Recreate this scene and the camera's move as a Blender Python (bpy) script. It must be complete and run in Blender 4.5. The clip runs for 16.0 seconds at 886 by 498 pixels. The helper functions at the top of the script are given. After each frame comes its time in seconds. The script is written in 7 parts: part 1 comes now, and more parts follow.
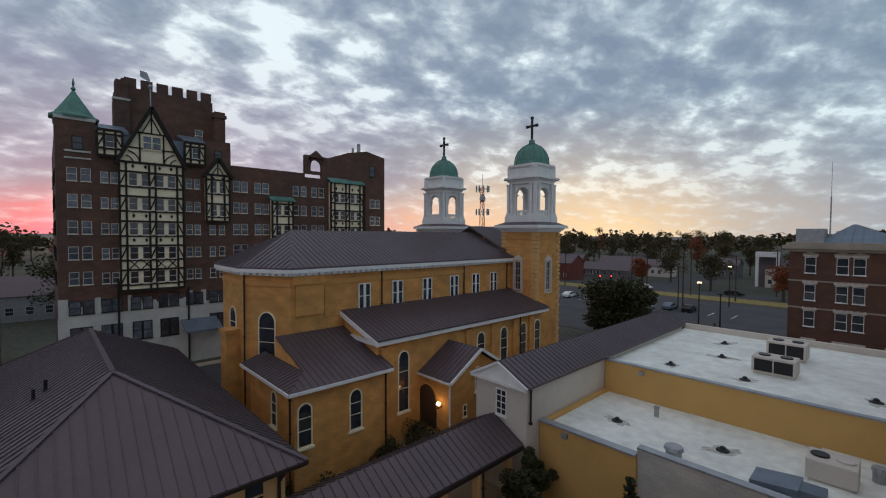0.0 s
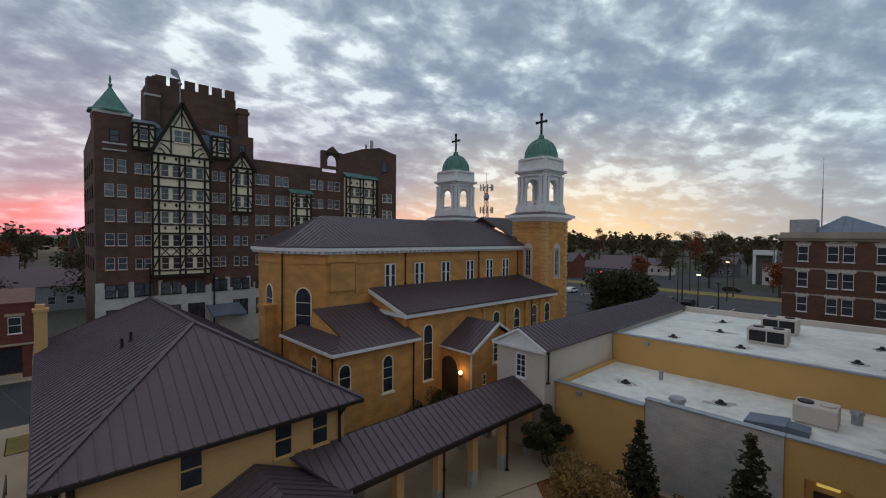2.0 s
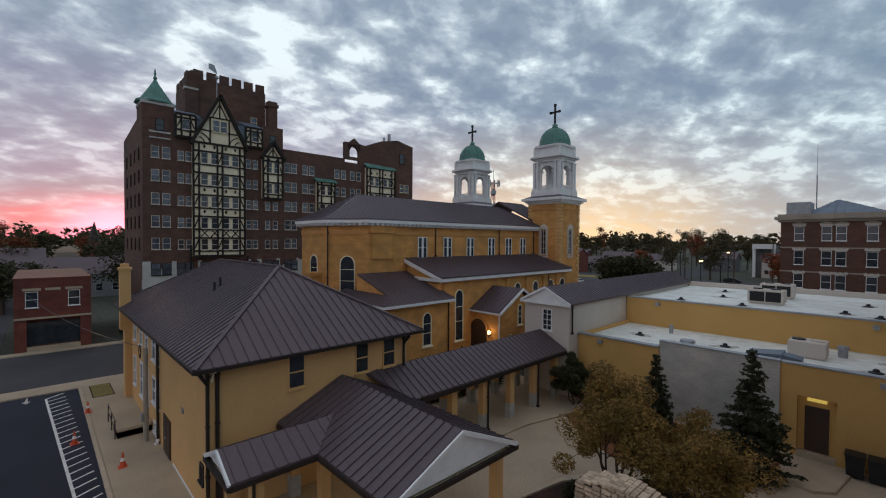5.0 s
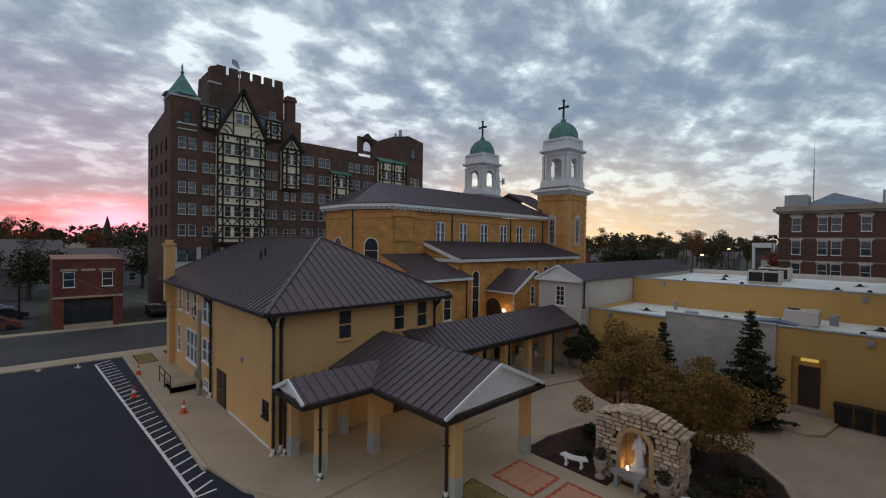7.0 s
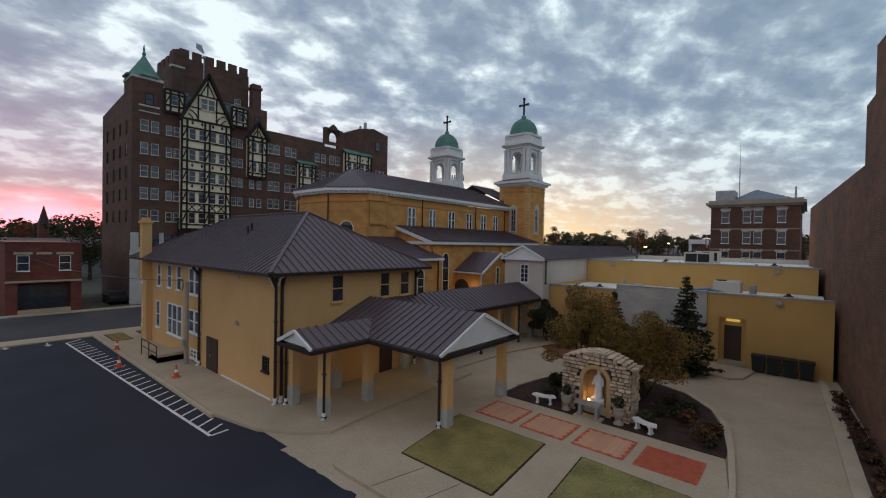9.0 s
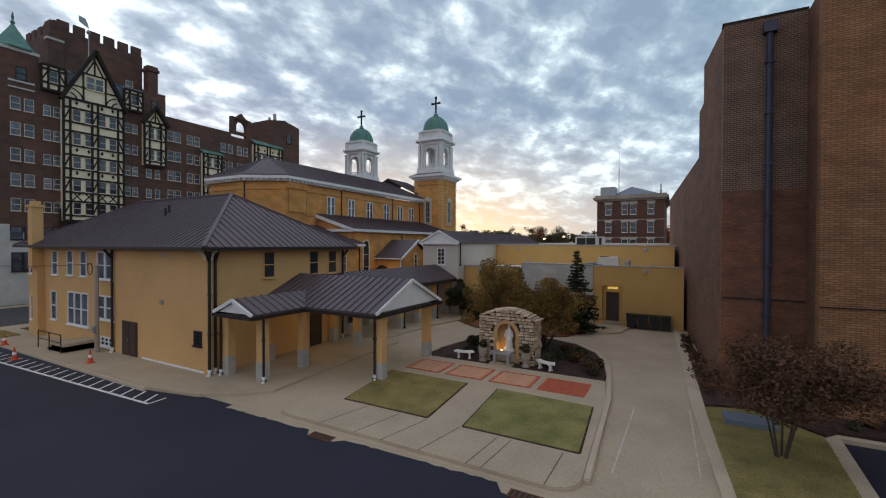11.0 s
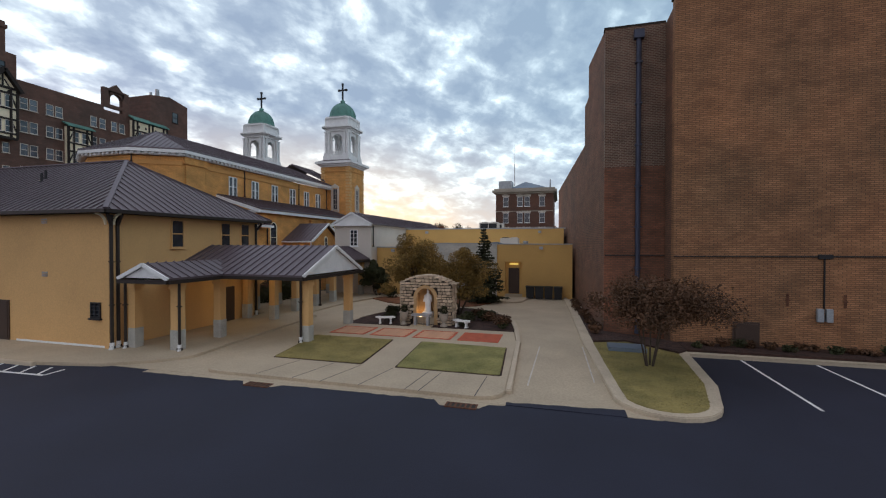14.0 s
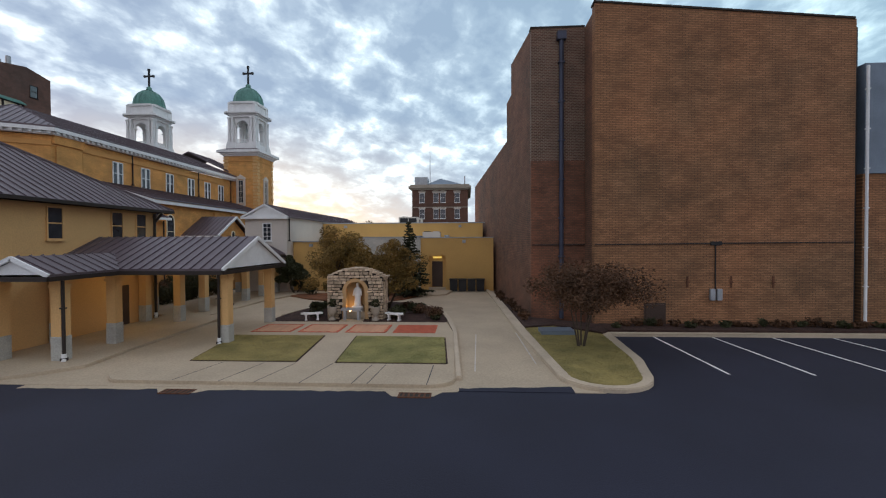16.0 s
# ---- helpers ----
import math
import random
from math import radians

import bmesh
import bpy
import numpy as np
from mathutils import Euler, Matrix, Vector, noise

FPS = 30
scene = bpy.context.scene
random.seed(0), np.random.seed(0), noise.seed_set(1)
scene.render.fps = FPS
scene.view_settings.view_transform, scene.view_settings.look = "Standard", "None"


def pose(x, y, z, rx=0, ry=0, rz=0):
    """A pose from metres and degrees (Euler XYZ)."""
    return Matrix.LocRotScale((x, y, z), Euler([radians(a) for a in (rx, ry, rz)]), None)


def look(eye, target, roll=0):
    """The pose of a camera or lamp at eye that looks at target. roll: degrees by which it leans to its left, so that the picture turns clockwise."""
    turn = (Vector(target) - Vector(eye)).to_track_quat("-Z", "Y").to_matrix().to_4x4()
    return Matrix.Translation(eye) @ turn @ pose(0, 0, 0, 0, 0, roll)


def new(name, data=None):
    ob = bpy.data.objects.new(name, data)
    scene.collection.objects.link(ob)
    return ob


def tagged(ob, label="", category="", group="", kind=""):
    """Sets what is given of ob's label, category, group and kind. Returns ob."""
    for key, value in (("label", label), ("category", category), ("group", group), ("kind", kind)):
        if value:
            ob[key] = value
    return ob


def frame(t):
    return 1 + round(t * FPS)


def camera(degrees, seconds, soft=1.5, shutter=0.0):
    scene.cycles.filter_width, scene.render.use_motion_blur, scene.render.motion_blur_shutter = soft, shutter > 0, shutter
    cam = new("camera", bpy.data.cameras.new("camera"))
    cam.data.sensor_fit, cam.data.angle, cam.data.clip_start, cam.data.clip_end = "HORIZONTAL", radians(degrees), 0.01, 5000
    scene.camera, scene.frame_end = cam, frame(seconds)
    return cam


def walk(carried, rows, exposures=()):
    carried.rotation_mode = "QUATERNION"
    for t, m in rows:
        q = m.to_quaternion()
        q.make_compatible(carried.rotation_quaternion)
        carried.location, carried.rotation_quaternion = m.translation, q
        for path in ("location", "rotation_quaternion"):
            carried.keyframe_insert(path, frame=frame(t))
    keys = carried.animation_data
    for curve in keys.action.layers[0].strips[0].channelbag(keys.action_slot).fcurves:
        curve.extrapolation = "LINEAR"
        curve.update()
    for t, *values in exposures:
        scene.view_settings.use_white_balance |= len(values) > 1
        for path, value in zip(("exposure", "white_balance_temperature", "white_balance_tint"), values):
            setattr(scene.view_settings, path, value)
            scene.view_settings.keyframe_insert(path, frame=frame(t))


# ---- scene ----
# camera and walk
cam = camera(92.0, 16.0, soft=1.15)
PATH = [
    (0, (-0.425, -0.235, 15.865), (-1.8809, 1.1345, 15.7978), 0.31),
    (0.5, (-0.181, -1.072, 15.468), (-1.6359, 0.2981, 15.4055), 0.34),
    (1, (0.082, -1.836, 15.081), (-1.3761, -0.4684, 15.0218), 0.36),
    (1.5, (0.309, -2.751, 14.683), (-1.1466, -1.3803, 14.6256), 0.43),
    (2, (0.435, -3.572, 14.264), (-1.0176, -2.1974, 14.2090), 0.50),
    (2.5, (0.608, -4.357, 13.842), (-0.8441, -2.9833, 13.7873), 0.48),
    (3, (0.735, -5.133, 13.315), (-0.7161, -3.7572, 13.2668), 0.56),
    (3.5, (0.909, -5.886, 12.855), (-0.5428, -4.5109, 12.8106), 0.47),
    (4, (1.027, -6.641, 12.442), (-0.4245, -5.2656, 12.3985), 0.37),
    (6.5, (1.852, -10.258, 10.308), (0.3994, -8.8835, 10.2743), 0.54),
    (7, (1.973, -11.009, 9.838), (0.5219, -9.6337, 9.8062), 0.76),
    (7.5, (2.140, -11.742, 9.396), (0.6897, -10.3648, 9.3654), 0.89),
    (8, (2.308, -12.452, 9.009), (0.8672, -11.0653, 8.9773), 0.95),
    (8.5, (2.440, -13.100, 8.569), (1.0552, -11.6564, 8.5399), 0.92),
    (9, (2.608, -13.884, 8.216), (1.3073, -12.3652, 8.1858), 1.05),
    (11.5, (3.491, -16.913, 6.456), (2.6082, -15.1180, 6.4329), 0.08),
    (12, (3.536, -17.250, 6.146), (2.7202, -15.4243, 6.1226), 0.14),
    (12.5, (3.507, -17.522, 5.854), (2.7400, -15.6751, 5.8318), 0.21),
    (13, (3.337, -17.837, 5.606), (2.6124, -15.9732, 5.5841), 0.19),
    (13.5, (3.121, -18.122, 5.343), (2.4671, -16.2322, 5.3180), 0.13),
    (14, (2.845, -18.300, 5.043), (2.3162, -16.3718, 5.0168), 0.06),
    (14.5, (2.520, -18.396, 4.816), (2.1117, -16.4386, 4.7876), -0.01),
    (15, (2.188, -18.380, 4.697), (1.8872, -16.4027, 4.6663), -0.11),
    (15.5, (1.830, -18.267, 4.658), (1.6370, -16.2770, 4.6233), -0.20),
    (16, (1.503, -18.111, 4.631), (1.3883, -16.1151, 4.5953), -0.27),
]
EXPOSURES = [(0.0, 0.17), (4.0, 0.22), (7.0, 0.22), (9.0, 0.26), (11.5, 0.65), (14.0, 0.8), (16.0, 0.88)]
walk(cam, [(t, look(eye, target, roll)) for t, eye, target, roll in PATH], EXPOSURES)


# world: dusk sky with broken cloud, afterglow low in the west
def build_world():
    w = bpy.data.worlds.new("dusk_sky")
    scene.world = w
    w.use_nodes = True
    nt = w.node_tree
    nt.nodes.clear()
    N, L = nt.nodes.new, nt.links.new

    def math_(op, a, b=None, c=None, clamp=False):
        n = N("ShaderNodeMath")
        n.operation, n.use_clamp = op, clamp
        for i, v in enumerate((a, b, c)):
            if v is None:
                continue
            if isinstance(v, (int, float)):
                n.inputs[i].default_value = v
            else:
                L(v, n.inputs[i])
        return n.outputs[0]

    def mix(f, a, b, blend="MIX"):
        n = N("ShaderNodeMix")
        n.data_type, n.blend_type, n.clamp_factor = "RGBA", blend, True
        for sock, v in ((n.inputs[0], f), (n.inputs[6], a), (n.inputs[7], b)):
            if isinstance(v, tuple):
                sock.default_value = (*v, 1)
            elif isinstance(v, (int, float)):
                sock.default_value = v
            else:
                L(v, sock)
        return n.outputs[2]

    def ramp(f, stops):
        n = N("ShaderNodeValToRGB")
        e = n.color_ramp.elements
        while len(e) > 1:
            e.remove(e[-1])
        e[0].position, e[0].color = stops[0][0], (*stops[0][1], 1)
        for p, c in stops[1:]:
            e.new(p).color = (*c, 1)
        L(f, n.inputs[0])
        return n.outputs[0]

    tc = N("ShaderNodeTexCoord")
    sep = N("ShaderNodeSeparateXYZ")
    L(tc.outputs["Generated"], sep.inputs[0])
    x, y, z = sep.outputs
    sky = N("ShaderNodeTexSky")
    sky.sky_type, sky.sun_disc = "NISHITA", False
    sky.sun_elevation, sky.sun_rotation = radians(1.5), radians(-84)
    sky.altitude, sky.dust_density = 100, 2.0
    zc = math_("MAXIMUM", z, 0.0)
    den = math_("ADD", zc, 0.30)
    px, py = math_("DIVIDE", x, den), math_("DIVIDE", y, den)
    comb = N("ShaderNodeCombineXYZ")
    L(px, comb.inputs[0])
    L(py, comb.inputs[1])
    mp = N("ShaderNodeMapping")
    mp.inputs["Rotation"].default_value = (0, 0, radians(-35))
    mp.inputs["Scale"].default_value = (1.0, 0.8, 1)
    mp.inputs["Location"].default_value = (3.1, 1.7, 0)
    L(comb.outputs[0], mp.inputs[0])

    def noise_(scale, detail, rough, dist=0.0):
        n = N("ShaderNodeTexNoise")
        n.inputs["Scale"].default_value, n.inputs["Detail"].default_value = scale, detail
        n.inputs["Roughness"].default_value, n.inputs["Distortion"].default_value = rough, dist
        L(mp.outputs[0], n.inputs["Vector"])
        return n.outputs["Fac"]

    big, fine = noise_(1.5, 2, 0.5, 0.2), noise_(8.0, 7, 0.55, 0.15)
    both = math_("ADD", math_("MULTIPLY", big, 0.36), math_("MULTIPLY", fine, 0.64))
    west = math_("MULTIPLY_ADD", x, -0.55, math_("MULTIPLY", y, 0.25))
    westc = math_("ADD", west, 0.45, clamp=True)
    sunward = math_("MULTIPLY_ADD", x, -0.994, math_("MULTIPLY", y, 0.106))
    north = math_("MULTIPLY_ADD", x, -0.15, math_("MULTIPLY", y, 0.93))
    # the cloud sheet breaks open high over the sunset and, thinner, in the north
    broken = ramp(sunward, [(0.45, (0, 0, 0)), (0.72, (0.55, 0.55, 0.55)), (0.92, (1, 1, 1))])
    thin = ramp(north, [(0.72, (0, 0, 0)), (0.93, (1, 1, 1))])
    lift = math_("MULTIPLY_ADD", broken, 0.052, math_("MULTIPLY_ADD", thin, 0.048, math_("SUBTRACT", both, 0.035)))
    # gaps: 0 in thick cloud, 1 where the bright sky shows
    gaps = ramp(lift, [(0.40, (0, 0, 0)), (0.48, (0.12, 0.12, 0.12)), (0.55, (0.42, 0.42, 0.42)), (0.61, (1, 1, 1))])
    cloud = mix(westc, (0.20, 0.325, 0.415), (0.235, 0.30, 0.41))
    open_ = mix(westc, (0.64, 0.90, 0.98), (0.84, 0.95, 1.0))
    high = mix(gaps, cloud, open_)
    # afterglow band
    band = ramp(zc, [(0.0, (1, 1, 1)), (0.05, (0.8, 0.8, 0.8)), (0.14, (0.3, 0.3, 0.3)), (0.28, (0, 0, 0))])
    hot = ramp(sunward, [(0.62, (0.0, 0.0, 0.0)), (0.92, (0.45, 0.45, 0.45)), (0.985, (0.8, 0.8, 0.8)), (0.998, (1, 1, 1))])
    nw = ramp(math_("MULTIPLY_ADD", x, -0.58, math_("MULTIPLY", y, 0.815)), [(0.80, (0, 0, 0)), (0.92, (0.4, 0.4, 0.4)), (0.98, (1, 1, 1))])
    low = ramp(zc, [(0.0, (1, 1, 1)), (0.05, (0.85, 0.85, 0.85)), (0.10, (0.25, 0.25, 0.25)), (0.17, (0, 0, 0))])
    warm = mix(math_("MULTIPLY", hot, low), mix(nw, (0.40, 0.42, 0.47), (1.22, 0.84, 0.44)), (1.15, 0.19, 0.23))
    bandw = math_("MULTIPLY", band, math_("MULTIPLY_ADD", fine, -0.8, 1.25, clamp=True))
    col = mix(bandw, high, warm)
    # violet haze over the red of the sunset
    haze = math_("MULTIPLY", ramp(zc, [(0.04, (0, 0, 0)), (0.12, (0.75, 0.75, 0.75)), (0.22, (0.45, 0.45, 0.45)), (0.36, (0, 0, 0))]), ramp(sunward, [(0.72, (0, 0, 0)), (0.96, (1, 1, 1))]))
    col = mix(haze, col, mix(gaps, (0.33, 0.28, 0.41), (0.60, 0.56, 0.68)))
    # the sun's disc veiled at the horizon
    core = math_("MULTIPLY", ramp(sunward, [(0.9945, (0, 0, 0)), (0.9985, (0.5, 0.5, 0.5)), (0.9997, (1, 1, 1))]), ramp(zc, [(0.0, (1, 1, 1)), (0.045, (0.9, 0.9, 0.9)), (0.09, (0, 0, 0))]))
    col = mix(core, col, (2.6, 0.75, 1.05))
    # thinner, pink-lit cloud overhead and in the east
    east = ramp(math_("MULTIPLY_ADD", y, -0.8, math_("MULTIPLY", x, 0.35)), [(0.05, (0, 0, 0)), (0.7, (1, 1, 1))])
    over = ramp(zc, [(0.62, (0, 0, 0)), (0.85, (1, 1, 1))])
    col = mix(math_("MULTIPLY", math_("MAXIMUM", east, over), 0.7), col, mix(gaps, (0.47, 0.425, 0.475), (0.88, 0.82, 0.86)))
    dim = mix(1.0, sky.outputs[0], (0.05, 0.05, 0.05), "MULTIPLY")
    final = mix(0.15, col, dim)
    lower = math_("LESS_THAN", z, -0.002)
    final = mix(lower, final, (0.10, 0.10, 0.11))
    bg = N("ShaderNodeBackground")
    bg.inputs["Strength"].default_value = 1.0
    L(final, bg.inputs[0])
    out = N("ShaderNodeOutputWorld")
    L(bg.outputs[0], out.inputs[0])


build_world()
sun = new("sun", bpy.data.lights.new("sun", "SUN"))
sun.data.energy, sun.data.angle, sun.data.color = 0.5, radians(12), (1.0, 0.62, 0.42)
sun.matrix_world = look((-99, 10, 9), (0, 0, 0))


# ---- materials ----
def material(name, base, rough=0.7, metal=0.0, var=0.18, scale=1.0, fine=25.0, bump=0.15, spec=0.4, tint=None, rand=0.0, tintscale=None, emit=None):
    m = bpy.data.materials.new(name)
    m.use_nodes = True
    nt = m.node_tree
    N, L = nt.nodes.new, nt.links.new
    b = nt.nodes["Principled BSDF"]
    b.inputs["Roughness"].default_value, b.inputs["Metallic"].default_value = rough, metal
    b.inputs["Specular IOR Level"].default_value = spec
    tc = N("ShaderNodeNewGeometry")
    n1, n2 = N("ShaderNodeTexNoise"), N("ShaderNodeTexNoise")
    for n, s, d in ((n1, scale, 4), (n2, fine, 3)):
        n.inputs["Scale"].default_value, n.inputs["Detail"].default_value = s, d
        L(tc.outputs["Position"], n.inputs["Vector"])
    mixf = N("ShaderNodeMath")
    mixf.operation = "MULTIPLY_ADD"
    L(n2.outputs["Fac"], mixf.inputs[0])
    mixf.inputs[1].default_value = 0.5
    half = N("ShaderNodeMath")
    half.operation = "MULTIPLY"
    L(n1.outputs["Fac"], half.inputs[0])
    half.inputs[1].default_value = 0.5
    L(half.outputs[0], mixf.inputs[2])
    ramp = N("ShaderNodeValToRGB")
    e = ramp.color_ramp.elements
    lo = tuple(max(0.0, c * (1 - 1.6 * var)) for c in base)
    hi = tuple(min(1.0, c * (1 + 1.6 * var)) for c in (tint or base))
    e[0].position, e[0].color = 0.32, (*lo, 1)
    e[1].position, e[1].color = 0.68, (*hi, 1)
    L(mixf.outputs[0], ramp.inputs[0])
    colour = ramp.outputs[0]
    if rand:
        info, hsv = N("ShaderNodeObjectInfo"), N("ShaderNodeHueSaturation")
        mr = N("ShaderNodeMapRange")
        mr.inputs["To Min"].default_value, mr.inputs["To Max"].default_value = 1 - rand, 1 + rand
        L(info.outputs["Random"], mr.inputs["Value"])
        L(mr.outputs[0], hsv.inputs["Value"])
        L(colour, hsv.inputs["Color"])
        colour = hsv.outputs[0]
    L(colour, b.inputs["Base Color"])
    if bump:
        bp = N("ShaderNodeBump")
        bp.inputs["Strength"].default_value, bp.inputs["Distance"].default_value = bump, 0.02
        L(n2.outputs["Fac"], bp.inputs["Height"])
        L(bp.outputs[0], b.inputs["Normal"])
    if emit:
        b.inputs["Emission Color"].default_value, b.inputs["Emission Strength"].default_value = (*emit[0], 1), emit[1]
    return m


def brick_material(name, c1, c2, mortar, across, bw=0.215, bh=0.075, patch=None, joint=0.1, stain=0.5):
    """Courses of small bricks; across names the world axis along the wall."""
    m = material(name, c1, 0.85, bump=0)
    nt = m.node_tree
    N, L = nt.nodes.new, nt.links.new
    b = nt.nodes["Principled BSDF"]
    tc, sep, comb = N("ShaderNodeNewGeometry"), N("ShaderNodeSeparateXYZ"), N("ShaderNodeCombineXYZ")
    L(tc.outputs["Position"], sep.inputs[0])
    L(sep.outputs[across], comb.inputs[0])
    L(sep.outputs[2], comb.inputs[1])
    br = N("ShaderNodeTexBrick")
    L(comb.outputs[0], br.inputs["Vector"])
    for k, v in (("Color1", c1), ("Color2", c2), ("Mortar", mortar)):
        br.inputs[k].default_value = (*v, 1)
    br.inputs["Scale"].default_value = 1.0
    br.inputs["Brick Width"].default_value, br.inputs["Row Height"].default_value = bw, bh
    br.inputs["Mortar Size"].default_value = 0.012 * joint * 8
    n = N("ShaderNodeTexNoise")
    n.inputs["Scale"].default_value, n.inputs["Detail"].default_value = 0.35, 6
    mp = N("ShaderNodeMapping")
    mp.inputs["Scale"].default_value = (2.6, 2.6, 4.0)
    L(tc.outputs["Position"], mp.inputs[0])
    L(mp.outputs[0], n.inputs["Vector"])
    r = N("ShaderNodeMapRange")
    r.inputs["From Min"].default_value, r.inputs["From Max"].default_value = 0.3, 0.7
    r.inputs["To Min"].default_value, r.inputs["To Max"].default_value = 1 - stain * 0.6, 1 + stain * 0.4
    L(n.outputs["Fac"], r.inputs["Value"])
    mul = N("ShaderNodeMix")
    mul.data_type, mul.blend_type = "RGBA", "MULTIPLY"
    mul.inputs[0].default_value = 1
    L(br.outputs["Color"], mul.inputs[6])
    L(r.outputs[0], mul.inputs[7])
    big = N("ShaderNodeTexNoise")
    big.inputs["Scale"].default_value, big.inputs["Detail"].default_value = 0.22, 5
    L(tc.outputs["Position"], big.inputs["Vector"])
    cr = N("ShaderNodeValToRGB")
    e = cr.color_ramp.elements
    e[0].position, e[0].color = 0.36, (1 - 0.5 * stain, 1 - 0.36 * stain, 1 - 0.3 * stain, 1)
    e[1].position, e[1].color = 0.62, (1 + 0.22 * stain, 1 + 0.08 * stain, 1, 1)
    L(big.outputs["Fac"], cr.inputs[0])
    mul2 = N("ShaderNodeMix")
    mul2.data_type, mul2.blend_type = "RGBA", "MULTIPLY"
    mul2.inputs[0].default_value = 1
    L(mul.outputs[2], mul2.inputs[6])
    L(cr.outputs[0], mul2.inputs[7])
    L(mul2.outputs[2], b.inputs["Base Color"])
    bp = N("ShaderNodeBump")
    bp.inputs["Strength"].default_value, bp.inputs["Distance"].default_value = 0.5, 0.01
    bp.invert = True
    L(br.outputs["Fac"], bp.inputs["Height"])
    L(bp.outputs[0], b.inputs["Normal"])
    return m


M = {}
M["asphalt"] = material("asphalt", (0.018, 0.020, 0.036), 0.85, var=0.22, scale=0.25, fine=30, bump=0.3)
M["old_asphalt"] = material("old_asphalt", (0.06, 0.06, 0.065), 0.9, var=0.2, scale=0.2, fine=12)
M["ground"] = material("ground", (0.06, 0.065, 0.045), 0.95, var=0.4, scale=0.03, fine=1.5, bump=0)
M["concrete"] = material("concrete", (0.44, 0.355, 0.25), 0.85, var=0.12, scale=0.4, fine=14, bump=0.12)
M["cement"] = material("grey_cement", (0.40, 0.39, 0.35), 0.85, var=0.15, scale=2, fine=20)
M["kerb"] = material("kerb_concrete", (0.50, 0.41, 0.30), 0.85, var=0.12, scale=0.8, fine=18)
M["paint"] = material("road_paint", (0.78, 0.77, 0.74), 0.7, var=0.15, scale=2, fine=25)
M["lawn"] = material("lawn", (0.19, 0.165, 0.054), 0.95, var=0.2, scale=0.9, fine=22, bump=0.3, tint=(0.29, 0.225, 0.078))
M["greenlawn"] = material("green_lawn", (0.165, 0.175, 0.054), 0.95, var=0.22, scale=0.8, fine=22, bump=0.3, tint=(0.28, 0.245, 0.09))
M["mulch"] = material("mulch", (0.045, 0.022, 0.016), 0.95, var=0.5, scale=3, fine=40, bump=0.8)
M["leaf_litter"] = material("leaf_litter", (0.06, 0.03, 0.018), 0.95, var=0.5, scale=1.2, fine=14, bump=0.8, tint=(0.17, 0.065, 0.025))
M["roof"] = material("roof_metal", (0.122, 0.094, 0.104), 0.42, 0.35, var=0.08, scale=0.5, fine=6, bump=0.03)
M["roof_dark"] = material("bronze_trim", (0.035, 0.026, 0.022), 0.5, 0.3, var=0.15, bump=0.03)
M["church"] = brick_material("ochre_painted_brick", (0.76, 0.385, 0.12), (0.66, 0.33, 0.10), (0.54, 0.26, 0.08), 1, stain=0.35)
M["ochre"] = material("ochre_stucco", (0.62, 0.31, 0.10), 0.85, var=0.09, scale=0.5, fine=16, bump=0.12)
M["tan"] = material("tan_stucco", (0.63, 0.38, 0.16), 0.88, var=0.08, scale=0.4, fine=18, bump=0.15)
M["niche"] = material("tan_niche_stucco", (0.50, 0.32, 0.155), 0.88, var=0.1, scale=1.5, fine=18, bump=0.15)
M["quoin"] = material("pale_quoin", (0.66, 0.40, 0.17), 0.85, var=0.1, scale=1.5)
M["gold"] = material("gold_stucco", (0.60, 0.36, 0.12), 0.88, var=0.08, scale=0.4, fine=18, bump=0.15)
M["white"] = material("white_paint", (0.78, 0.78, 0.77), 0.55, var=0.07, scale=1.5, fine=20, bump=0.05)
M["cream"] = material("cream_render", (0.86, 0.77, 0.56), 0.85, var=0.08, scale=0.8, fine=12)
M["offwhite"] = material("offwhite_render", (0.60, 0.54, 0.475), 0.85, var=0.06, scale=0.5, fine=12)
M["whitebrick"] = brick_material("whitewashed_block", (0.56, 0.53, 0.47), (0.50, 0.48, 0.43), (0.42, 0.40, 0.36), 0, 0.4, 0.2, stain=0.25)
M["membrane"] = material("roof_membrane", (0.80, 0.83, 0.77), 0.6, var=0.12, scale=0.35, fine=1.6, bump=0.05)
M["timber"] = material("dark_timber", (0.022, 0.016, 0.013), 0.8, var=0.3)
M["hotelbrick"] = brick_material("dark_brown_brick", (0.155, 0.082, 0.061), (0.12, 0.063, 0.048), (0.12, 0.08, 0.065), 1, stain=0.4)
M["hotelstone"] = material("pale_stone", (0.52, 0.51, 0.48), 0.85, var=0.15, scale=0.6, fine=9)
M["copper"] = material("verdigris_copper", (0.105, 0.245, 0.205), 0.55, 0.2, var=0.22, scale=1.1, fine=7, bump=0.08)
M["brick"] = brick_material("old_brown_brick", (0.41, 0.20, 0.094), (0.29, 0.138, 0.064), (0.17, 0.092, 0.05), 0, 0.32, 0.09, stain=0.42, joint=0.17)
M["pierbrick"] = brick_material("old_red_brick", (0.30, 0.115, 0.062), (0.20, 0.078, 0.045), (0.15, 0.08, 0.05), 0, 0.25, 0.095, stain=0.5, joint=0.15)
# west-facing brick: base colours darkened to carry the shade on that side
M["shaded_brickside"] = brick_material("shaded_red_brown_brick_side", (0.235, 0.105, 0.062), (0.175, 0.077, 0.045), (0.11, 0.065, 0.04), 1, 0.42, 0.115, stain=0.45, joint=0.2)
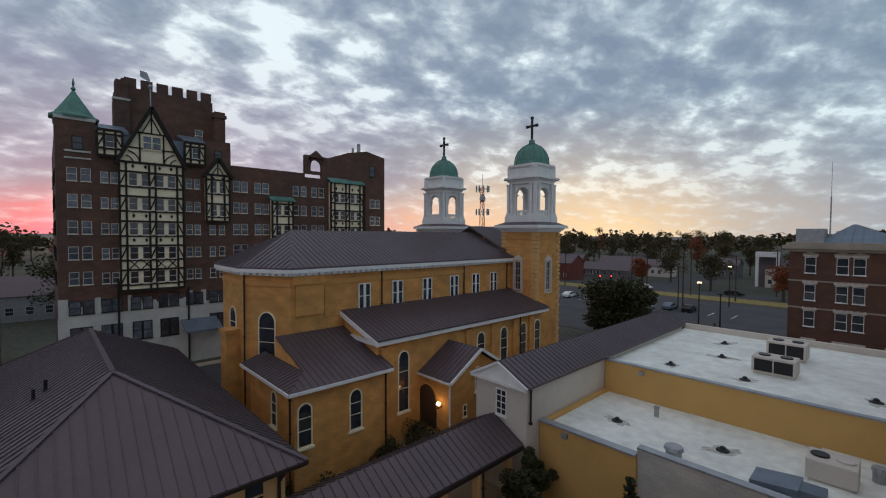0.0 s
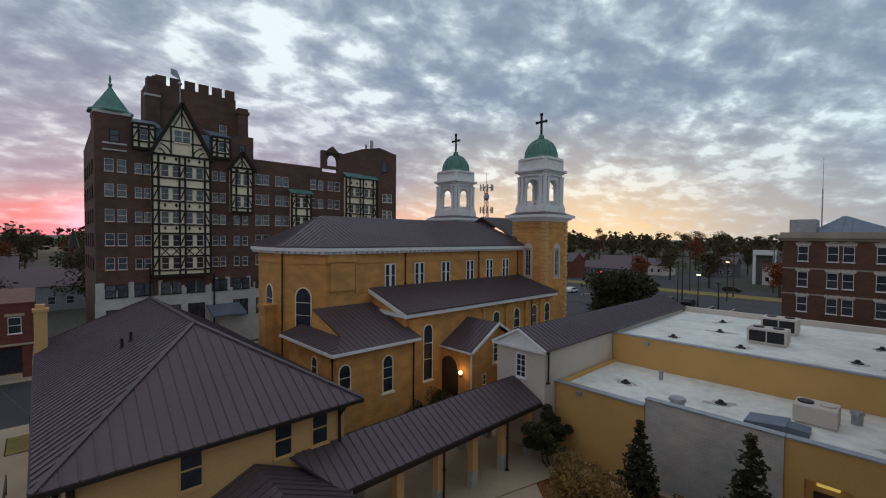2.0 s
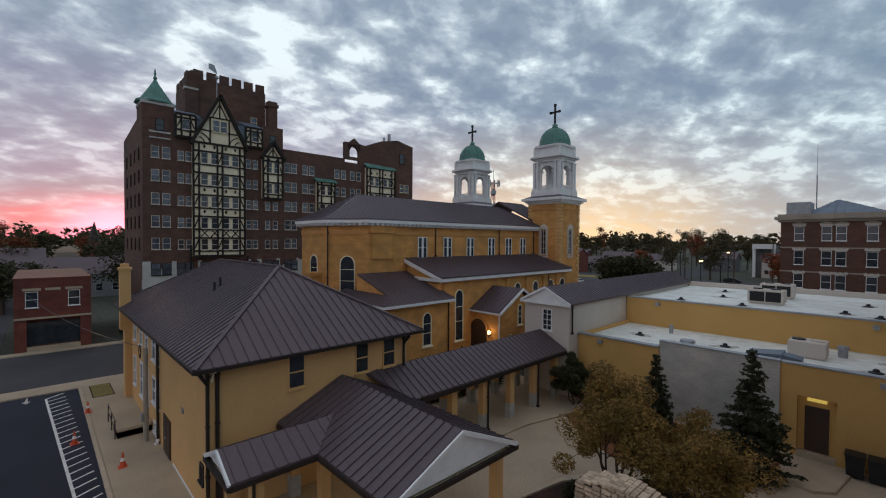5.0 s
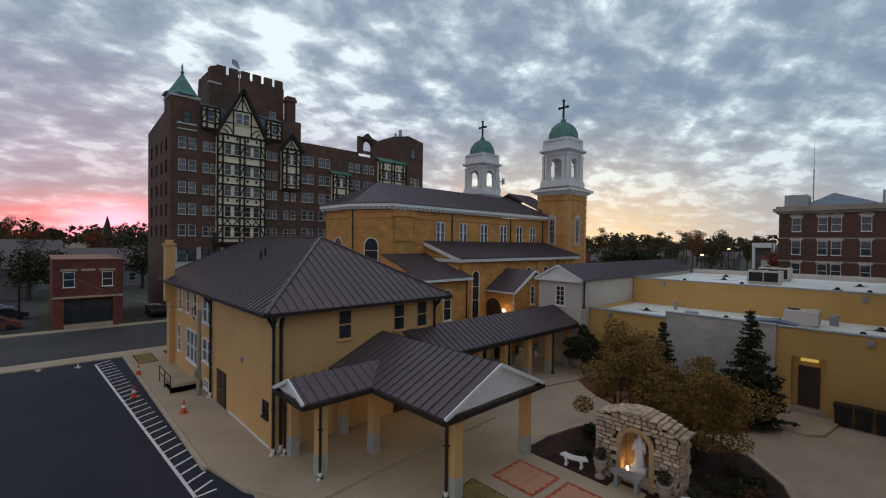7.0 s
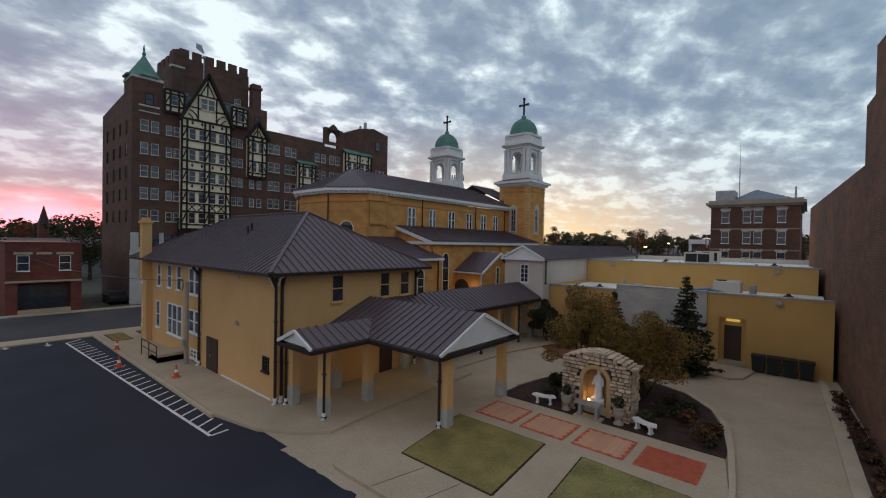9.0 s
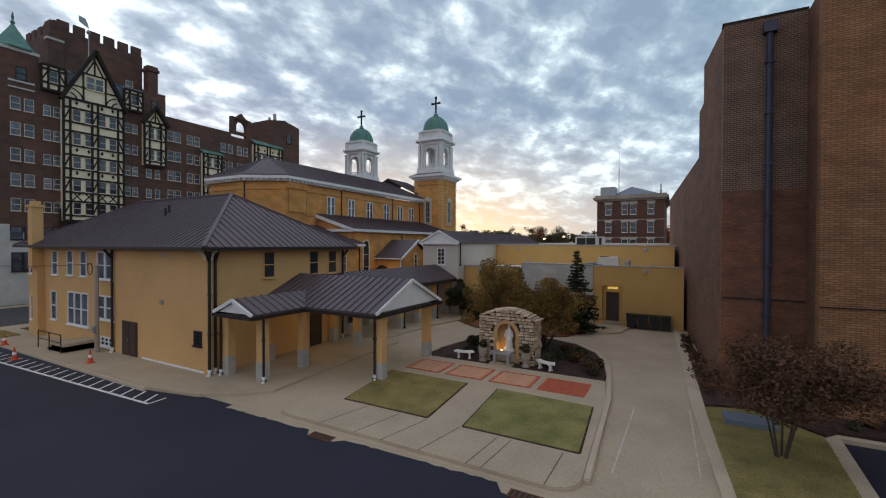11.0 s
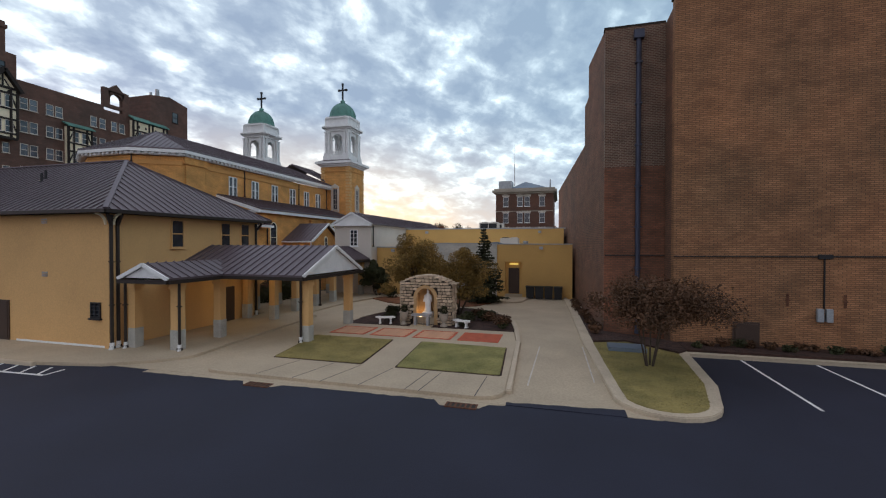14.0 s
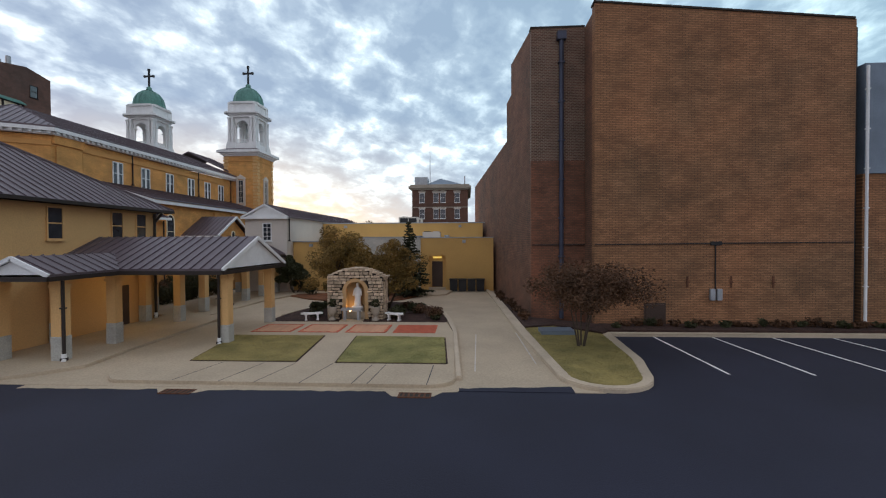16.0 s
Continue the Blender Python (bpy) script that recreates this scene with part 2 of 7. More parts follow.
M["patchbrick"] = brick_material("pale_jointed_brick", (0.18, 0.085, 0.055), (0.12, 0.056, 0.038), (0.27, 0.195, 0.14), 0, 0.235, 0.09, stain=0.4, joint=0.17)
M["redbrick"] = brick_material("red_brick", (0.20, 0.045, 0.032), (0.16, 0.036, 0.026), (0.16, 0.08, 0.06), 1, stain=0.35)
M["officebrick"] = brick_material("office_brick", (0.17, 0.078, 0.050), (0.135, 0.06, 0.04), (0.13, 0.08, 0.06), 0, stain=0.3)
M["glass"] = material("window_glass", (0.030, 0.036, 0.045), 0.06, var=0.3, scale=0.6, fine=2, bump=0, spec=0.8)
M["blindglass"] = material("window_with_blind", (0.085, 0.10, 0.125), 0.08, var=0.35, scale=0.5, fine=2, bump=0, spec=0.7, rand=0.5)
M["door"] = material("brown_door", (0.055, 0.032, 0.022), 0.55, var=0.2)
M["black"] = material("black_metal", (0.018, 0.018, 0.02), 0.45, 0.2, var=0.2)
M["galv"] = material("galvanised", (0.36, 0.38, 0.40), 0.45, 0.5, var=0.15, scale=2)
M["bluegrey"] = material("bluegrey_metal", (0.16, 0.20, 0.25), 0.5, 0.3, var=0.15)
M["stone1"] = material("field_stone", (0.51, 0.395, 0.28), 0.9, var=0.2, scale=5, fine=25, bump=0.5, rand=0.3)
M["mortar"] = material("dark_mortar", (0.04, 0.032, 0.026), 0.95, var=0.2)
M["marble"] = material("white_marble", (0.80, 0.79, 0.77), 0.4, var=0.06, scale=3)
M["paver"] = brick_material("pink_pavers", (0.60, 0.33, 0.20), (0.54, 0.29, 0.17), (0.46, 0.28, 0.19), 0, 0.2, 0.1, stain=0.15)
M["redpaver"] = material("red_pavers", (0.48, 0.105, 0.05), 0.85, var=0.15, scale=4, fine=20, rand=0.2)
M["bark"] = material("bark", (0.075, 0.055, 0.04), 0.95, var=0.3, scale=8, fine=30, bump=0.6)
M["orange"] = material("orange_plastic", (0.60, 0.09, 0.03), 0.5, var=0.08)
M["lampglow"] = material("lamp_glow", (1.0, 0.8, 0.5), 0.5, var=0.02, bump=0, emit=((1.0, 0.66, 0.28), 4.5))
M["officestone"] = material("weathered_stone", (0.36, 0.31, 0.25), 0.9, var=0.15, scale=0.6)
M["doorglow"] = material("door_glow", (0.8, 0.6, 0.2), 0.5, var=0.02, bump=0, emit=((1.0, 0.74, 0.16), 0.35))
M["stain"] = material("roof_stain", (0.50, 0.50, 0.45), 0.7, var=0.35, scale=1.6, fine=7, bump=0)
M["rust"] = material("rusted_iron", (0.13, 0.055, 0.03), 0.85, 0.2, var=0.3, scale=6)
M["navy"] = material("navy_metal", (0.05, 0.055, 0.085), 0.5, 0.2, var=0.15)
M["wornpaint"] = material("worn_paint", (0.52, 0.48, 0.42), 0.8, var=0.2, scale=3)
M["farwall"] = material("far_walls", (0.15, 0.145, 0.145), 0.9, var=0.2, scale=0.3)
M["redglow"] = material("red_signal", (0.5, 0.02, 0.02), 0.5, var=0.02, bump=0, emit=((1.0, 0.05, 0.05), 6.0))


def leaf_material(name, a, b):
    m = material(name, a, 0.7, var=0.3, scale=0.9, fine=6, tint=b, bump=0, spec=0.2)
    return m


M["leaf_autumn"] = leaf_material("autumn_leaves", (0.088, 0.08, 0.025), (0.25, 0.145, 0.038))
M["leaf_dark"] = leaf_material("dark_leaves", (0.026, 0.034, 0.016), (0.055, 0.055, 0.024))
M["leaf_wine"] = leaf_material("wine_leaves", (0.06, 0.038, 0.022), (0.12, 0.06, 0.032))
M["leaf_fir"] = leaf_material("fir_needles", (0.024, 0.031, 0.018), (0.048, 0.05, 0.026))
M["leaf_far"] = leaf_material("far_foliage", (0.045, 0.045, 0.022), (0.085, 0.07, 0.03))
M["leaf_red"] = leaf_material("red_leaves", (0.13, 0.045, 0.02), (0.22, 0.07, 0.03))


# ---- mesh helpers ----
def box(bm, x0, y0, z0, x1, y1, z1, skip_bottom=False):
    v = [bm.verts.new(p) for p in ((x0, y0, z0), (x1, y0, z0), (x1, y1, z0), (x0, y1, z0), (x0, y0, z1), (x1, y0, z1), (x1, y1, z1), (x0, y1, z1))]
    for f in ((3, 2, 1, 0), (4, 5, 6, 7), (0, 1, 5, 4), (1, 2, 6, 5), (2, 3, 7, 6), (3, 0, 4, 7)):
        bm.faces.new([v[i] for i in f])
    return v


def prism(bm, pts, z0, z1):
    """An upright prism over a counter-clockwise outline."""
    lo, hi = [bm.verts.new((x, y, z0)) for x, y in pts], [bm.verts.new((x, y, z1)) for x, y in pts]
    n = len(pts)
    bm.faces.new(lo[::-1])
    bm.faces.new(hi)
    for i in range(n):
        bm.faces.new((lo[i], lo[(i + 1) % n], hi[(i + 1) % n], hi[i]))


def slab(bm, poly, d):
    """A plate: polygon of 3D points, thickened by the vector d."""
    a, b = [bm.verts.new(p) for p in poly], [bm.verts.new(Vector(p) + Vector(d)) for p in poly]
    n = len(poly)
    bm.faces.new(a)
    bm.faces.new(b[::-1])
    for i in range(n):
        bm.faces.new((a[i], b[i], b[(i + 1) % n], a[(i + 1) % n]))


def beam(bm, p, q, w, d=None):
    """A straight bar of square or w by d section between two points."""
    p, q = Vector(p), Vector(q)
    a = (q - p).normalized()
    s = a.cross(Vector((0, 0, 1)))
    s = s.normalized() if s.length > 1e-4 else Vector((1, 0, 0))
    u = a.cross(s).normalized()
    d = d or w
    v = []
    for c in (p, q):
        for i, j in ((-1, -1), (1, -1), (1, 1), (-1, 1)):
            v.append(bm.verts.new(c + s * (i * w / 2) + u * (j * d / 2)))
    for f in ((0, 1, 2, 3), (7, 6, 5, 4), (0, 4, 5, 1), (1, 5, 6, 2), (2, 6, 7, 3), (3, 7, 4, 0)):
        bm.faces.new([v[i] for i in f])


def tube(bm, p, q, r0, r1=None, n=8):
    p, q = Vector(p), Vector(q)
    r1 = r0 if r1 is None else r1
    a = (q - p).normalized()
    s = a.cross(Vector((0, 0, 1)))
    s = s.normalized() if s.length > 1e-3 else Vector((1, 0, 0))
    u = a.cross(s)
    rings = []
    for c, r in ((p, r0), (q, max(r1, 0.002))):
        rings.append([bm.verts.new(c + s * (r * math.cos(2 * math.pi * k / n)) + u * (r * math.sin(2 * math.pi * k / n))) for k in range(n)])
    for k in range(n):
        bm.faces.new((rings[0][k], rings[0][(k + 1) % n], rings[1][(k + 1) % n], rings[1][k]))
    bm.faces.new(rings[0][::-1])
    bm.faces.new(rings[1])


def lathe(bm, cx, cy, profile, n=20, start=0.0):
    rings = []
    for r, z in profile:
        rings.append([bm.verts.new((cx + r * math.cos(2 * math.pi * k / n + start), cy + r * math.sin(2 * math.pi * k / n + start), z)) for k in range(n)])
    for a, b in zip(rings, rings[1:]):
        for k in range(n):
            bm.faces.new((a[k], a[(k + 1) % n], b[(k + 1) % n], b[k]))
    bm.faces.new(rings[0][::-1])
    bm.faces.new(rings[-1])


def finish(name, bm, mat, smooth=False):
    bmesh.ops.recalc_face_normals(bm, faces=bm.faces)
    me = bpy.data.meshes.new(name)
    bm.to_mesh(me)
    bm.free()
    me.materials.append(M[mat] if isinstance(mat, str) else mat)
    if smooth:
        me.polygons.foreach_set("use_smooth", [True] * len(me.polygons))
    return me


def part(name, bm, mat, parent=None, label="", smooth=False, kind=""):
    ob = new(name, finish(name, bm, mat, smooth))
    if parent is not None:
        ob.parent = parent
        ob.matrix_parent_inverse = Matrix.Translation(-parent.location)
    return tagged(ob, label, kind=kind)


def piece(name, mesh, parent, m, label=""):
    ob = new(name, mesh)
    if parent is not None:
        ob.parent = parent
        if parent.type == "EMPTY":
            ob.matrix_parent_inverse = Matrix.Translation(-parent.location)
    ob.matrix_basis = m
    return tagged(ob, label)


def thing(name, at, label, category, group="", kind=""):
    ob = new(name)
    ob.location = at
    ob.empty_display_size = 0.3
    return tagged(ob, label, category, group, kind)


def setting(name, bm, mat, label="", category="", smooth=False):
    return tagged(part(name, bm, mat, smooth=smooth), label, category, kind="structure")


FACE = {"S": 0, "E": 90, "N": 180, "W": -90}
CACHE = {}


def lattice(bm, xbars, zbars, y0, y1):
    """One joined frame of upright and level bars, given as spans."""
    xs, zs = sorted({round(v, 4) for q in xbars for v in q}), sorted({round(v, 4) for q in zbars for v in q})
    solid = {}
    for i in range(len(xs) - 1):
        for j in range(len(zs) - 1):
            cx, cz = (xs[i] + xs[i + 1]) / 2, (zs[j] + zs[j + 1]) / 2
            solid[i, j] = any(p < cx < q for p, q in xbars) or any(p < cz < q for p, q in zbars)
    V = {}

    def v(i, j, k):
        if (i, j, k) not in V:
            V[i, j, k] = bm.verts.new((xs[i], (y0, y1)[k], zs[j]))
        return V[i, j, k]

    for (i, j), on in solid.items():
        if not on:
            continue
        ring = ((i, j), (i + 1, j), (i + 1, j + 1), (i, j + 1))
        for k in (0, 1):
            bm.faces.new([v(p, q, k) for p, q in ring])
        for e, nb_ in enumerate(((i, j - 1), (i + 1, j), (i, j + 1), (i - 1, j))):
            if not solid.get(nb_):
                (p, q), (p2, q2) = ring[e], ring[(e + 1) % 4]
                bm.faces.new((v(p, q, 0), v(p2, q2, 0), v(p2, q2, 1), v(p, q, 1)))


def window_meshes(w, h, style):
    """Frame, pane and sill of a window, front towards -y, its middle bottom at the origin."""
    key = (round(w, 2), round(h, 2), style)
    if key in CACHE:
        return CACHE[key]
    f, g, sl = bmesh.new(), bmesh.new(), bmesh.new()
    t = 0.05 if style in ("sash", "blind", "slim") else 0.08
    d = -0.07
    if style == "arch":
        r = w / 2
        arc = [(r * math.cos(math.pi * k / 12), h - r + r * math.sin(math.pi * k / 12)) for k in range(13)]
        outer = [(r, 0.0)] + arc + [(-r, 0.0)]
        inner = [((r - t) * x / r, z * (1 - t / h) if z > 0 else t) for x, z in outer]
        n = len(outer)
        for i in range(n):
            a, b, c, e = outer[i], outer[(i + 1) % n], inner[(i + 1) % n], inner[i]
            slab(f, [(a[0], 0, a[1]), (b[0], 0, b[1]), (c[0], 0, c[1]), (e[0], 0, e[1])], (0, d, 0))
        for k in (0.38, 0.66):
            box(f, -r + t, d * 0.8, h * k - 0.018, r - t, 0, h * k + 0.018)
        slab(g, [(x, -0.02, z) for x, z in inner], (0, 0.02, 0))
        bmesh.ops.remove_doubles(f, verts=f.verts[:], dist=0.0005)
        box(sl, -r - 0.1, -0.16, -0.12, r + 0.1, 0, 0.0)
    else:
        xb, zb = [(-w / 2, -w / 2 + t), (w / 2 - t, w / 2)], [(0, t), (h - t, h)]
        if style in ("sash", "blind", "slim", "twin", "triple"):
            zb.append((h * 0.5 - 0.028, h * 0.5 + 0.028))
        if style == "grid":
            zb += [(h * k / 4 - 0.02, h * k / 4 + 0.02) for k in (1, 2, 3)]
            xb.append((-0.02, 0.02))
        if style == "twin":
            xb.append((-0.11, 0.11))
        if style == "triple":
            xb += [(k * w / 6 - 0.06, k * w / 6 + 0.06) for k in (-1, 1)]
        lattice(f, xb, zb, d, 0.0)
        box(sl, -w / 2 - 0.06, -0.13, -0.08, w / 2 + 0.06, 0, 0)
        box(g, -w / 2 + t * 0.5, -0.02, t * 0.5, w / 2 - t * 0.5, 0, h - t * 0.5)
    CACHE[key] = (f, g, sl)
    return CACHE[key]


WMESH = {}


def window(parent, x, y, z, face, w, h, style="sash", frame_mat="white", pane_mat="glass", name="window", label=""):
    key = (round(w, 2), round(h, 2), style, frame_mat, pane_mat)
    if key not in WMESH:
        f, g, sl = window_meshes(w, h, style)
        WMESH[key] = (finish("window", f.copy(), frame_mat), finish("pane", g.copy(), pane_mat), finish("sill", sl.copy(), frame_mat))
    fm, gm, sm = WMESH[key]
    ob = piece(name, fm, parent, pose(x, y, z, 0, 0, FACE[face] if isinstance(face, str) else face), label)
    for nm, me in (("pane", gm), ("sill", sm)):
        pn = new(nm, me)
        pn.parent = ob
    return ob


def seams(bm, poly, spacing=0.45, h=0.05, w=0.035, inset=0.0):
    """Standing seams up a roof face whose first two corners are its eave."""
    P = [Vector(p) for p in poly]
    e = (P[1] - P[0]).normalized()
    nrm = e.cross(P[-1] - P[0]).normalized()
    if nrm.z < 0:
        nrm = -nrm
    u = nrm.cross(e)
    if u.z < 0:
        u = -u
    Q = [((p - P[0]).dot(e), (p - P[0]).dot(u)) for p in P]
    lo, hi = min(q[0] for q in Q), max(q[0] for q in Q)
    k = lo + spacing * 0.5
    while k < hi:
        vs = []
        for (a, b), (c, d) in zip(Q, Q[1:] + Q[:1]):
            if (a - k) * (c - k) < 0:
                vs.append(b + (d - b) * (k - a) / (c - a))
        if len(vs) >= 2 and max(vs) - min(vs) > 0.15:
            p, q = P[0] + e * k + u * min(vs), P[0] + e * k + u * max(vs)
            c = [p - e * w / 2, p + e * w / 2, q + e * w / 2, q - e * w / 2]
            slab(bm, [v - nrm * 0.004 for v in c], nrm * h)
        k += spacing


def roof(parent, faces, thick=0.16, mat="roof", spacing=0.45, fascia="roof_dark", names=("roof", "standing_seams")):
    """Roof faces (eave first), each a plate, with ribs on top; returns the roof part."""
    bm, sm = bmesh.new(), bmesh.new()
    for f in faces:
        slab(bm, f, (0, 0, -thick))
        seams(sm, f, spacing)
    r = part(names[0], bm, mat, parent)
    s = part(names[1], sm, mat, parent)
    s["kind"] = "stuff"
    return r


def hip_faces(x0, y0, x1, y1, ze, ra, rb):
    a, b, c, d = (x0, y0, ze), (x1, y0, ze), (x1, y1, ze), (x0, y1, ze)
    if abs(ra[0] - rb[0]) >= abs(ra[1] - rb[1]):
        l, r = (ra, rb) if ra[0] < rb[0] else (rb, ra)
        return [[a, b, r, l], [b, c, r], [c, d, l, r], [d, a, l]]
    s, n = (ra, rb) if ra[1] < rb[1] else (rb, ra)
    return [[a, b, s], [b, c, n, s], [c, d, n], [d, a, s, n]]


def leaves(bm, centre, radius, count, size, rng, flat=1.0, shell=0.35):
    cx, cy, cz = centre
    for _ in range(count):
        while True:
            p = Vector((rng.uniform(-1, 1), rng.uniform(-1, 1), rng.uniform(-1, 1)))
            if shell < p.length < 1:
                break
        c = Vector((cx + p.x * radius, cy + p.y * radius, cz + p.z * radius * flat))
        a = Vector((rng.uniform(-1, 1), rng.uniform(-1, 1), rng.uniform(-0.6, 0.6))).normalized() * size * rng.uniform(0.6, 1.3)
        b = a.cross(Vector((rng.uniform(-1, 1), rng.uniform(-1, 1), rng.uniform(-1, 1)))).normalized() * size * rng.uniform(0.35, 0.7)
        bm.faces.new([bm.verts.new(v) for v in (c - a, c + b, c + a, c - b)])


def leaf_mesh(name, bm, mat):
    me = bpy.data.meshes.new(name)
    bm.to_mesh(me)
    bm.free()
    me.materials.append(M[mat])
    return me


def tree(x, y, z, height, spread, mat, seed, stems=1, trunk_r=0.16, leaf=0.16, count=4500, label="", clear=0.3, low=0.35):
    rng = random.Random(seed)
    t = thing("tree", (x, y, z), label, "tree")
    tb, cb = bmesh.new(), bmesh.new()
    tips = []
    for s in range(stems):
        ang = 2 * math.pi * s / max(stems, 1) + rng.random()
        lean = 0.0 if stems == 1 else 0.12 * height
        p0 = Vector((x + 0.12 * math.cos(ang) * (stems > 1), y + 0.12 * math.sin(ang) * (stems > 1), z - 0.05))
        p1 = Vector((x + lean * math.cos(ang), y + lean * math.sin(ang), z + height * clear))
        tube(tb, p0, p1, trunk_r, trunk_r * 0.7)
        p2 = p1 + Vector((rng.uniform(-0.2, 0.2), rng.uniform(-0.2, 0.2), height * 0.4))
        tube(tb, p1, p2, trunk_r * 0.7, trunk_r * 0.25, 6)
        for k in range(9 if stems == 1 else 5):
            b0 = p1.lerp(p2, rng.uniform(0, 0.9))
            aa = ang + rng.uniform(-1.3, 1.3) if stems > 1 else rng.uniform(0, 6.28)
            r = spread * rng.uniform(0.45, 0.9)
            b1 = Vector((x + r * math.cos(aa), y + r * math.sin(aa), min(z + height * rng.uniform(low + 0.08, 0.85), b0.z + r * 0.8 + 0.4)))
            mid = b0.lerp(b1, 0.55) + Vector((0, 0, 0.08 * height))
            tube(tb, b0, mid, trunk_r * 0.35, trunk_r * 0.2, 5)
            tube(tb, mid, b1, trunk_r * 0.2, trunk_r * 0.05, 5)
            tips += [b1, mid]
        tips.append(p2)
    part("trunk", tb, "bark", t)
    n = max(1, len(tips))
    while len(tips) < 40:
        q = rng.choice(tips[:n])
        w = Vector((rng.gauss(0, 1), rng.gauss(0, 1), rng.gauss(0, 0.6))) * spread * 0.28
        c = q + w
        c.z = min(max(c.z, z + height * low), z + height * 0.95)
        tips.append(c)
    for c in tips:
        leaves(cb, c, spread * rng.uniform(0.16, 0.34), count // len(tips), leaf, rng, 0.75, 0.1)
    ob = new("crown", leaf_mesh("crown", cb, mat))
    ob.parent, ob.matrix_parent_inverse = t, Matrix.Translation(-t.location)
    return t


def conifer(x, y, z, height, radius, seed, label):
    rng = random.Random(seed)
    t = thing("conifer", (x, y, z), label, "tree")
    tb, cb = bmesh.new(), bmesh.new()
    tube(tb, (x, y, z - 0.05), (x, y, z + height), 0.13, 0.01)
    levels = int(height / 0.24)
    for k in range(levels):
        f = k / levels
        zz = z + 0.25 + f * (height - 0.3)
        r = radius * (1 - f) ** 0.85 * rng.uniform(0.8, 1.1) + 0.05
        for j in range(max(7, int(22 * (1 - f)))):
            a = rng.uniform(0, 6.28)
            rr = r * rng.uniform(0.65, 1.1)
            end = Vector((x + rr * math.cos(a), y + rr * math.sin(a), zz - 0.14 * rr + 0.1))
            for s in range(max(3, int(rr / 0.09))):
                c = Vector((x, y, zz)).lerp(end, (s + 0.6) / max(3, int(rr / 0.09)))
                leaves(cb, c, 0.15, 3, 0.12, rng, 0.6, 0.0)
    part("trunk", tb, "bark", t)
    ob = new("crown", leaf_mesh("crown", cb, "leaf_fir"))
    ob.parent, ob.matrix_parent_inverse = t, Matrix.Translation(-t.location)


def shrub(x, y, z, rx, h, mat, seed, label, count=420):
    rng = random.Random(seed)
    bm = bmesh.new()
    for _ in range(7):
        c = (x + rng.uniform(-0.6, 0.6) * rx, y + rng.uniform(-0.6, 0.6) * rx, z + h * rng.uniform(0.3, 0.62))
        leaves(bm, c, rx * rng.uniform(0.4, 0.6), count // 7, 0.085, rng, min(1.2, 0.75 * h / rx), 0.1)
    for k in range(6):
        a = k * 1.05
        tube(bm, (x, y, z - 0.03), (x + 0.5 * rx * math.cos(a), y + 0.5 * rx * math.sin(a), z + h * 0.6), 0.018, 0.008, 4)
    return tagged(new("shrub", leaf_mesh("shrub", bm, mat)), label, "shrub")


def downpipe(parent, x, y, z0, z1, mat="roof_dark", r=0.06, boot=False):
    bm = bmesh.new()
    tube(bm, (x, y, z0), (x, y, z1), r)
    box(bm, x - 0.09, y - 0.09, z0, x + 0.09, y + 0.09, z0 + 0.12)
    for k in range(1, int((z1 - z0) / 2) + 1):
        box(bm, x - 0.085, y - 0.085, z0 + 2 * k, x + 0.085, y + 0.085, z0 + 2 * k + 0.05)
    pipe = part("downpipe", bm, mat, parent)
    if boot:
        bm = bmesh.new()
        tube(bm, (x, y, z0 - 0.02), (x, y, z0 + 0.28), r + 0.025)
        tube(bm, (x, y, z0 + 0.05), (x + 0.12, y - 0.16, z0 + 0.02), r + 0.015)
        o = part("boot", bm, "white", pipe, "white plastic pipe boot")
        o.matrix_parent_inverse = Matrix()
    return pipe


# ---- ground ----
bm = bmesh.new()
for i in range(-8, 8):
    for j in range(-8, 8):
        x0, y0, s = i * 250 - 25, j * 250, 250
        bm.faces.new([bm.verts.new(p) for p in ((x0, y0, -0.06), (x0 + s, y0, -0.06), (x0 + s, y0 + s, -0.06), (x0, y0 + s, -0.06))])
setting("ground", bm, "ground", "dull green and brown town ground reaching the horizon", "ground")
bm = bmesh.new()
box(bm, -43.0, -60, -0.3, 60, -5.0, 0.0)
box(bm, 5.7, -5.0, -0.3, 60, 2.9, 0.0)
setting("parking_lot", bm, "asphalt", "fresh dark blue-black asphalt parking lot", "parking lot")
bm = bmesh.new()
box(bm, -57.0, -160, -0.3, -43.6, 200, -0.015)
box(bm, -57.0, 52.0, -0.3, 200, 60.0, -0.02)
setting("road", bm, "old_asphalt", "worn grey asphalt street beside the lot", "road")
bm = bmesh.new()
box(bm, -140, 66.0, -0.3, -14, 118, -0.01)
box(bm, -140, -40, -0.3, -60.5, -11, -0.01)
setting("far_parking_lot", bm, "old_asphalt", "worn grey asphalt parking lots across the streets", "parking lot")
bm = bmesh.new()
box(bm, -43.6, -60, -0.3, -41.6, 51, 0.08)
setting("pavement_street", bm, "concrete", "pale concrete pavement along the street", "pavement")
bm = bmesh.new()
box(bm, -58.3, -40, -0.3, -57.0, 51, 0.08)
setting("pavement_shop", bm, "concrete", "pale concrete pavement before the shop and hotel", "pavement")
# concrete court: drive between the canopy and the brick building
bm = bmesh.new()
box(bm, -24.0, -5.0, -0.2, 5.6, 22.0, 0.02)
setting("drive", bm, "concrete", "pale concrete drive round the courtyard", "drive")


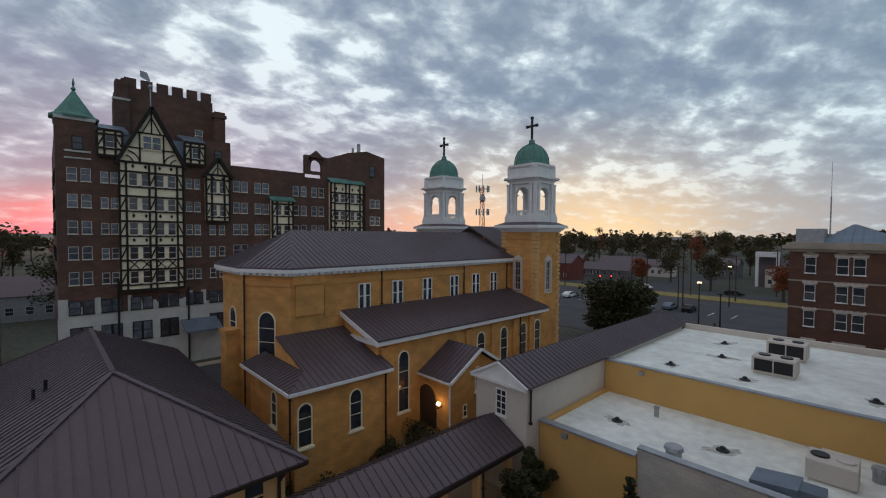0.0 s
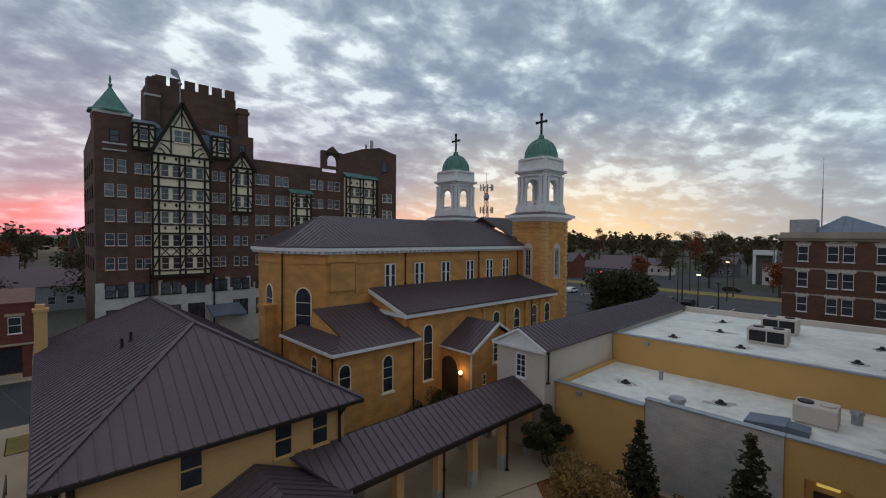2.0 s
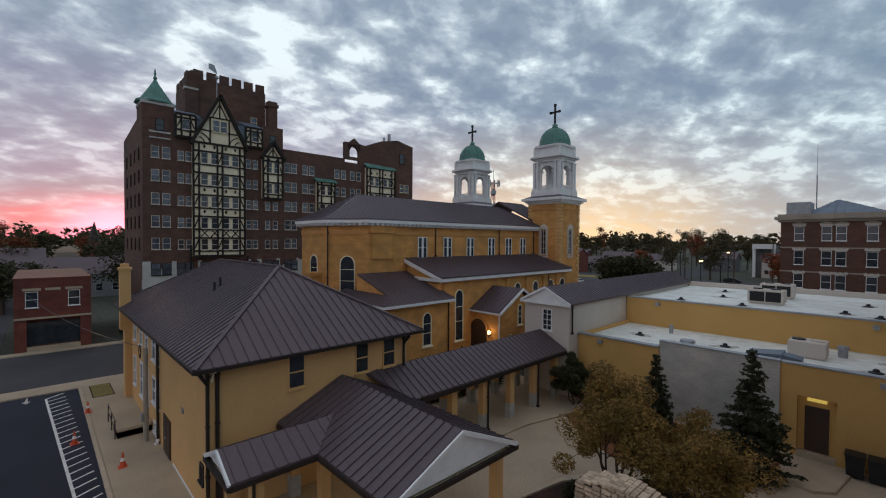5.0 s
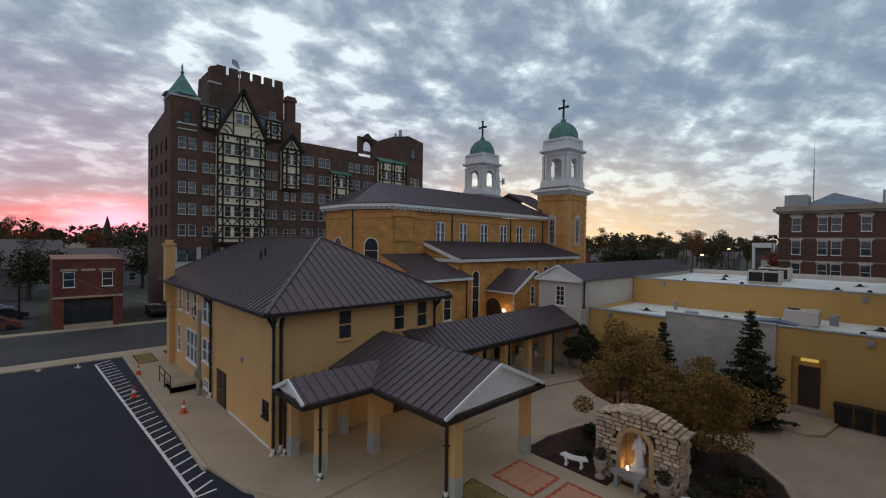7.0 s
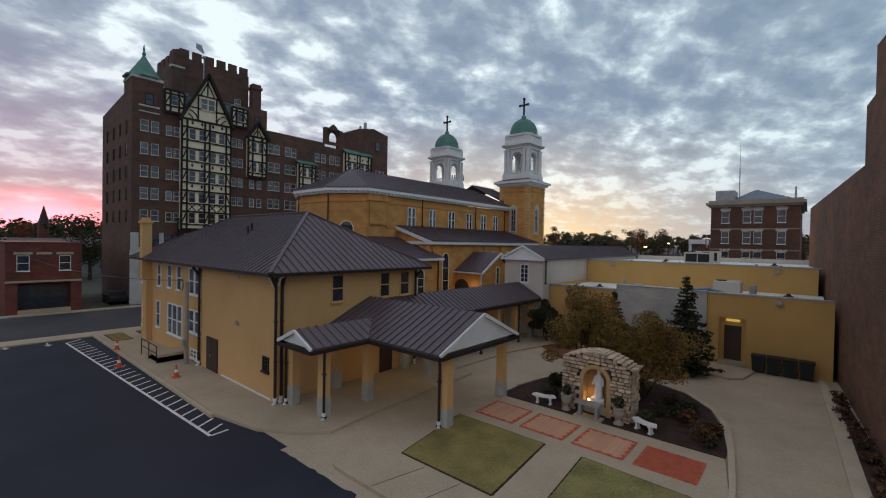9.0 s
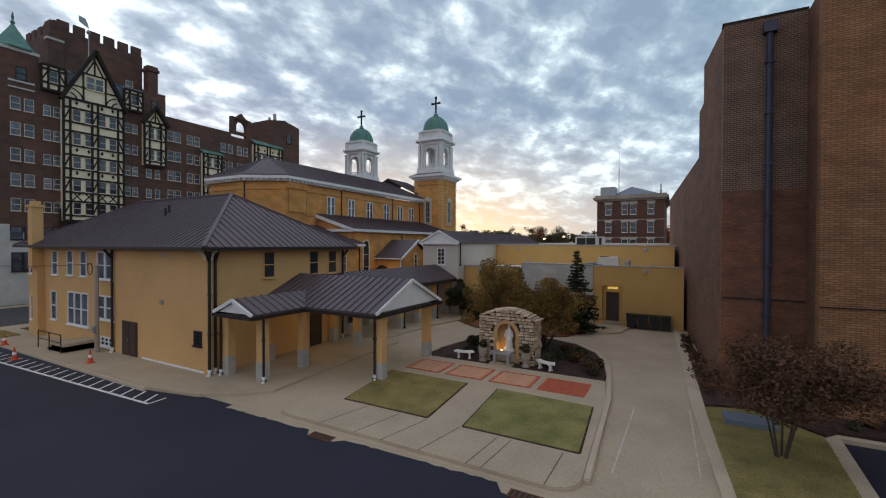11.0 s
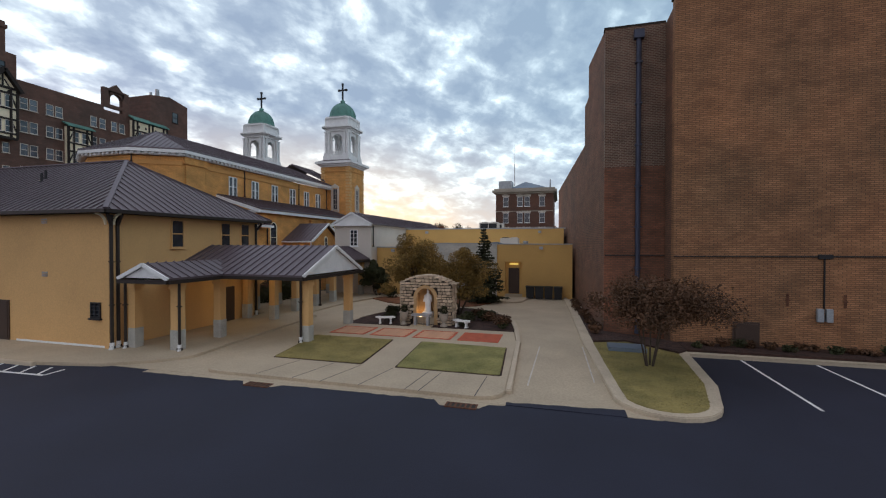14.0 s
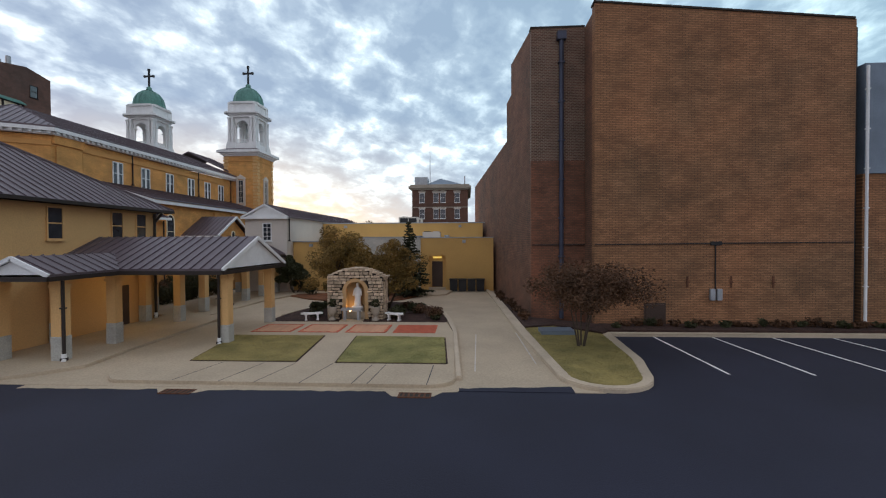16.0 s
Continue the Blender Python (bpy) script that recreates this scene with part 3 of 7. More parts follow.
def raised(name, pts, z0, z1, mat, label, category):
    b = bmesh.new()
    prism(b, pts, z0, z1)
    bmesh.ops.bevel(b, geom=[e for e in b.edges if all(v.co.z > z1 - 0.01 for v in e.verts)], offset=0.03, segments=2, affect="EDGES")
    return setting(name, b, mat, label, category)


def arc(cx, cy, r, a0, a1, n=8):
    return [(cx + r * math.cos(radians(a0 + (a1 - a0) * k / n)), cy + r * math.sin(radians(a0 + (a1 - a0) * k / n))) for k in range(n + 1)]


# walk beside the rectory, with its ramp towards the drive
raised("pavement_rectory", [(-41.5, -5.75), (-18.0, -5.75), (-15.2, -5.2), (-13.6, -4.3), (-12.6, -3.2), (-12.9, -0.6), (-13.2, 7.6), (-17.35, 7.6), (-17.35, -3.15), (-41.5, -3.15)], -0.2, 0.13, "concrete", "pale concrete pavement along the house wall", "pavement")
raised("kerb_rectory", [(-41.5, -5.95), (-18.0, -5.95), (-18.0, -5.754), (-41.5, -5.754)], -0.2, 0.14, "kerb", "pale concrete kerb", "kerb")
raised("pavement_arcade", [(-20.2, 7.604), (-14.6, 7.604), (-14.3, 14), (-13.2, 18.5), (-9.0, 19.6), (-9.0, 20.6), (-20.2, 20.6)], -0.2, 0.12, "concrete", "pale concrete walk under the arcade", "pavement")
# centre island: pavement, two lawns, paver panels, planting bed
raised("pavement_court", [(-10.8, -4.2), *arc(-10.0, -4.0, 0.75, 200, 270, 4), (0.3, -4.8), *arc(0.3, -4.0, 0.8, 270, 360, 6), (0.75, 3.2), (0.35, 5.6), (-9.9, 5.6), (-9.9, 2.0), (-10.8, -2.4)], -0.2, 0.13, "concrete", "pale concrete pavement round the lawns", "pavement")
raised("kerb_court", [(1.1, -4.0), (1.3, -4.0), (0.95, 3.2), (0.55, 6.5), (0.1, 9.0), (-0.7, 11.2), (-2.2, 13.0), (-4.2, 13.9), (-6.4, 13.6), (-8.4, 12.3), (-9.6, 10.2), (-10.0, 7.6), (-9.85, 7.6), (-9.4, 10.0), (-8.2, 12.0), (-6.3, 13.35), (-4.3, 13.65), (-2.4, 12.8), (-0.9, 11.0), (-0.12, 8.9), (0.32, 6.4), (0.75, 3.2)], -0.2, 0.16, "kerb", "curved pale concrete kerb", "kerb")
raised("planting_bed", [(0.32, 5.604), (0.3, 6.4), (-0.15, 8.8), (-0.95, 10.9), (-2.45, 12.7), (-4.3, 13.55), (-6.3, 13.25), (-8.2, 11.9), (-9.3, 9.9), (-9.8, 7.6), (-9.9, 5.604)], -0.2, 0.14, "mulch", "dark red-brown mulch planting bed", "planting bed")
rngl = random.Random(5)


def lawn(name, pts, label, mat="lawn"):
    turf = raised(name, pts, 0.05, 0.165, mat, label, "lawn")
    b = bmesh.new()
    for p, q in zip(pts, pts[1:] + pts[:1]):
        beam(b, (*p, 0.128), (*q, 0.128), 0.09, 0.03)
    part("soil_edge", b, "mulch", turf, "dark soil edge")
    b = bmesh.new()
    xs, ys = [p[0] for p in pts], [p[1] for p in pts]
    area = (max(xs) - min(xs)) * (max(ys) - min(ys))
    for _ in range(int(area * 420)):
        x, y = rngl.uniform(min(xs) + 0.05, max(xs) - 0.05), rngl.uniform(min(ys) + 0.05, max(ys) - 0.05)
        if not inside(x, y, pts):
            continue
        a, h = rngl.uniform(0, 6.28), rngl.uniform(0.008, 0.022)
        dx, dy = 0.02 * math.cos(a), 0.02 * math.sin(a)
        b.faces.new([b.verts.new(v) for v in ((x - dx, y - dy, 0.162), (x + dx, y + dy, 0.162), (x + rngl.uniform(-0.06, 0.06), y + rngl.uniform(-0.06, 0.06), 0.165 + h))])
    tagged(new("grass", leaf_mesh("grass", b, mat)), "short dull green and straw-coloured lawn grass", "grass", kind="stuff")


def inside(x, y, pts):
    c = False
    for (a, b), (d, e) in zip(pts, pts[1:] + pts[:1]):
        if (b > y) != (e > y) and x < (d - a) * (y - b) / (e - b) + a:
            c = not c
    return c


lawn("lawn_1", [(-9.05, -2.45), (-4.95, -2.45), (-5.35, 1.95), (-9.75, 1.95)], "rectangular dull green and straw lawn")
lawn("lawn_2", [(-3.42, -2.5), (0.72, -2.5), (0.42, 1.75), (-3.78, 1.95)], "rectangular green lawn beside the drive", "greenlawn")
lawn("lawn_corner", [(-41.2, -5.3), (-38.0, -5.3), (-38.0, -4.1), (-41.2, -4.1)], "small straw-coloured lawn strip at the corner")
PANELS = [(-9.4, 2.72, 2.05, "paver"), (-7.0, 2.72, 2.05, "paver"), (-4.6, 2.74, 2.05, "paver"), (-2.2, 2.72, 2.1, "redpaver")]
for x0, y0, w, mat in PANELS:
    b = bmesh.new()
    box(b, x0 + 0.1, y0 + 0.1, 0.05, x0 + w - 0.1, y0 + 1.85, 0.145)
    p = setting("paver_panel", b, mat, "brick-red paver panel" if mat == "redpaver" else "pink paver panel with toothed red edging", "paving")
    for nm, bw, bd in (("edge_brick_long", 0.195, 0.1), ("edge_brick_side", 0.1, 0.19)):
        if not bpy.data.meshes.get(nm):
            eb = bmesh.new()
            box(eb, 0, 0, 0, bw, bd, 0.105)
            finish(nm, eb, "redpaver")
    n = int(w / 0.2)
    for k in range(n):
        for yy, inward in ((y0, 1), (y0 + 1.85, -1)):
            ob = new("edge_brick", bpy.data.meshes["edge_brick_long"])
            ob.parent = p
            deep = 1.6 if k % 2 and mat == "paver" else 1.0
            ob.scale = (1, deep, 1)
            ob.location = (x0 + k * w / n, yy if inward > 0 else yy + 0.1 - 0.1 * deep, 0.045)
    for k in range(9):
        for xx, inward in ((x0, 1), (x0 + w - 0.1, -1)):
            ob = new("edge_brick", bpy.data.meshes["edge_brick_side"])
            ob.parent = p
            deep = 1.6 if k % 2 and mat == "paver" else 1.0
            ob.scale = (deep, 1, 1)
            ob.location = (xx if inward > 0 else xx + 0.1 - 0.1 * deep, y0 + 0.105 + k * 0.193, 0.045)
# bed with trees along the hall, and the raised pad before the hall door
raised("planting_bed_hall", [(-14.9, 21.3), (-15.0, 18.6), (-13.2, 17.0), (-11.2, 15.3), (-8.6, 14.1), (-5.6, 14.0), (-3.6, 15.2), (-2.7, 17.2), (-2.5, 21.3)], -0.1, 0.1, "leaf_litter", "mulch bed strewn with rust-coloured leaves along the hall", "planting bed")
raised("door_pad", [(-2.46, 21.3), (-2.4, 18.6), (-1.9, 17.9), (-1.0, 17.8), (-0.3, 18.4), (0.15, 21.3)], -0.1, 0.14, "concrete", "raised concrete pad before the hall door", "pavement")
# island beside the brick building
ISL = [(4.75, -2.6), *arc(6.05, -3.5, 1.35, 200, 340, 8), (7.75, -1.6), (8.05, 2.9), (8.05, 4.85), (5.3, 6.75), (3.65, 21.5), (3.45, 21.5), (3.75, 15), (4.25, 4.0)]
raised("kerb_island", [(4.45, -2.6), *arc(6.05, -3.4, 1.58, 195, 345, 9), (8.12, -1.6), (8.35, 2.95), (24.5, 3.1), (24.5, 4.86), (8.05, 4.86), (8.05, 3.3), (5.3, 6.7), (3.4, 21.9), (3.15, 21.9), (3.5, 15), (3.95, 4.0)], -0.2, 0.15, "kerb", "rounded pale concrete kerb round the grass island", "kerb")
lawn("lawn_island", [(4.8, -2.6), *arc(6.05, -3.45, 1.25, 200, 340, 8), (7.7, -1.6), (7.95, 2.7), (6.0, 4.6), (4.4, 4.0)], "small rounded lawn island round a tree")
b = bmesh.new()
prism(b, [(8.4, 3.25), (22.3, 3.35), (22.3, 4.88), (8.4, 4.88)], 0.0, 0.25)
prism(b, [(4.45, 4.05), (6.0, 4.62), (7.95, 2.75), (8.38, 3.26), (8.38, 4.88), (5.15, 6.78), (4.15, 18), (3.9, 18)], 0.0, 0.24)
setting("mulch_strip", b, "mulch", "dark mulch strip along the brick wall", "planting bed")


# gutter along the court and the ragged lip of the new asphalt
rg = random.Random(14)


def ragged(x0, x1, y0, y1, dips=(), step=0.3):
    pts, x = [], x0
    while x < x1:
        y = y0 + (y1 - y0) * (x - x0) / (x1 - x0) + rg.uniform(-0.05, 0.05)
        for c, w, d in dips:
            if abs(x - c) < w:
                y -= d
        pts.append((x, y))
        x += step * rg.uniform(0.7, 1.3)
    return pts + [(x1, y1)]


b = bmesh.new()
prism(b, ragged(-12.9, 1.2, -5.3, -5.05, ((-7.5, 0.75, 0.32), (-0.1, 0.8, 0.4))) + [(1.2, -5.004), (-12.9, -5.004)], -0.1, 0.012)
setting("gutter", b, "concrete", "pale concrete gutter with a ragged asphalt edge", "gutter")
b = bmesh.new()
prism(b, [(1.22, -5.01), (4.75, -5.01)] + ragged(1.22, 4.75, -4.8, -4.5, step=0.35)[::-1], -0.1, 0.025)
setting("asphalt_lip", b, "asphalt", "ragged lip of fresh asphalt across the drive", "asphalt")


# painted lines
def line(name, p, q, w, label, z=0.004):
    b = bmesh.new()
    p, q = Vector((*p, 0)), Vector((*q, 0))
    s = (q - p).normalized().cross(Vector((0, 0, 1))) * w / 2
    slab(b, [(v.x, v.y, z) for v in (p - s, q - s, q + s, p + s)], (0, 0, -0.02))
    return setting(name, b, "wornpaint" if name == "drive_line" else "paint", label, "road marking")


for k in range(5):
    line("parking_line", (10.4 + 2.74 * k, 2.85), (10.5 + 2.83 * k, -2.9), 0.1, "white painted parking line")
line("hatch_border", (-40.3, -7.78), (-16.13, -6.66), 0.13, "white painted hatching border")
for k in range(27):
    f = k / 26
    x, y = -39.6 + f * 23.1, -7.7 + f * 1.06
    line("hatch_line", (x, y), (x - 0.5, y + 1.0 - 0.2 * f), 0.1, "white painted hatching line")
line("hatch_border", (-40.3, -7.78), (-41.1, -6.8), 0.12, "white painted hatching border")
line("hatch_border", (-16.13, -6.66), (-16.2, -5.9), 0.1, "white painted hatching border")
line("drive_line", (1.9, 3.0), (1.75, -3.0), 0.05, "faint white line on the drive", 0.024)
line("drive_line", (3.9, 3.5), (4.05, -2.0), 0.05, "faint white line on the drive", 0.024)
for x, y in ((-41.4, -8.8), (-42.2, -11.0)):
    b = bmesh.new()
    slab(b, [(x, y, 0.004), (x + 0.9, y - 0.08, 0.004), (x + 0.9, y + 0.08, 0.004), (x, y + 0.08, 0.004)], (0, 0, -0.02))
    slab(b, [(x + 0.9, y - 0.25, 0.004), (x + 1.5, y, 0.004), (x + 0.9, y + 0.25, 0.004)], (0, 0, -0.02))
    setting("arrow_marking", b, "wornpaint", "worn white painted arrow on the asphalt", "road marking")
# joints of the pavement
for i, (p, q) in enumerate((((-8.2, -4.7), (-7.7, -2.6)), ((-6.6, -4.75), (-6.1, -2.6)), ((-5.4, -4.8), (-4.9, -2.6)), ((-3.9, -4.8), (-3.5, -2.6)), ((-2.2, -4.8), (-2.0, -2.7)), ((-1.7, -4.8), (-1.5, -2.7)), ((0.2, -4.8), (0.25, -2.7)))):
    b = bmesh.new()
    beam(b, (*p, 0.128), (*q, 0.128), 0.03, 0.01)
    setting("joint", b, "old_asphalt", "dark joint of the concrete pavement", "joint")

# ---- brick building ----
bb = thing("brick_building", (14, 12, 0), "tall old brown brick building with a stepped parapet", "building")
b = bmesh.new()
FX0, FX1, FY, PY = 8.2, 21.2, 4.9, 6.8
slab(b, [(FX0, FY, -0.2), (FX1, FY, -0.2), (FX1, FY, 15.8), (FX0, FY, 17.1)], (0, 0.5, 0))
part("front_wall", b, "brick", bb)
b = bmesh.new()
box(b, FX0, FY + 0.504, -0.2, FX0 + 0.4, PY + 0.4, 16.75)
part("return_wall", b, "shaded_brickside", bb)
b = bmesh.new()
box(b, 5.17, PY, -0.2, FX0 - 0.003, PY + 0.4, 9.2)
part("lower_pier_wall", b, "pierbrick", bb, "red-brown brick")
b = bmesh.new()
box(b, 5.17, PY - 0.01, 9.2, FX0 - 0.003, PY + 0.4, 16.75)
part("upper_pier_wall", b, "patchbrick", bb, "rebuilt brick with pale joints")
# west wall, stepping down northwards; its shade is in the brick colour
STEPS = [(7.204, 16.84), (13.6, 17.5), (15.6, 15.3), (17.3, 12.4), (44.0, 12.4)]
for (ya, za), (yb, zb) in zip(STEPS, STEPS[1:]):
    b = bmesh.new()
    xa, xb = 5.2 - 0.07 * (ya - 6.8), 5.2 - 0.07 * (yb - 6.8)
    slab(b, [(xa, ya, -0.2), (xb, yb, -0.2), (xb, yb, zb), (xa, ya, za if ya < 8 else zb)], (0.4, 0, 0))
    part("west_wall", b, "shaded_brickside", bb)
b = bmesh.new()
prism(b, [(5.6, 7.2), (21.3, 5.4), (21.3, 44), (3.0, 44)], 11.6, 12.0)
box(b, 21.45, 5.404, -0.2, 21.7, 44, 15.6)
box(b, 3.4, 43.6, -0.2, 21.3, 44.0, 12.0)
part("flat_roof", b, "old_asphalt", bb)
b = bmesh.new()
slab(b, [(0, -0.06, -0.02), (0.47, -0.06, -0.058), (0.47, -0.06, 0.042), (0, -0.06, 0.08)], (0, 0.62, 0))
tile = finish("coping_tile", b, "mortar")
for k in range(26):
    piece("coping_tile", tile, bb, pose(FX0 - 0.06 + k * 0.5, FY, 17.104 - 1.3 * (k * 0.5) / 13.0))
b = bmesh.new()
box(b, 0, -0.05, 0, 0.5, 0.45, 0.086)
tile = finish("coping_tile", b, "mortar")
for k in range(6):
    piece("coping_tile", tile, bb, pose(5.12 + k * 0.512, PY, 16.754))
b = bmesh.new()
tube(b, (6.85, PY - 0.14, 0.2), (6.85, PY - 0.14, 16.0), 0.13)
box(b, 6.6, PY - 0.32, 16.0, 7.1, PY - 0.012, 16.45)
for k in range(7):
    box(b, 6.68, PY - 0.29, 1.5 + 2.2 * k, 7.02, PY - 0.012, 1.58 + 2.2 * k)
part("downpipe", b, "navy", bb, "navy-blue metal downpipe")
b = bmesh.new()
beam(b, (FX0, FY - 0.04, 4.42), (21.2, FY - 0.04, 4.5), 0.05)
beam(b, (5.2, PY - 0.04, 4.4), (FX0, PY - 0.04, 4.4), 0.05)
beam(b, (14.35, FY - 0.04, 4.4), (14.35, FY - 0.04, 2.1), 0.05)
box(b, 14.1, FY - 0.1, 4.36, 14.65, FY - 0.003, 4.56)
part("cable", b, "black", bb)
for x in (14.05, 14.4):
    b = bmesh.new()
    box(b, x, FY - 0.16, 1.5, x + 0.26, FY - 0.004, 2.1)
    bmesh.ops.bevel(b, geom=b.edges[:], offset=0.015, segments=1, affect="EDGES")
    part("meter_box", b, "galv", bb, "grey electric meter box")
for x in (12.9, 15.1, 17.2):
    b = bmesh.new()
    box(b, x, FY - 0.04, 2.15, x + 0.1, FY - 0.003, 2.75)
    box(b, x - 0.04, FY - 0.06, 2.4, x + 0.14, FY - 0.04, 2.48)
    part("tie_plate", b, "rust", bb, "rusted wall tie")
b = bmesh.new()
box(b, 10.75, FY - 0.05, 0.25, 11.85, FY - 0.003, 1.35)
box(b, 10.85, FY - 0.09, 0.33, 11.75, FY - 0.05, 1.27)
part("vent_cover", b, "door", bb, "rusty brown steel cover")
downpipe(bb, 21.7, FY - 0.1, 0.2, 13.4, "white", 0.07)
b = bmesh.new()
box(b, 15.2, 7, 16.0, 16.6, 8.4, 17.5)
part("roof_unit", b, "galv", bb)
# neighbour past the brick building
nb = thing("neighbour_building", (28, 8, 0), "lower dark brick building with a green metal parapet", "building")
b = bmesh.new()
box(b, 21.75, 5.1, -0.2, 38, 40, 8.0)
part("wall", b, "brick", nb)
b = bmesh.new()
box(b, 21.75, 5.0, 8.004, 38, 40, 13.6)
part("parapet", b, "bluegrey", nb, "blue-green metal cladding")

# ---- rectory ----
RX0, RX1, RY0, RY1, RE = -39.4, -17.4, -3.2, 6.9, 6.6
rec = thing("rectory", (-28, 2, 0), "two-storey tan stucco house with a hipped brown metal roof", "house")
b = bmesh.new()
box(b, RX0, RY0, -0.2, RX1, RY1, RE - 0.17)
part("wall", b, "tan", rec)
EX0, EX1, EY0, EY1 = RX0 - 0.6, RX1 + 0.65, RY0 - 0.65, RY1 + 0.65
RA, RB = (-33.6, 1.85, 10.05), (-22.7, 1.85, 10.05)
roof(rec, hip_faces(EX0, EY0, EX1, EY1, RE, RA, RB))
b = bmesh.new()
beam(b, (EX1, EY0, RE + 0.03), (RB[0], RB[1], RB[2] + 0.04), 0.2, 0.07)
beam(b, (EX1, EY1, RE + 0.03), (RB[0], RB[1], RB[2] + 0.04), 0.2, 0.07)
beam(b, (EX0, EY0, RE + 0.03), (RA[0], RA[1], RA[2] + 0.04), 0.2, 0.07)
beam(b, (RA[0], RA[1], RA[2] + 0.04), (RB[0], RB[1], RB[2] + 0.04), 0.2, 0.07)
part("ridge_cap", b, "roof", rec)
b = bmesh.new()
for p, q in (((EX0, EY0), (EX1, EY0)), ((EX1, EY0), (EX1, EY1)), ((EX1, EY1), (EX0, EY1)), ((EX0, EY1), (EX0, EY0))):
    beam(b, (*p, RE - 0.1), (*q, RE - 0.1), 0.13, 0.15)
part("gutter", b, "roof_dark", rec)
for x, y, in ((-17.15, -3.3), (-17.28, -2.9), (-17.28, 6.6), (-26.75, -3.32)):
    downpipe(rec, x, y, 0.15, RE - 0.25, r=0.075, boot=True)
b = bmesh.new()
box(b, -17.6, -3.31, 0.1, -17.3, -3.0, RE - 0.2)
part("corner_pilaster", b, "tan", rec)
for y0 in (0.46, 3.95, 5.65):
    window(rec, RX1, y0, 4.8, "E", 0.8, 1.5, "sash", "tan", "glass")
for x, z, w, h, st in ((-27.75, 4.5, 2.0, 1.75, "twin"), (-30.6, 4.6, 0.85, 1.65, "sash"), (-32.5, 4.6, 0.85, 1.65, "sash"), (-34.8, 4.55, 0.85, 1.65, "sash"), (-38.6, 4.5, 0.8, 1.6, "sash"), (-27.75, 2.0, 2.0, 1.5, "twin"), (-31.4, 1.3, 2.9, 2.2, "triple"), (-35.0, 1.4, 0.85, 2.0, "sash"), (-38.5, 1.1, 0.8, 1.8, "sash")):
    window(rec, x, RY0, z, "S", w, h, st, "white", "blindglass")
window(rec, -18.25, RY0, 1.5, "S", 0.62, 0.75, "grid", "black", "glass")
b = bmesh.new()
box(b, -25.75, RY0 - 0.05, 0.13, -24.1, RY0 - 0.002, 2.15)
box(b, -25.65, RY0 - 0.07, 0.18, -24.945, RY0 - 0.05, 2.07)
box(b, -24.905, RY0 - 0.07, 0.18, -24.2, RY0 - 0.05, 2.07)
d_ = part("door", b, "door", rec, "brown steel door")
b = bmesh.new()
box(b, -25.06, RY0 - 0.12, 1.0, -25.0, RY0 - 0.07, 1.12)
part("handle", b, "galv", d_)
d_.children[0].matrix_parent_inverse = Matrix()
for z in (3.4, 6.0):
    for k in range(3):
        b = bmesh.new()
        box(b, -21.75, RY0 - 0.05, z + 0.09 * k, -21.4, RY0 - 0.002, z + 0.09 * k + 0.05)
        part("vent_slat", b, "galv", rec)
window(rec, -27.6, RY0, 0.35, "S", 1.5, 0.6, "triple", "white", "glass", label="low basement window")
for x, y, dx, dy in ((-17.15, -3.3, 0.25, -0.35), (-17.28, -2.9, 0.4, -0.1), (-17.28, 6.6, 0.4, 0.1), (-26.75, -3.32, 0, -0.4)):
    b = bmesh.new()
    tube(b, (x, y, RE - 0.75), (x + dx, y + dy, RE - 0.22), 0.075)
    part("pipe_elbow", b, "roof_dark", rec)
for x, y, dx, dy in ((-17.45, -3.32, 0, -1), (-17.28, -3.1, 1, 0), (-17.28, 6.75, 1, 0)):
    b = bmesh.new()
    for k in range(5):
        a0, a1 = math.pi / 2 * k / 5, math.pi / 2 * (k + 1) / 5
        p = (x + dx * 0.45 * (1 - math.cos(a0)), y + dy * 0.45 * (1 - math.cos(a0)), RE - 0.7 + 0.5 * math.sin(a0))
        q = (x + dx * 0.45 * (1 - math.cos(a1)), y + dy * 0.45 * (1 - math.cos(a1)), RE - 0.7 + 0.5 * math.sin(a1))
        beam(b, p, q, 0.09)
    part("eave_bracket", b, "cream", rec, "pale curved eave bracket")
b = bmesh.new()
box(b, -23.6, RY0 - 0.04, 0.13, -17.6, RY0 - 0.003, 0.22)
part("base_trim", b, "white", rec)
ch = bmesh.new()
box(ch, -37.5, -3.6, 0.1, -36.6, -3.205, 5.0)
box(ch, -37.4, -3.85, 5.0, -36.7, -3.21, 9.3)
box(ch, -37.48, -3.93, 9.3, -36.62, -3.13, 9.48)
box(ch, -37.3, -3.78, 9.48, -36.8, -3.3, 9.75)
part("chimney", ch, "tan", rec, "tan stucco chimney stack")
for x, y in ((-26.0, -0.6), (-26.3, -0.2)):
    b = bmesh.new()
    z = RE + (y - EY0) * (RA[2] - RE) / (RA[1] - EY0)
    tube(b, (x, y, z - 0.1), (x, y, z + 0.5), 0.07)
    tube(b, (x, y, z - 0.02), (x, y, z + 0.06), 0.14, 0.08)
    part("vent_pipe", b, "black", rec)
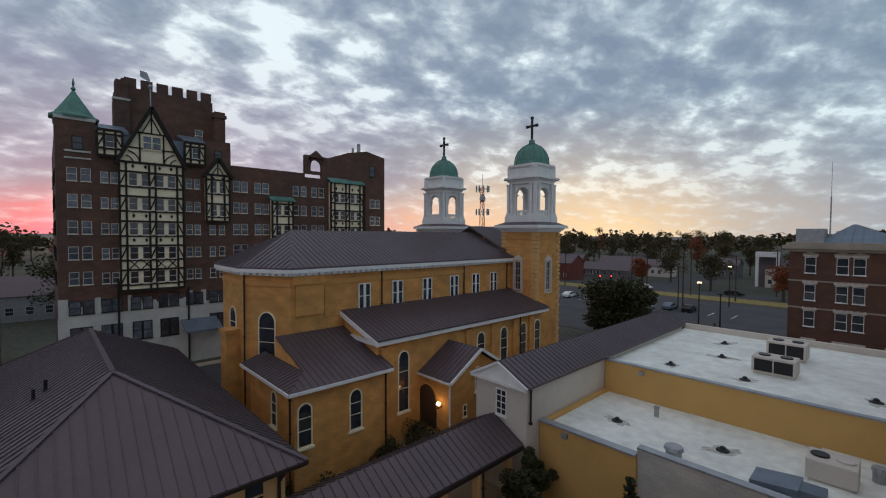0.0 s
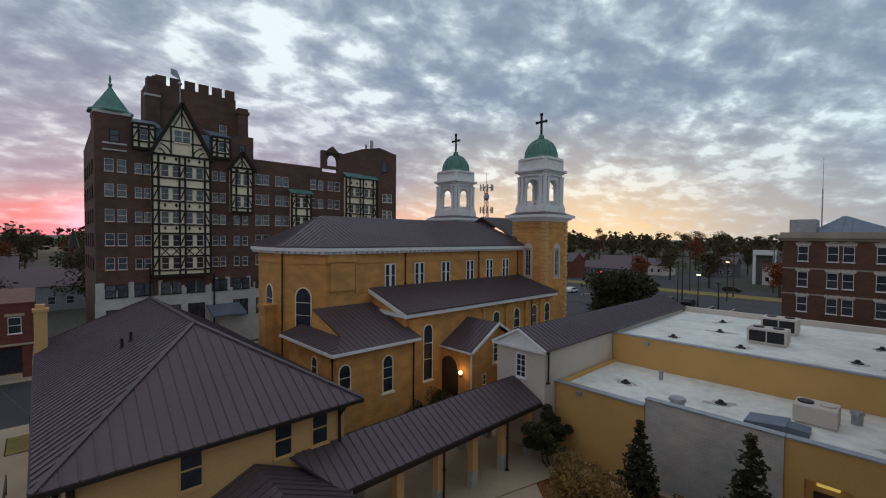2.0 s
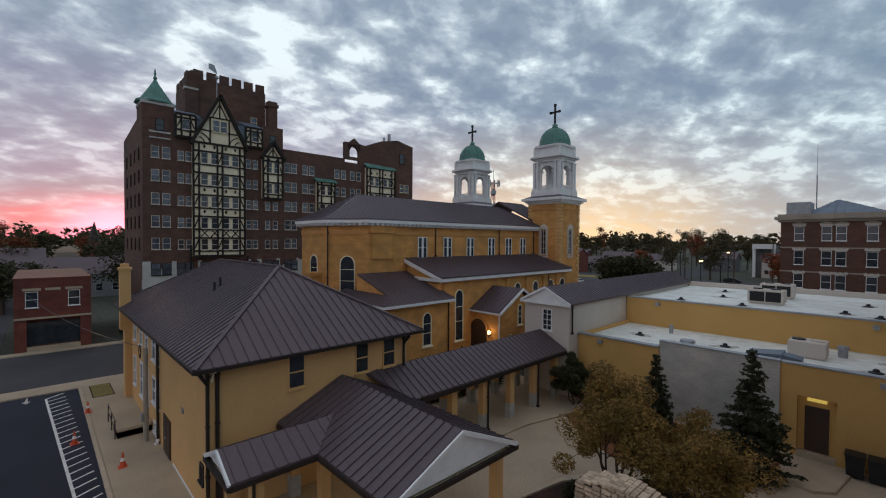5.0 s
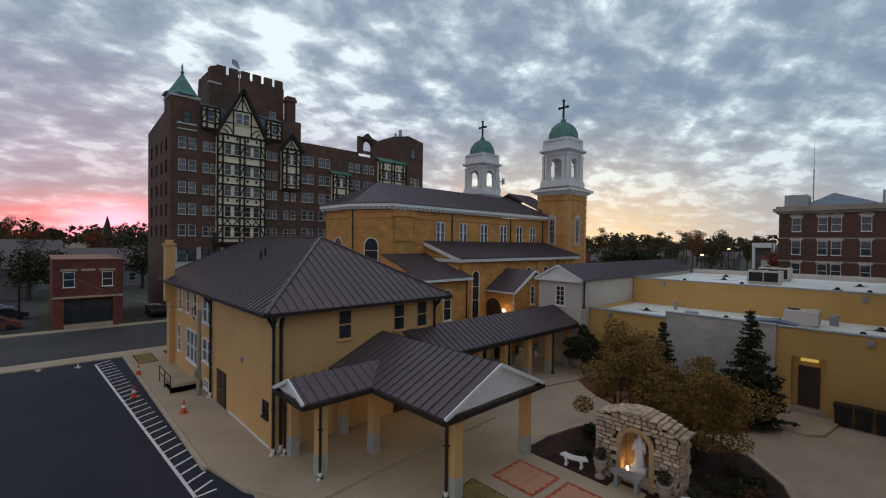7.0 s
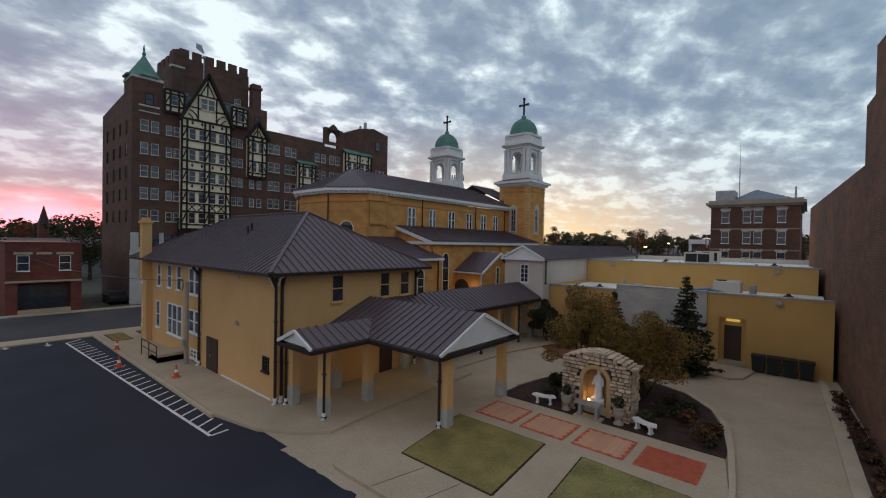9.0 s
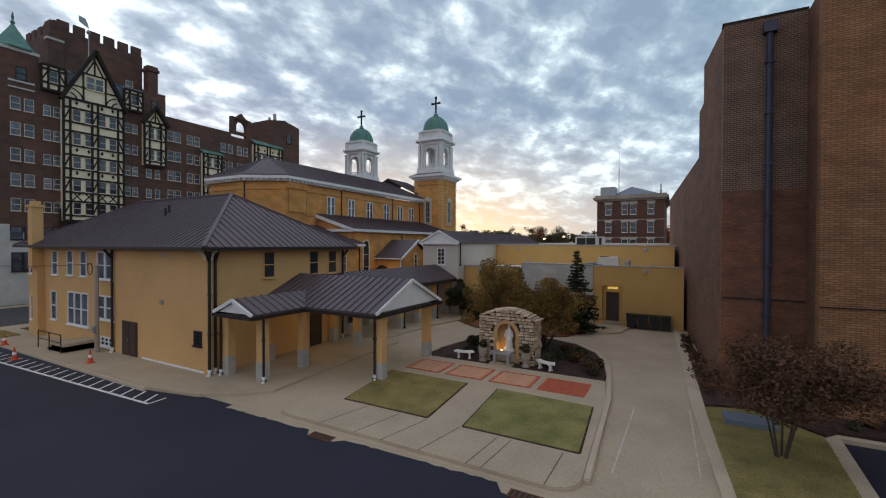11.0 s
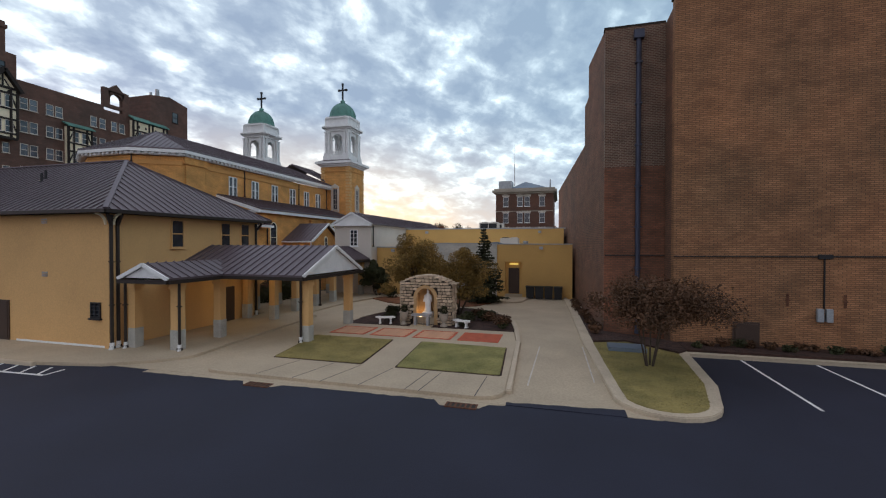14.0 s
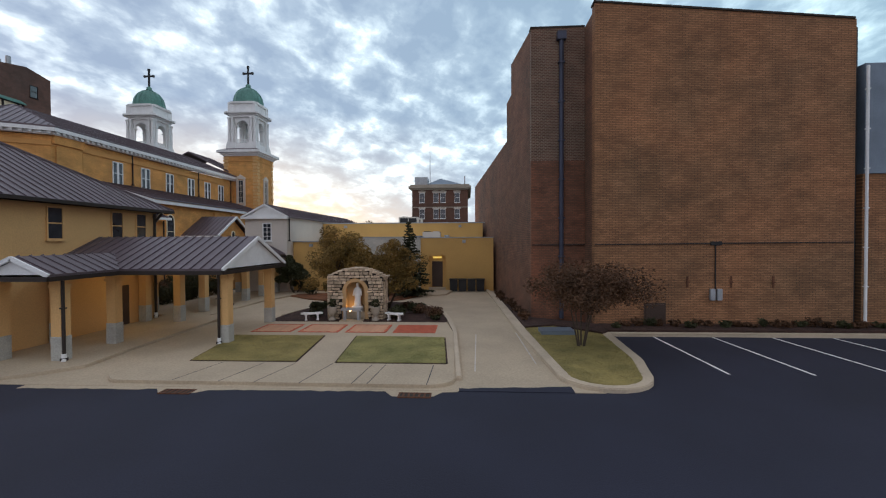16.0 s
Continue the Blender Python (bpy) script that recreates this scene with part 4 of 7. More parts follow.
# rail, steps and meter mast on the rectory's walk
st = thing("basement_steps", (-29.5, -4.4, 0.13), "low concrete steps with a dark iron handrail", "steps")
b = bmesh.new()
for k in range(3):
    box(b, -31.6 + 0.5 * k, -4.9, 0.13, -29.0, -3.25, 0.3 + 0.17 * k)
part("tread", b, "concrete", st)
b = bmesh.new()
for x in (-32.2, -30.6, -29.0):
    tube(b, (x, -5.0, 0.1), (x, -5.0, 1.25), 0.03)
beam(b, (-32.2, -5.0, 1.22), (-29.0, -5.0, 1.22), 0.05)
beam(b, (-32.2, -5.0, 0.75), (-29.0, -5.0, 0.75), 0.04)
part("handrail", b, "black", st)
up = thing("utility_pole", (-27.6, -3.7, 0.1), "weathered wooden service pole with a meter and coiled cable", "utility pole")
b = bmesh.new()
tube(b, (-27.6, -3.75, 0.1), (-27.6, -3.75, 5.4), 0.14, 0.12)
part("pole", b, "officestone", up)
b = bmesh.new()
box(b, -27.75, -3.98, 1.3, -27.45, -3.88, 1.75)
part("meter_box", b, "galv", up, "grey electric meter box")
b = bmesh.new()
for k in range(14):
    a0, a1 = k * 0.45, (k + 1) * 0.45
    tube(b, (-27.9 + 0.3 * math.cos(a0), -3.95, 5.2 + 0.35 * math.sin(a0)), (-27.9 + 0.3 * math.cos(a1), -3.98, 5.2 + 0.35 * math.sin(a1)), 0.025, n=5)
for k in range(12):
    t0, t1 = k / 12, (k + 1) / 12
    f = lambda t: (-27.7 - 32 * t, -3.9 - 6 * t, 5.5 + 1.5 * t - 4 * 0.9 * t * (1 - t))
    tube(b, f(t0), f(t1), 0.02, n=5)
part("cable", b, "black", up)

# ---- canopy in front of the rectory ----
can = thing("entrance_canopy", (-13, 2, 0), "open entrance canopy with a brown metal gable roof", "canopy")
CZ, CR, CY = 3.5, 4.92, 2.72
XE, YS, YN = -8.95, -0.45, 5.85
AX0, AX1, AY, AM, AR = -16.4, -13.55, -3.6, -14.97, 4.15
roof(can, [[(-17.35, YS, CZ), (XE, YS, CZ), (XE, CY, CR), (-17.35, CY, CR)], [(XE, YN, CZ), (-17.35, YN, CZ), (-17.35, CY, CR), (XE, CY, CR)]], 0.14)
kk = CY - (CR - AR) / (CR - CZ) * (CY - YS)
roof(can, [[(AX1, AY, CZ), (AX1, YS, CZ), (AM, kk, AR + 0.02), (AM, AY, AR)], [(AX0, YS, CZ), (AX0, AY, CZ), (AM, AY, AR), (AM, kk, AR + 0.02)]], 0.14, names=("side_roof", "side_seams"))
b = bmesh.new()
slab(b, [(XE - 0.12, YS + 0.1, CZ - 0.02), (XE - 0.12, YN - 0.1, CZ - 0.02), (XE - 0.12, CY, CR - 0.06)], (-0.1, 0, 0))
part("gable_panel", b, "white", can, "white painted gable boarding")
b = bmesh.new()
slab(b, [(AX0 + 0.1, AY + 0.1, CZ - 0.02), (AX1 - 0.1, AY + 0.1, CZ - 0.02), (AM, AY + 0.1, AR - 0.06)], (0, 0.1, 0))
part("gable_panel", b, "white", can, "white painted gable boarding")
for p, q in (((XE, YS, CZ), (XE, CY, CR)), ((XE, YN, CZ), (XE, CY, CR)), ((AX0, AY, CZ), (AM, AY, AR)), ((AX1, AY, CZ), (AM, AY, AR))):
    b = bmesh.new()
    beam(b, (p[0], p[1], p[2] - 0.06), (q[0], q[1], q[2] - 0.06), 0.08, 0.16)
    part("rake_trim", b, "white", can)
b = bmesh.new()
for p, q in (((AX1, YS), (XE, YS)), ((XE, YS), (XE, YN)), ((XE, YN), (-17.3, YN)), ((AX0, AY), (AX1, AY)), ((AX1, AY), (AX1, YS)), ((AX0, AY), (AX0, YS)), ((-17.3, YS), (AX0, YS))):
    beam(b, (*p, CZ - 0.17), (*q, CZ - 0.17), 0.14, 0.17)
part("edge_beam", b, "roof_dark", can)
b = bmesh.new()
box(b, -17.3, YS + 0.2, CZ - 0.26, XE - 0.25, YN - 0.2, CZ - 0.2)
box(b, AX0 + 0.15, AY + 0.15, CZ - 0.26, AX1 - 0.15, YS + 0.196, CZ - 0.2)
part("soffit", b, "cream", can)


def column(parent, x, y, z0, z1, w=0.41):
    b = bmesh.new()
    box(b, x - w / 2, y - w / 2, z0 + 0.95, x + w / 2, y + w / 2, z1 - 0.3)
    c = part("column", b, "tan", parent)
    b = bmesh.new()
    box(b, x - w / 2 - 0.025, y - w / 2 - 0.025, z0, x + w / 2 + 0.025, y + w / 2 + 0.025, z0 + 0.95)
    bmesh.ops.bevel(b, geom=b.edges[:], offset=0.02, segments=1, affect="EDGES")
    e = part("base", b, "cement", c, "grey cement base")
    b = bmesh.new()
    box(b, x - w / 2 - 0.05, y - w / 2 - 0.05, z1 - 0.3, x + w / 2 + 0.05, y + w / 2 + 0.05, z1 - 0.18)
    box(b, x - w / 2 - 0.02, y - w / 2 - 0.02, z1 - 0.18, x + w / 2 + 0.02, y + w / 2 + 0.02, z1)
    f = part("capital", b, "tan", c)
    for o in (e, f):
        o.matrix_parent_inverse = Matrix()


for x, y in ((-9.35, 0.5), (-9.7, 5.45), (-14.4, 0.25), (-14.2, -2.5), (-16.6, -2.6), (-15.0, 5.45), (-17.05, 0.2), (-17.05, 5.45)):
    column(can, x, y, 0.0 if x > -12 else 0.1, CZ - 0.27)
for x, y in ((-9.52, 0.2), (-13.92, -2.68), (-16.85, -2.9)):
    downpipe(can, x, y, 0.12, CZ - 0.3, boot=True)
# ---- arcade to the church ----
arc_ = thing("covered_walkway", (-17.4, 13, 0), "covered walkway with ochre columns and brown metal roof", "walkway")
AZ, ARZ = 3.55, 4.75
WX0, WX1 = -19.7, -15.2
roof(arc_, [[(WX1, 5.6, AZ), (WX1, 20.25, AZ), (-17.45, 20.25, ARZ), (-17.45, 4.2, ARZ)], [(WX0, 20.25, AZ), (WX0, 7.0, AZ), (-17.45, 4.2, ARZ), (-17.45, 20.25, ARZ)]], 0.14)
b = bmesh.new()
beam(b, (WX1, 6.1, AZ - 0.18), (WX1, 20.2, AZ - 0.18), 0.14, 0.24)
beam(b, (WX0, 7.0, AZ - 0.18), (WX0, 20.2, AZ - 0.18), 0.14, 0.24)
part("edge_beam", b, "roof_dark", arc_)
b = bmesh.new()
box(b, WX0 + 0.1, 6.3, AZ - 0.24, WX1 - 0.1, 20.2, AZ - 0.18)
part("soffit", b, "cream", arc_)
for k in range(5):
    y = 8.9 + k * 2.65
    column(arc_, -15.75, y, 0.1, AZ - 0.25, 0.42)
    column(arc_, -19.2, y, 0.1, AZ - 0.25, 0.42)
    if k % 2:
        downpipe(arc_, -15.42, y + 0.1, 0.12, AZ - 0.3)
# ---- white link building ----
lk = thing("link_building", (-17, 33, 0), "white rendered gabled link building with a brown metal roof", "building")
b = bmesh.new()
box(b, -19.0, 20.3, -0.2, -15.05, 46.5, 6.95)
part("wall", b, "offwhite", lk)
roof(lk, [[(-14.8, 20.0, 6.98), (-14.8, 46.8, 6.98), (-17.03, 46.8, 8.12), (-17.03, 20.0, 8.12)], [(-19.25, 46.8, 6.98), (-19.25, 20.0, 6.98), (-17.03, 20.0, 8.12), (-17.03, 46.8, 8.12)]], 0.12)
b = bmesh.new()
slab(b, [(-19.1, 20.1, 6.86), (-14.95, 20.1, 6.86), (-17.03, 20.1, 7.98)], (0, 0.19, 0))
part("gable_panel", b, "white", lk, "white gable boarding")
b = bmesh.new()
for p, q in (((-19.25, 20.0, 6.9), (-17.03, 20.0, 8.05)), ((-14.8, 20.0, 6.9), (-17.03, 20.0, 8.05)), ((-19.25, 20.0, 6.84), (-14.8, 20.0, 6.84))):
    beam(b, p, q, 0.1, 0.16)
part("rake_trim", b, "white", lk)
window(lk, -16.9, 20.3, 4.75, "S", 0.85, 1.65, "grid", "white", "glass")
downpipe(lk, -14.95, 20.6, 4.7, 6.8)
# ---- flat-roofed hall ----
fl = thing("flat_roofed_hall", (-6, 34, 0), "flat-roofed ochre hall with white membrane roofs", "building")
for nm, qs in (("front_wall", ((-15.0, 21.6, -0.2, -9.25, 22.0, 4.62),)), ("side_wall", ((-15.0, 22.0, -0.2, -14.7, 30, 4.62),)), ("door_wall", ((-2.9, 21.9, -0.2, -2.15, 22.3, 4.95), (-0.55, 21.9, -0.2, 3.9, 22.3, 4.95), (-2.15, 21.9, 3.3, -0.55, 22.3, 4.95))), ("door_recess", ((-2.15, 22.28, -0.2, -0.55, 22.5, 3.3),))):
    b = bmesh.new()
    for q in qs:
        box(b, *q)
    part(nm, b, "gold", fl)
b = bmesh.new()
box(b, -9.246, 21.75, -0.2, -2.904, 22.15, 5.0)
part("middle_wall", b, "whitebrick", fl, "whitewashed block wall")
for q in ((-14.7, 22.0, 4.1, -9.25, 30.0, 4.42), (-9.25, 22.15, 4.1, -2.9, 30.0, 4.45), (-2.9, 22.3, 4.1, 3.5, 30.0, 4.6)):
    b = bmesh.new()
    box(b, *q)
    part("lower_roof", b, "membrane", fl, "white roof membrane with grey stains")
b = bmesh.new()
box(b, -15.05, 21.5, 4.62, -9.27, 22.05, 4.72)
box(b, -9.25, 21.7, 5.0, -2.9, 22.2, 5.08)
box(b, -2.88, 21.85, 4.95, 3.9, 22.35, 5.03)
box(b, -15.0, 29.95, 6.68, 3.4, 30.35, 6.78)
part("coping", b, "galv", fl)
b = bmesh.new()
box(b, -15.0, 30.0, -0.2, 3.2, 30.3, 6.68)
part("upper_wall", b, "gold", fl)
b = bmesh.new()
box(b, -15.0, 30.3, 6.1, 3.0, 47.5, 6.5)
part("upper_roof", b, "membrane", fl, "white roof membrane with grey stains")
b = bmesh.new()
box(b, -15.0, 47.2, -0.2, 3.0, 47.6, 7.0)
part("rear_wall", b, "offwhite", fl)
b = bmesh.new()
box(b, -1.85, 22.2, 0.35, -0.85, 22.275, 2.75)
dd = part("door", b, "door", fl, "dark brown steel door")
b = bmesh.new()
box(b, -2.15, 21.8, 0.0, -0.55, 22.28, 0.3)
part("step", b, "concrete", fl)
b = bmesh.new()
box(b, -1.75, 22.15, 3.05, -0.95, 22.27, 3.2)
part("door_light", b, "doorglow", fl, "warm strip light over the door")
for x, y, z in ((-13.4, 21.5, 4.2), (1.0, 21.8, 4.5), (-12.5, 29.9, 6.2), (0.5, 29.9, 6.2)):
    b = bmesh.new()
    box(b, x, y - 0.16, z, x + 0.32, y + 0.1, z + 0.26)
    part("flood_light", b, "galv", fl)


# ---- church ----
chu = thing("church", (-36, 26, 0), "ochre painted brick church with twin domed towers", "church")
APSE = [(-30.0, 12.7), (-33.4, 10.7), (-38.6, 10.7), (-42.0, 12.7)]
b = bmesh.new()
prism(b, [(-30.0, 12.7), (-30.0, 38.0), (-42.0, 38.0), (-42.0, 12.7), (-38.6, 10.7), (-33.4, 10.7)], -0.2, 12.8)
part("nave_wall", b, "church", chu)
NE, NR = 13.45, 16.15
o = 0.6
E_ = [(-29.4, 12.45), (-33.15, 10.1), (-38.85, 10.1), (-42.6, 12.45)]
pk = (-36.0, 15.4, NR)
nf = [[(-29.4, 12.45, NE), (-29.4, 38.0, NE), (-36.0, 38.0, NR), pk], [(-42.6, 38.0, NE), (-42.6, 12.45, NE), pk, (-36.0, 38.0, NR)]]
nf += [[(*E_[i + 1], NE), (*E_[i], NE), pk] for i in range(3)]
roof(chu, nf, 0.12, spacing=0.42)
b = bmesh.new()
out = [(-29.4, 38.0), (-42.6, 38.0), E_[3], E_[2], E_[1], E_[0]]
rim = [(-29.4, 38.0), E_[0], E_[1], E_[2], E_[3], (-42.6, 38.0)]
wal = [(-30.0, 38.0), APSE[0], APSE[1], APSE[2], APSE[3], (-42.0, 38.0)]
for (p, q), (r, s) in zip(zip(rim, rim[1:]), zip(wal, wal[1:])):
    slab(b, [(*p, NE - 0.4), (*q, NE - 0.4), (*q, NE - 0.125), (*p, NE - 0.125)], (*(Vector(r) - Vector(p)).normalized() * 0.12, 0))
    mp, mq = Vector(p).lerp(Vector(r), 0.45), Vector(q).lerp(Vector(s), 0.45)
    slab(b, [(*mp, NE - 0.62), (*mq, NE - 0.62), (*mq, NE - 0.4), (*mp, NE - 0.4)], (*(Vector(r) - Vector(p)) * 0.5, 0))
part("cornice", b, "white", chu, "white wooden cornice")
dm = bmesh.new()
box(dm, -0.11, -0.11, 0, 0.11, 0.11, 0.17)
dmesh = finish("dentil", dm, "white")
for (p, q), (r, s) in zip(zip(rim, rim[1:]), zip(wal, wal[1:])):
    a, c = Vector(p).lerp(Vector(r), 0.33), Vector(q).lerp(Vector(s), 0.33)
    n = int((c - a).length / 0.5)
    ang = math.degrees(math.atan2((c - a).y, (c - a).x))
    for k in range(n):
        w = a.lerp(c, (k + 0.5) / n)
        piece("dentil", dmesh, chu, pose(w.x, w.y, NE - 0.575, 0, 0, ang))
b = bmesh.new()
for (p, q) in zip(wal, wal[1:]):
    d = (Vector(q) - Vector(p)).normalized()
    nrm = Vector((d.y, -d.x)) * -1
    if (Vector(p) + nrm - Vector((-36, 26))).length < (Vector(p) - Vector((-36, 26))).length:
        nrm = -nrm
    slab(b, [(*p, 12.05), (*q, 12.05), (*q, 12.4), (*p, 12.4)], (*(nrm * 0.08), 0))
part("frieze_band", b, "ochre", chu)
for y0 in (18.85, 22.2, 25.6, 29.1, 32.2, 35.0):
    window(chu, -30.0, y0, 9.85, "E", 1.15, 2.05, "twin", "white", "glass")
for y0 in (20.5, 30.4, 37.2):
    downpipe(chu, -29.9, y0, 10.0, 13.2)
downpipe(chu, -33.3, 10.6, 0.2, 13.2)
window(chu, -31.7, 11.66, 6.6, 30, 1.5, 3.6, "arch", "cream", "glass")
window(chu, -36.0, 10.68, 6.6, "S", 1.5, 3.6, "arch", "cream", "glass")
b = bmesh.new()
box(b, -35.9, 9.7, -0.2, -34.6, 10.72, 8.3)
box(b, -36.0, 9.6, 8.3, -34.5, 10.72, 8.6)
part("flue", b, "church", chu)
b = bmesh.new()
box(b, -30.0, 12.75, 13.0, -29.75, 15.3, 12.2)
box(b, -30.0, 13.0, 9.9, -29.85, 15.2, 12.1)
part("wall_panel", b, "church", chu)
b = bmesh.new()
box(b, -29.99, 15.3, 9.6, -29.94, 16.7, 9.66)
box(b, -29.99, 15.3, 9.6, -29.92, 15.42, 11.9)
part("blind_window", b, "church", chu)
# east aisle
b = bmesh.new()
box(b, -29.996, 17.0, -0.2, -25.5, 37.9, 8.2)
part("aisle_wall", b, "church", chu)
roof(chu, [[(-24.95, 16.7, 8.45), (-24.95, 38.0, 8.45), (-30.0, 38.0, 9.95), (-30.0, 16.7, 9.95)]], 0.12, spacing=0.42, names=("aisle_roof", "aisle_seams"))
b = bmesh.new()
slab(b, [(-24.95, 16.6, 8.3), (-24.95, 16.6, 8.0), (-30.0, 16.6, 9.5), (-30.0, 16.6, 9.85)], (0, 0.2, 0))
box(b, -25.3, 16.8, 8.02, -25.0, 38.0, 8.3)
box(b, -30.0, 16.7, 8.0, -25.3, 16.98, 8.28)
part("aisle_cornice", b, "white", chu)
b = bmesh.new()
slab(b, [(-25.6, 16.95, 8.2), (-29.95, 16.95, 8.2), (-29.95, 16.95, 9.6)], (0, 0.1, 0))
part("aisle_gable", b, "church", chu)
for y0, h, z in ((19.35, 4.6, 2.6), (28.0, 3.2, 4.1), (31.2, 3.2, 4.1), (34.2, 3.2, 4.1), (36.6, 3.2, 4.1)):
    window(chu, -25.5, y0, z, "E", 1.05, h, "arch", "cream", "glass")
for y0 in (17.6, 26.3, 29.6, 32.8, 35.4):
    b = bmesh.new()
    box(b, -25.5, y0 - 0.3, -0.1, -25.3, y0 + 0.3, 7.6)
    box(b, -25.5, y0 - 0.38, 7.6, -25.22, y0 + 0.38, 7.8)
    part("pilaster", b, "church", chu)
downpipe(chu, -25.2, 33.4, 0.2, 8.0)
# sacristy
b = bmesh.new()
box(b, -31.5, 10.4, -0.2, -24.4, 16.996, 6.45)
part("sacristy_wall", b, "church", chu)
S0, S1, T0, T1, SZ = -31.9, -23.85, 9.85, 17.2, 6.75
SP = (S1 - 1.7, T0 + 1.7, SZ + 0.54)
roof(chu, [[(S1, T0, SZ), (S1, T1, SZ), (-30.0, T1, 8.7), (-30.0, T0 + 1.7, 8.7), SP], [(S0, T0, SZ), (S1, T0, SZ), SP, (S0, T0 + 1.7, SZ + 0.54)]], 0.12, spacing=0.42, names=("sacristy_roof", "sacristy_seams"))
b = bmesh.new()
slab(b, [(SP[0], SP[1], SP[2] - 0.06), (-30.0, SP[1], 8.6), (-30.0, SP[1], SP[2] - 0.06)], (0, 0.12, 0))
part("sacristy_end_wall", b, "church", chu)
b = bmesh.new()
for p, q in (((S0, T0), (S1, T0)), ((S1, T0), (S1, T1))):
    beam(b, (*p, SZ - 0.12), (*q, SZ - 0.12), 0.14, 0.2)
part("sacristy_gutter", b, "white", chu)
for y0 in (11.05, 14.55):
    window(chu, -24.4, y0, 3.1, "E", 0.95, 2.7, "arch", "cream", "glass")
window(chu, -27.3, 10.4, 3.6, "S", 0.9, 2.3, "arch", "cream", "glass")
for y0 in (10.1, 16.9):
    downpipe(chu, -24.3, y0, 0.2, 6.5)
# porch
b = bmesh.new()
box(b, -25.5, 21.05, -0.2, -22.25, 27.0, 5.1)
slab(b, [(-22.45, 21.05, 5.1), (-22.45, 27.0, 5.1), (-22.45, 24.03, 6.95)], (0.2, 0, 0))
part("porch_wall", b, "church", chu)
roof(chu, [[(-25.5, 20.75, 5.3), (-21.9, 20.75, 5.3), (-21.9, 24.03, 7.25), (-26.6, 24.03, 7.25)], [(-21.9, 27.3, 5.3), (-25.5, 27.3, 5.3), (-26.6, 24.03, 7.25), (-21.9, 24.03, 7.25)]], 0.12, spacing=0.42, names=("porch_roof", "porch_seams"))
b = bmesh.new()
beam(b, (-21.86, 20.75, 5.22), (-21.86, 24.03, 7.17), 0.12, 0.2)
beam(b, (-21.86, 27.3, 5.22), (-21.86, 24.03, 7.17), 0.12, 0.2)
beam(b, (-25.5, 20.72, 5.2), (-21.86, 20.72, 5.2), 0.1, 0.14)
part("porch_trim", b, "white", chu)
b = bmesh.new()
arcp = [(-0.95, 0.0), (0.95, 0.0)] + [(0.95 * math.cos(math.pi * k / 12), 2.2 + 0.95 * math.sin(math.pi * k / 12)) for k in range(13)]
slab(b, [(-24.6 + x, 20.98, 1.35 + z) for x, z in arcp], (0, 0.08, 0))
part("porch_door", b, "door", chu, "arched dark wooden double door")
b = bmesh.new()
for k in range(13):
    a0, a1 = math.pi * k / 13, math.pi * (k + 1) / 13
    slab(b, [(-24.6 + r * math.cos(a), 20.94, 3.55 + r * math.sin(a)) for r, a in ((0.95, a0), (1.15, a0), (1.15, a1), (0.95, a1))], (0, 0.12, 0))
part("door_arch", b, "church", chu)
window(chu, -22.25, 24.0, 3.9, "E", 0.65, 1.9, "arch", "cream", "glass")
window(chu, -22.25, 22.6, 2.3, "E", 0.4, 0.9, "slim", "cream", "glass")
window(chu, -22.25, 25.4, 2.3, "E", 0.4, 0.9, "slim", "cream", "glass")
downpipe(chu, -22.15, 20.95, 0.2, 5.1, "white", 0.06)
b = bmesh.new()
bmesh.ops.create_uvsphere(b, u_segments=12, v_segments=8, radius=0.16, matrix=Matrix.Translation((-23.1, 20.72, 3.5)))
wl = part("wall_lamp", b, "lampglow", chu, "lit round wall lantern", smooth=True)
b = bmesh.new()
tube(b, (-23.1, 21.04, 3.2), (-23.1, 20.72, 3.15), 0.03)
tube(b, (-23.1, 20.72, 3.12), (-23.1, 20.72, 3.32), 0.07)
part("lamp_bracket", b, "black", chu)
lamp = new("porch_lamp_light", bpy.data.lights.new("porch_lamp_light", "POINT"))
lamp.data.energy, lamp.data.color, lamp.data.shadow_soft_size = 8.00, (1.0, 0.66, 0.32), 0.22
lamp.location = (-23.1, 20.35, 3.5)
b = bmesh.new()
for k in range(7):
    box(b, -26.0, 18.6 + 0.32 * k, -0.1, -23.6, 20.9, 0.2 + 0.17 * k)
part("porch_steps", b, "concrete", chu)
# entrance front between the towers
b = bmesh.new()
box(b, -42.0, 38.0, -0.2, -30.5, 42.6, 13.2)
part("facade_wall", b, "church", chu)
roof(chu, [[(-30.5, 37.6, 14.2), (-30.5, 43.0, 14.2), (-36, 43.0, 16.9), (-36, 37.6, 16.9)], [(-41.5, 43.0, 14.2), (-41.5, 37.6, 14.2), (-36, 37.6, 16.9), (-36, 43.0, 16.9)]], 0.15, spacing=0.42, names=("front_roof", "front_seams"))


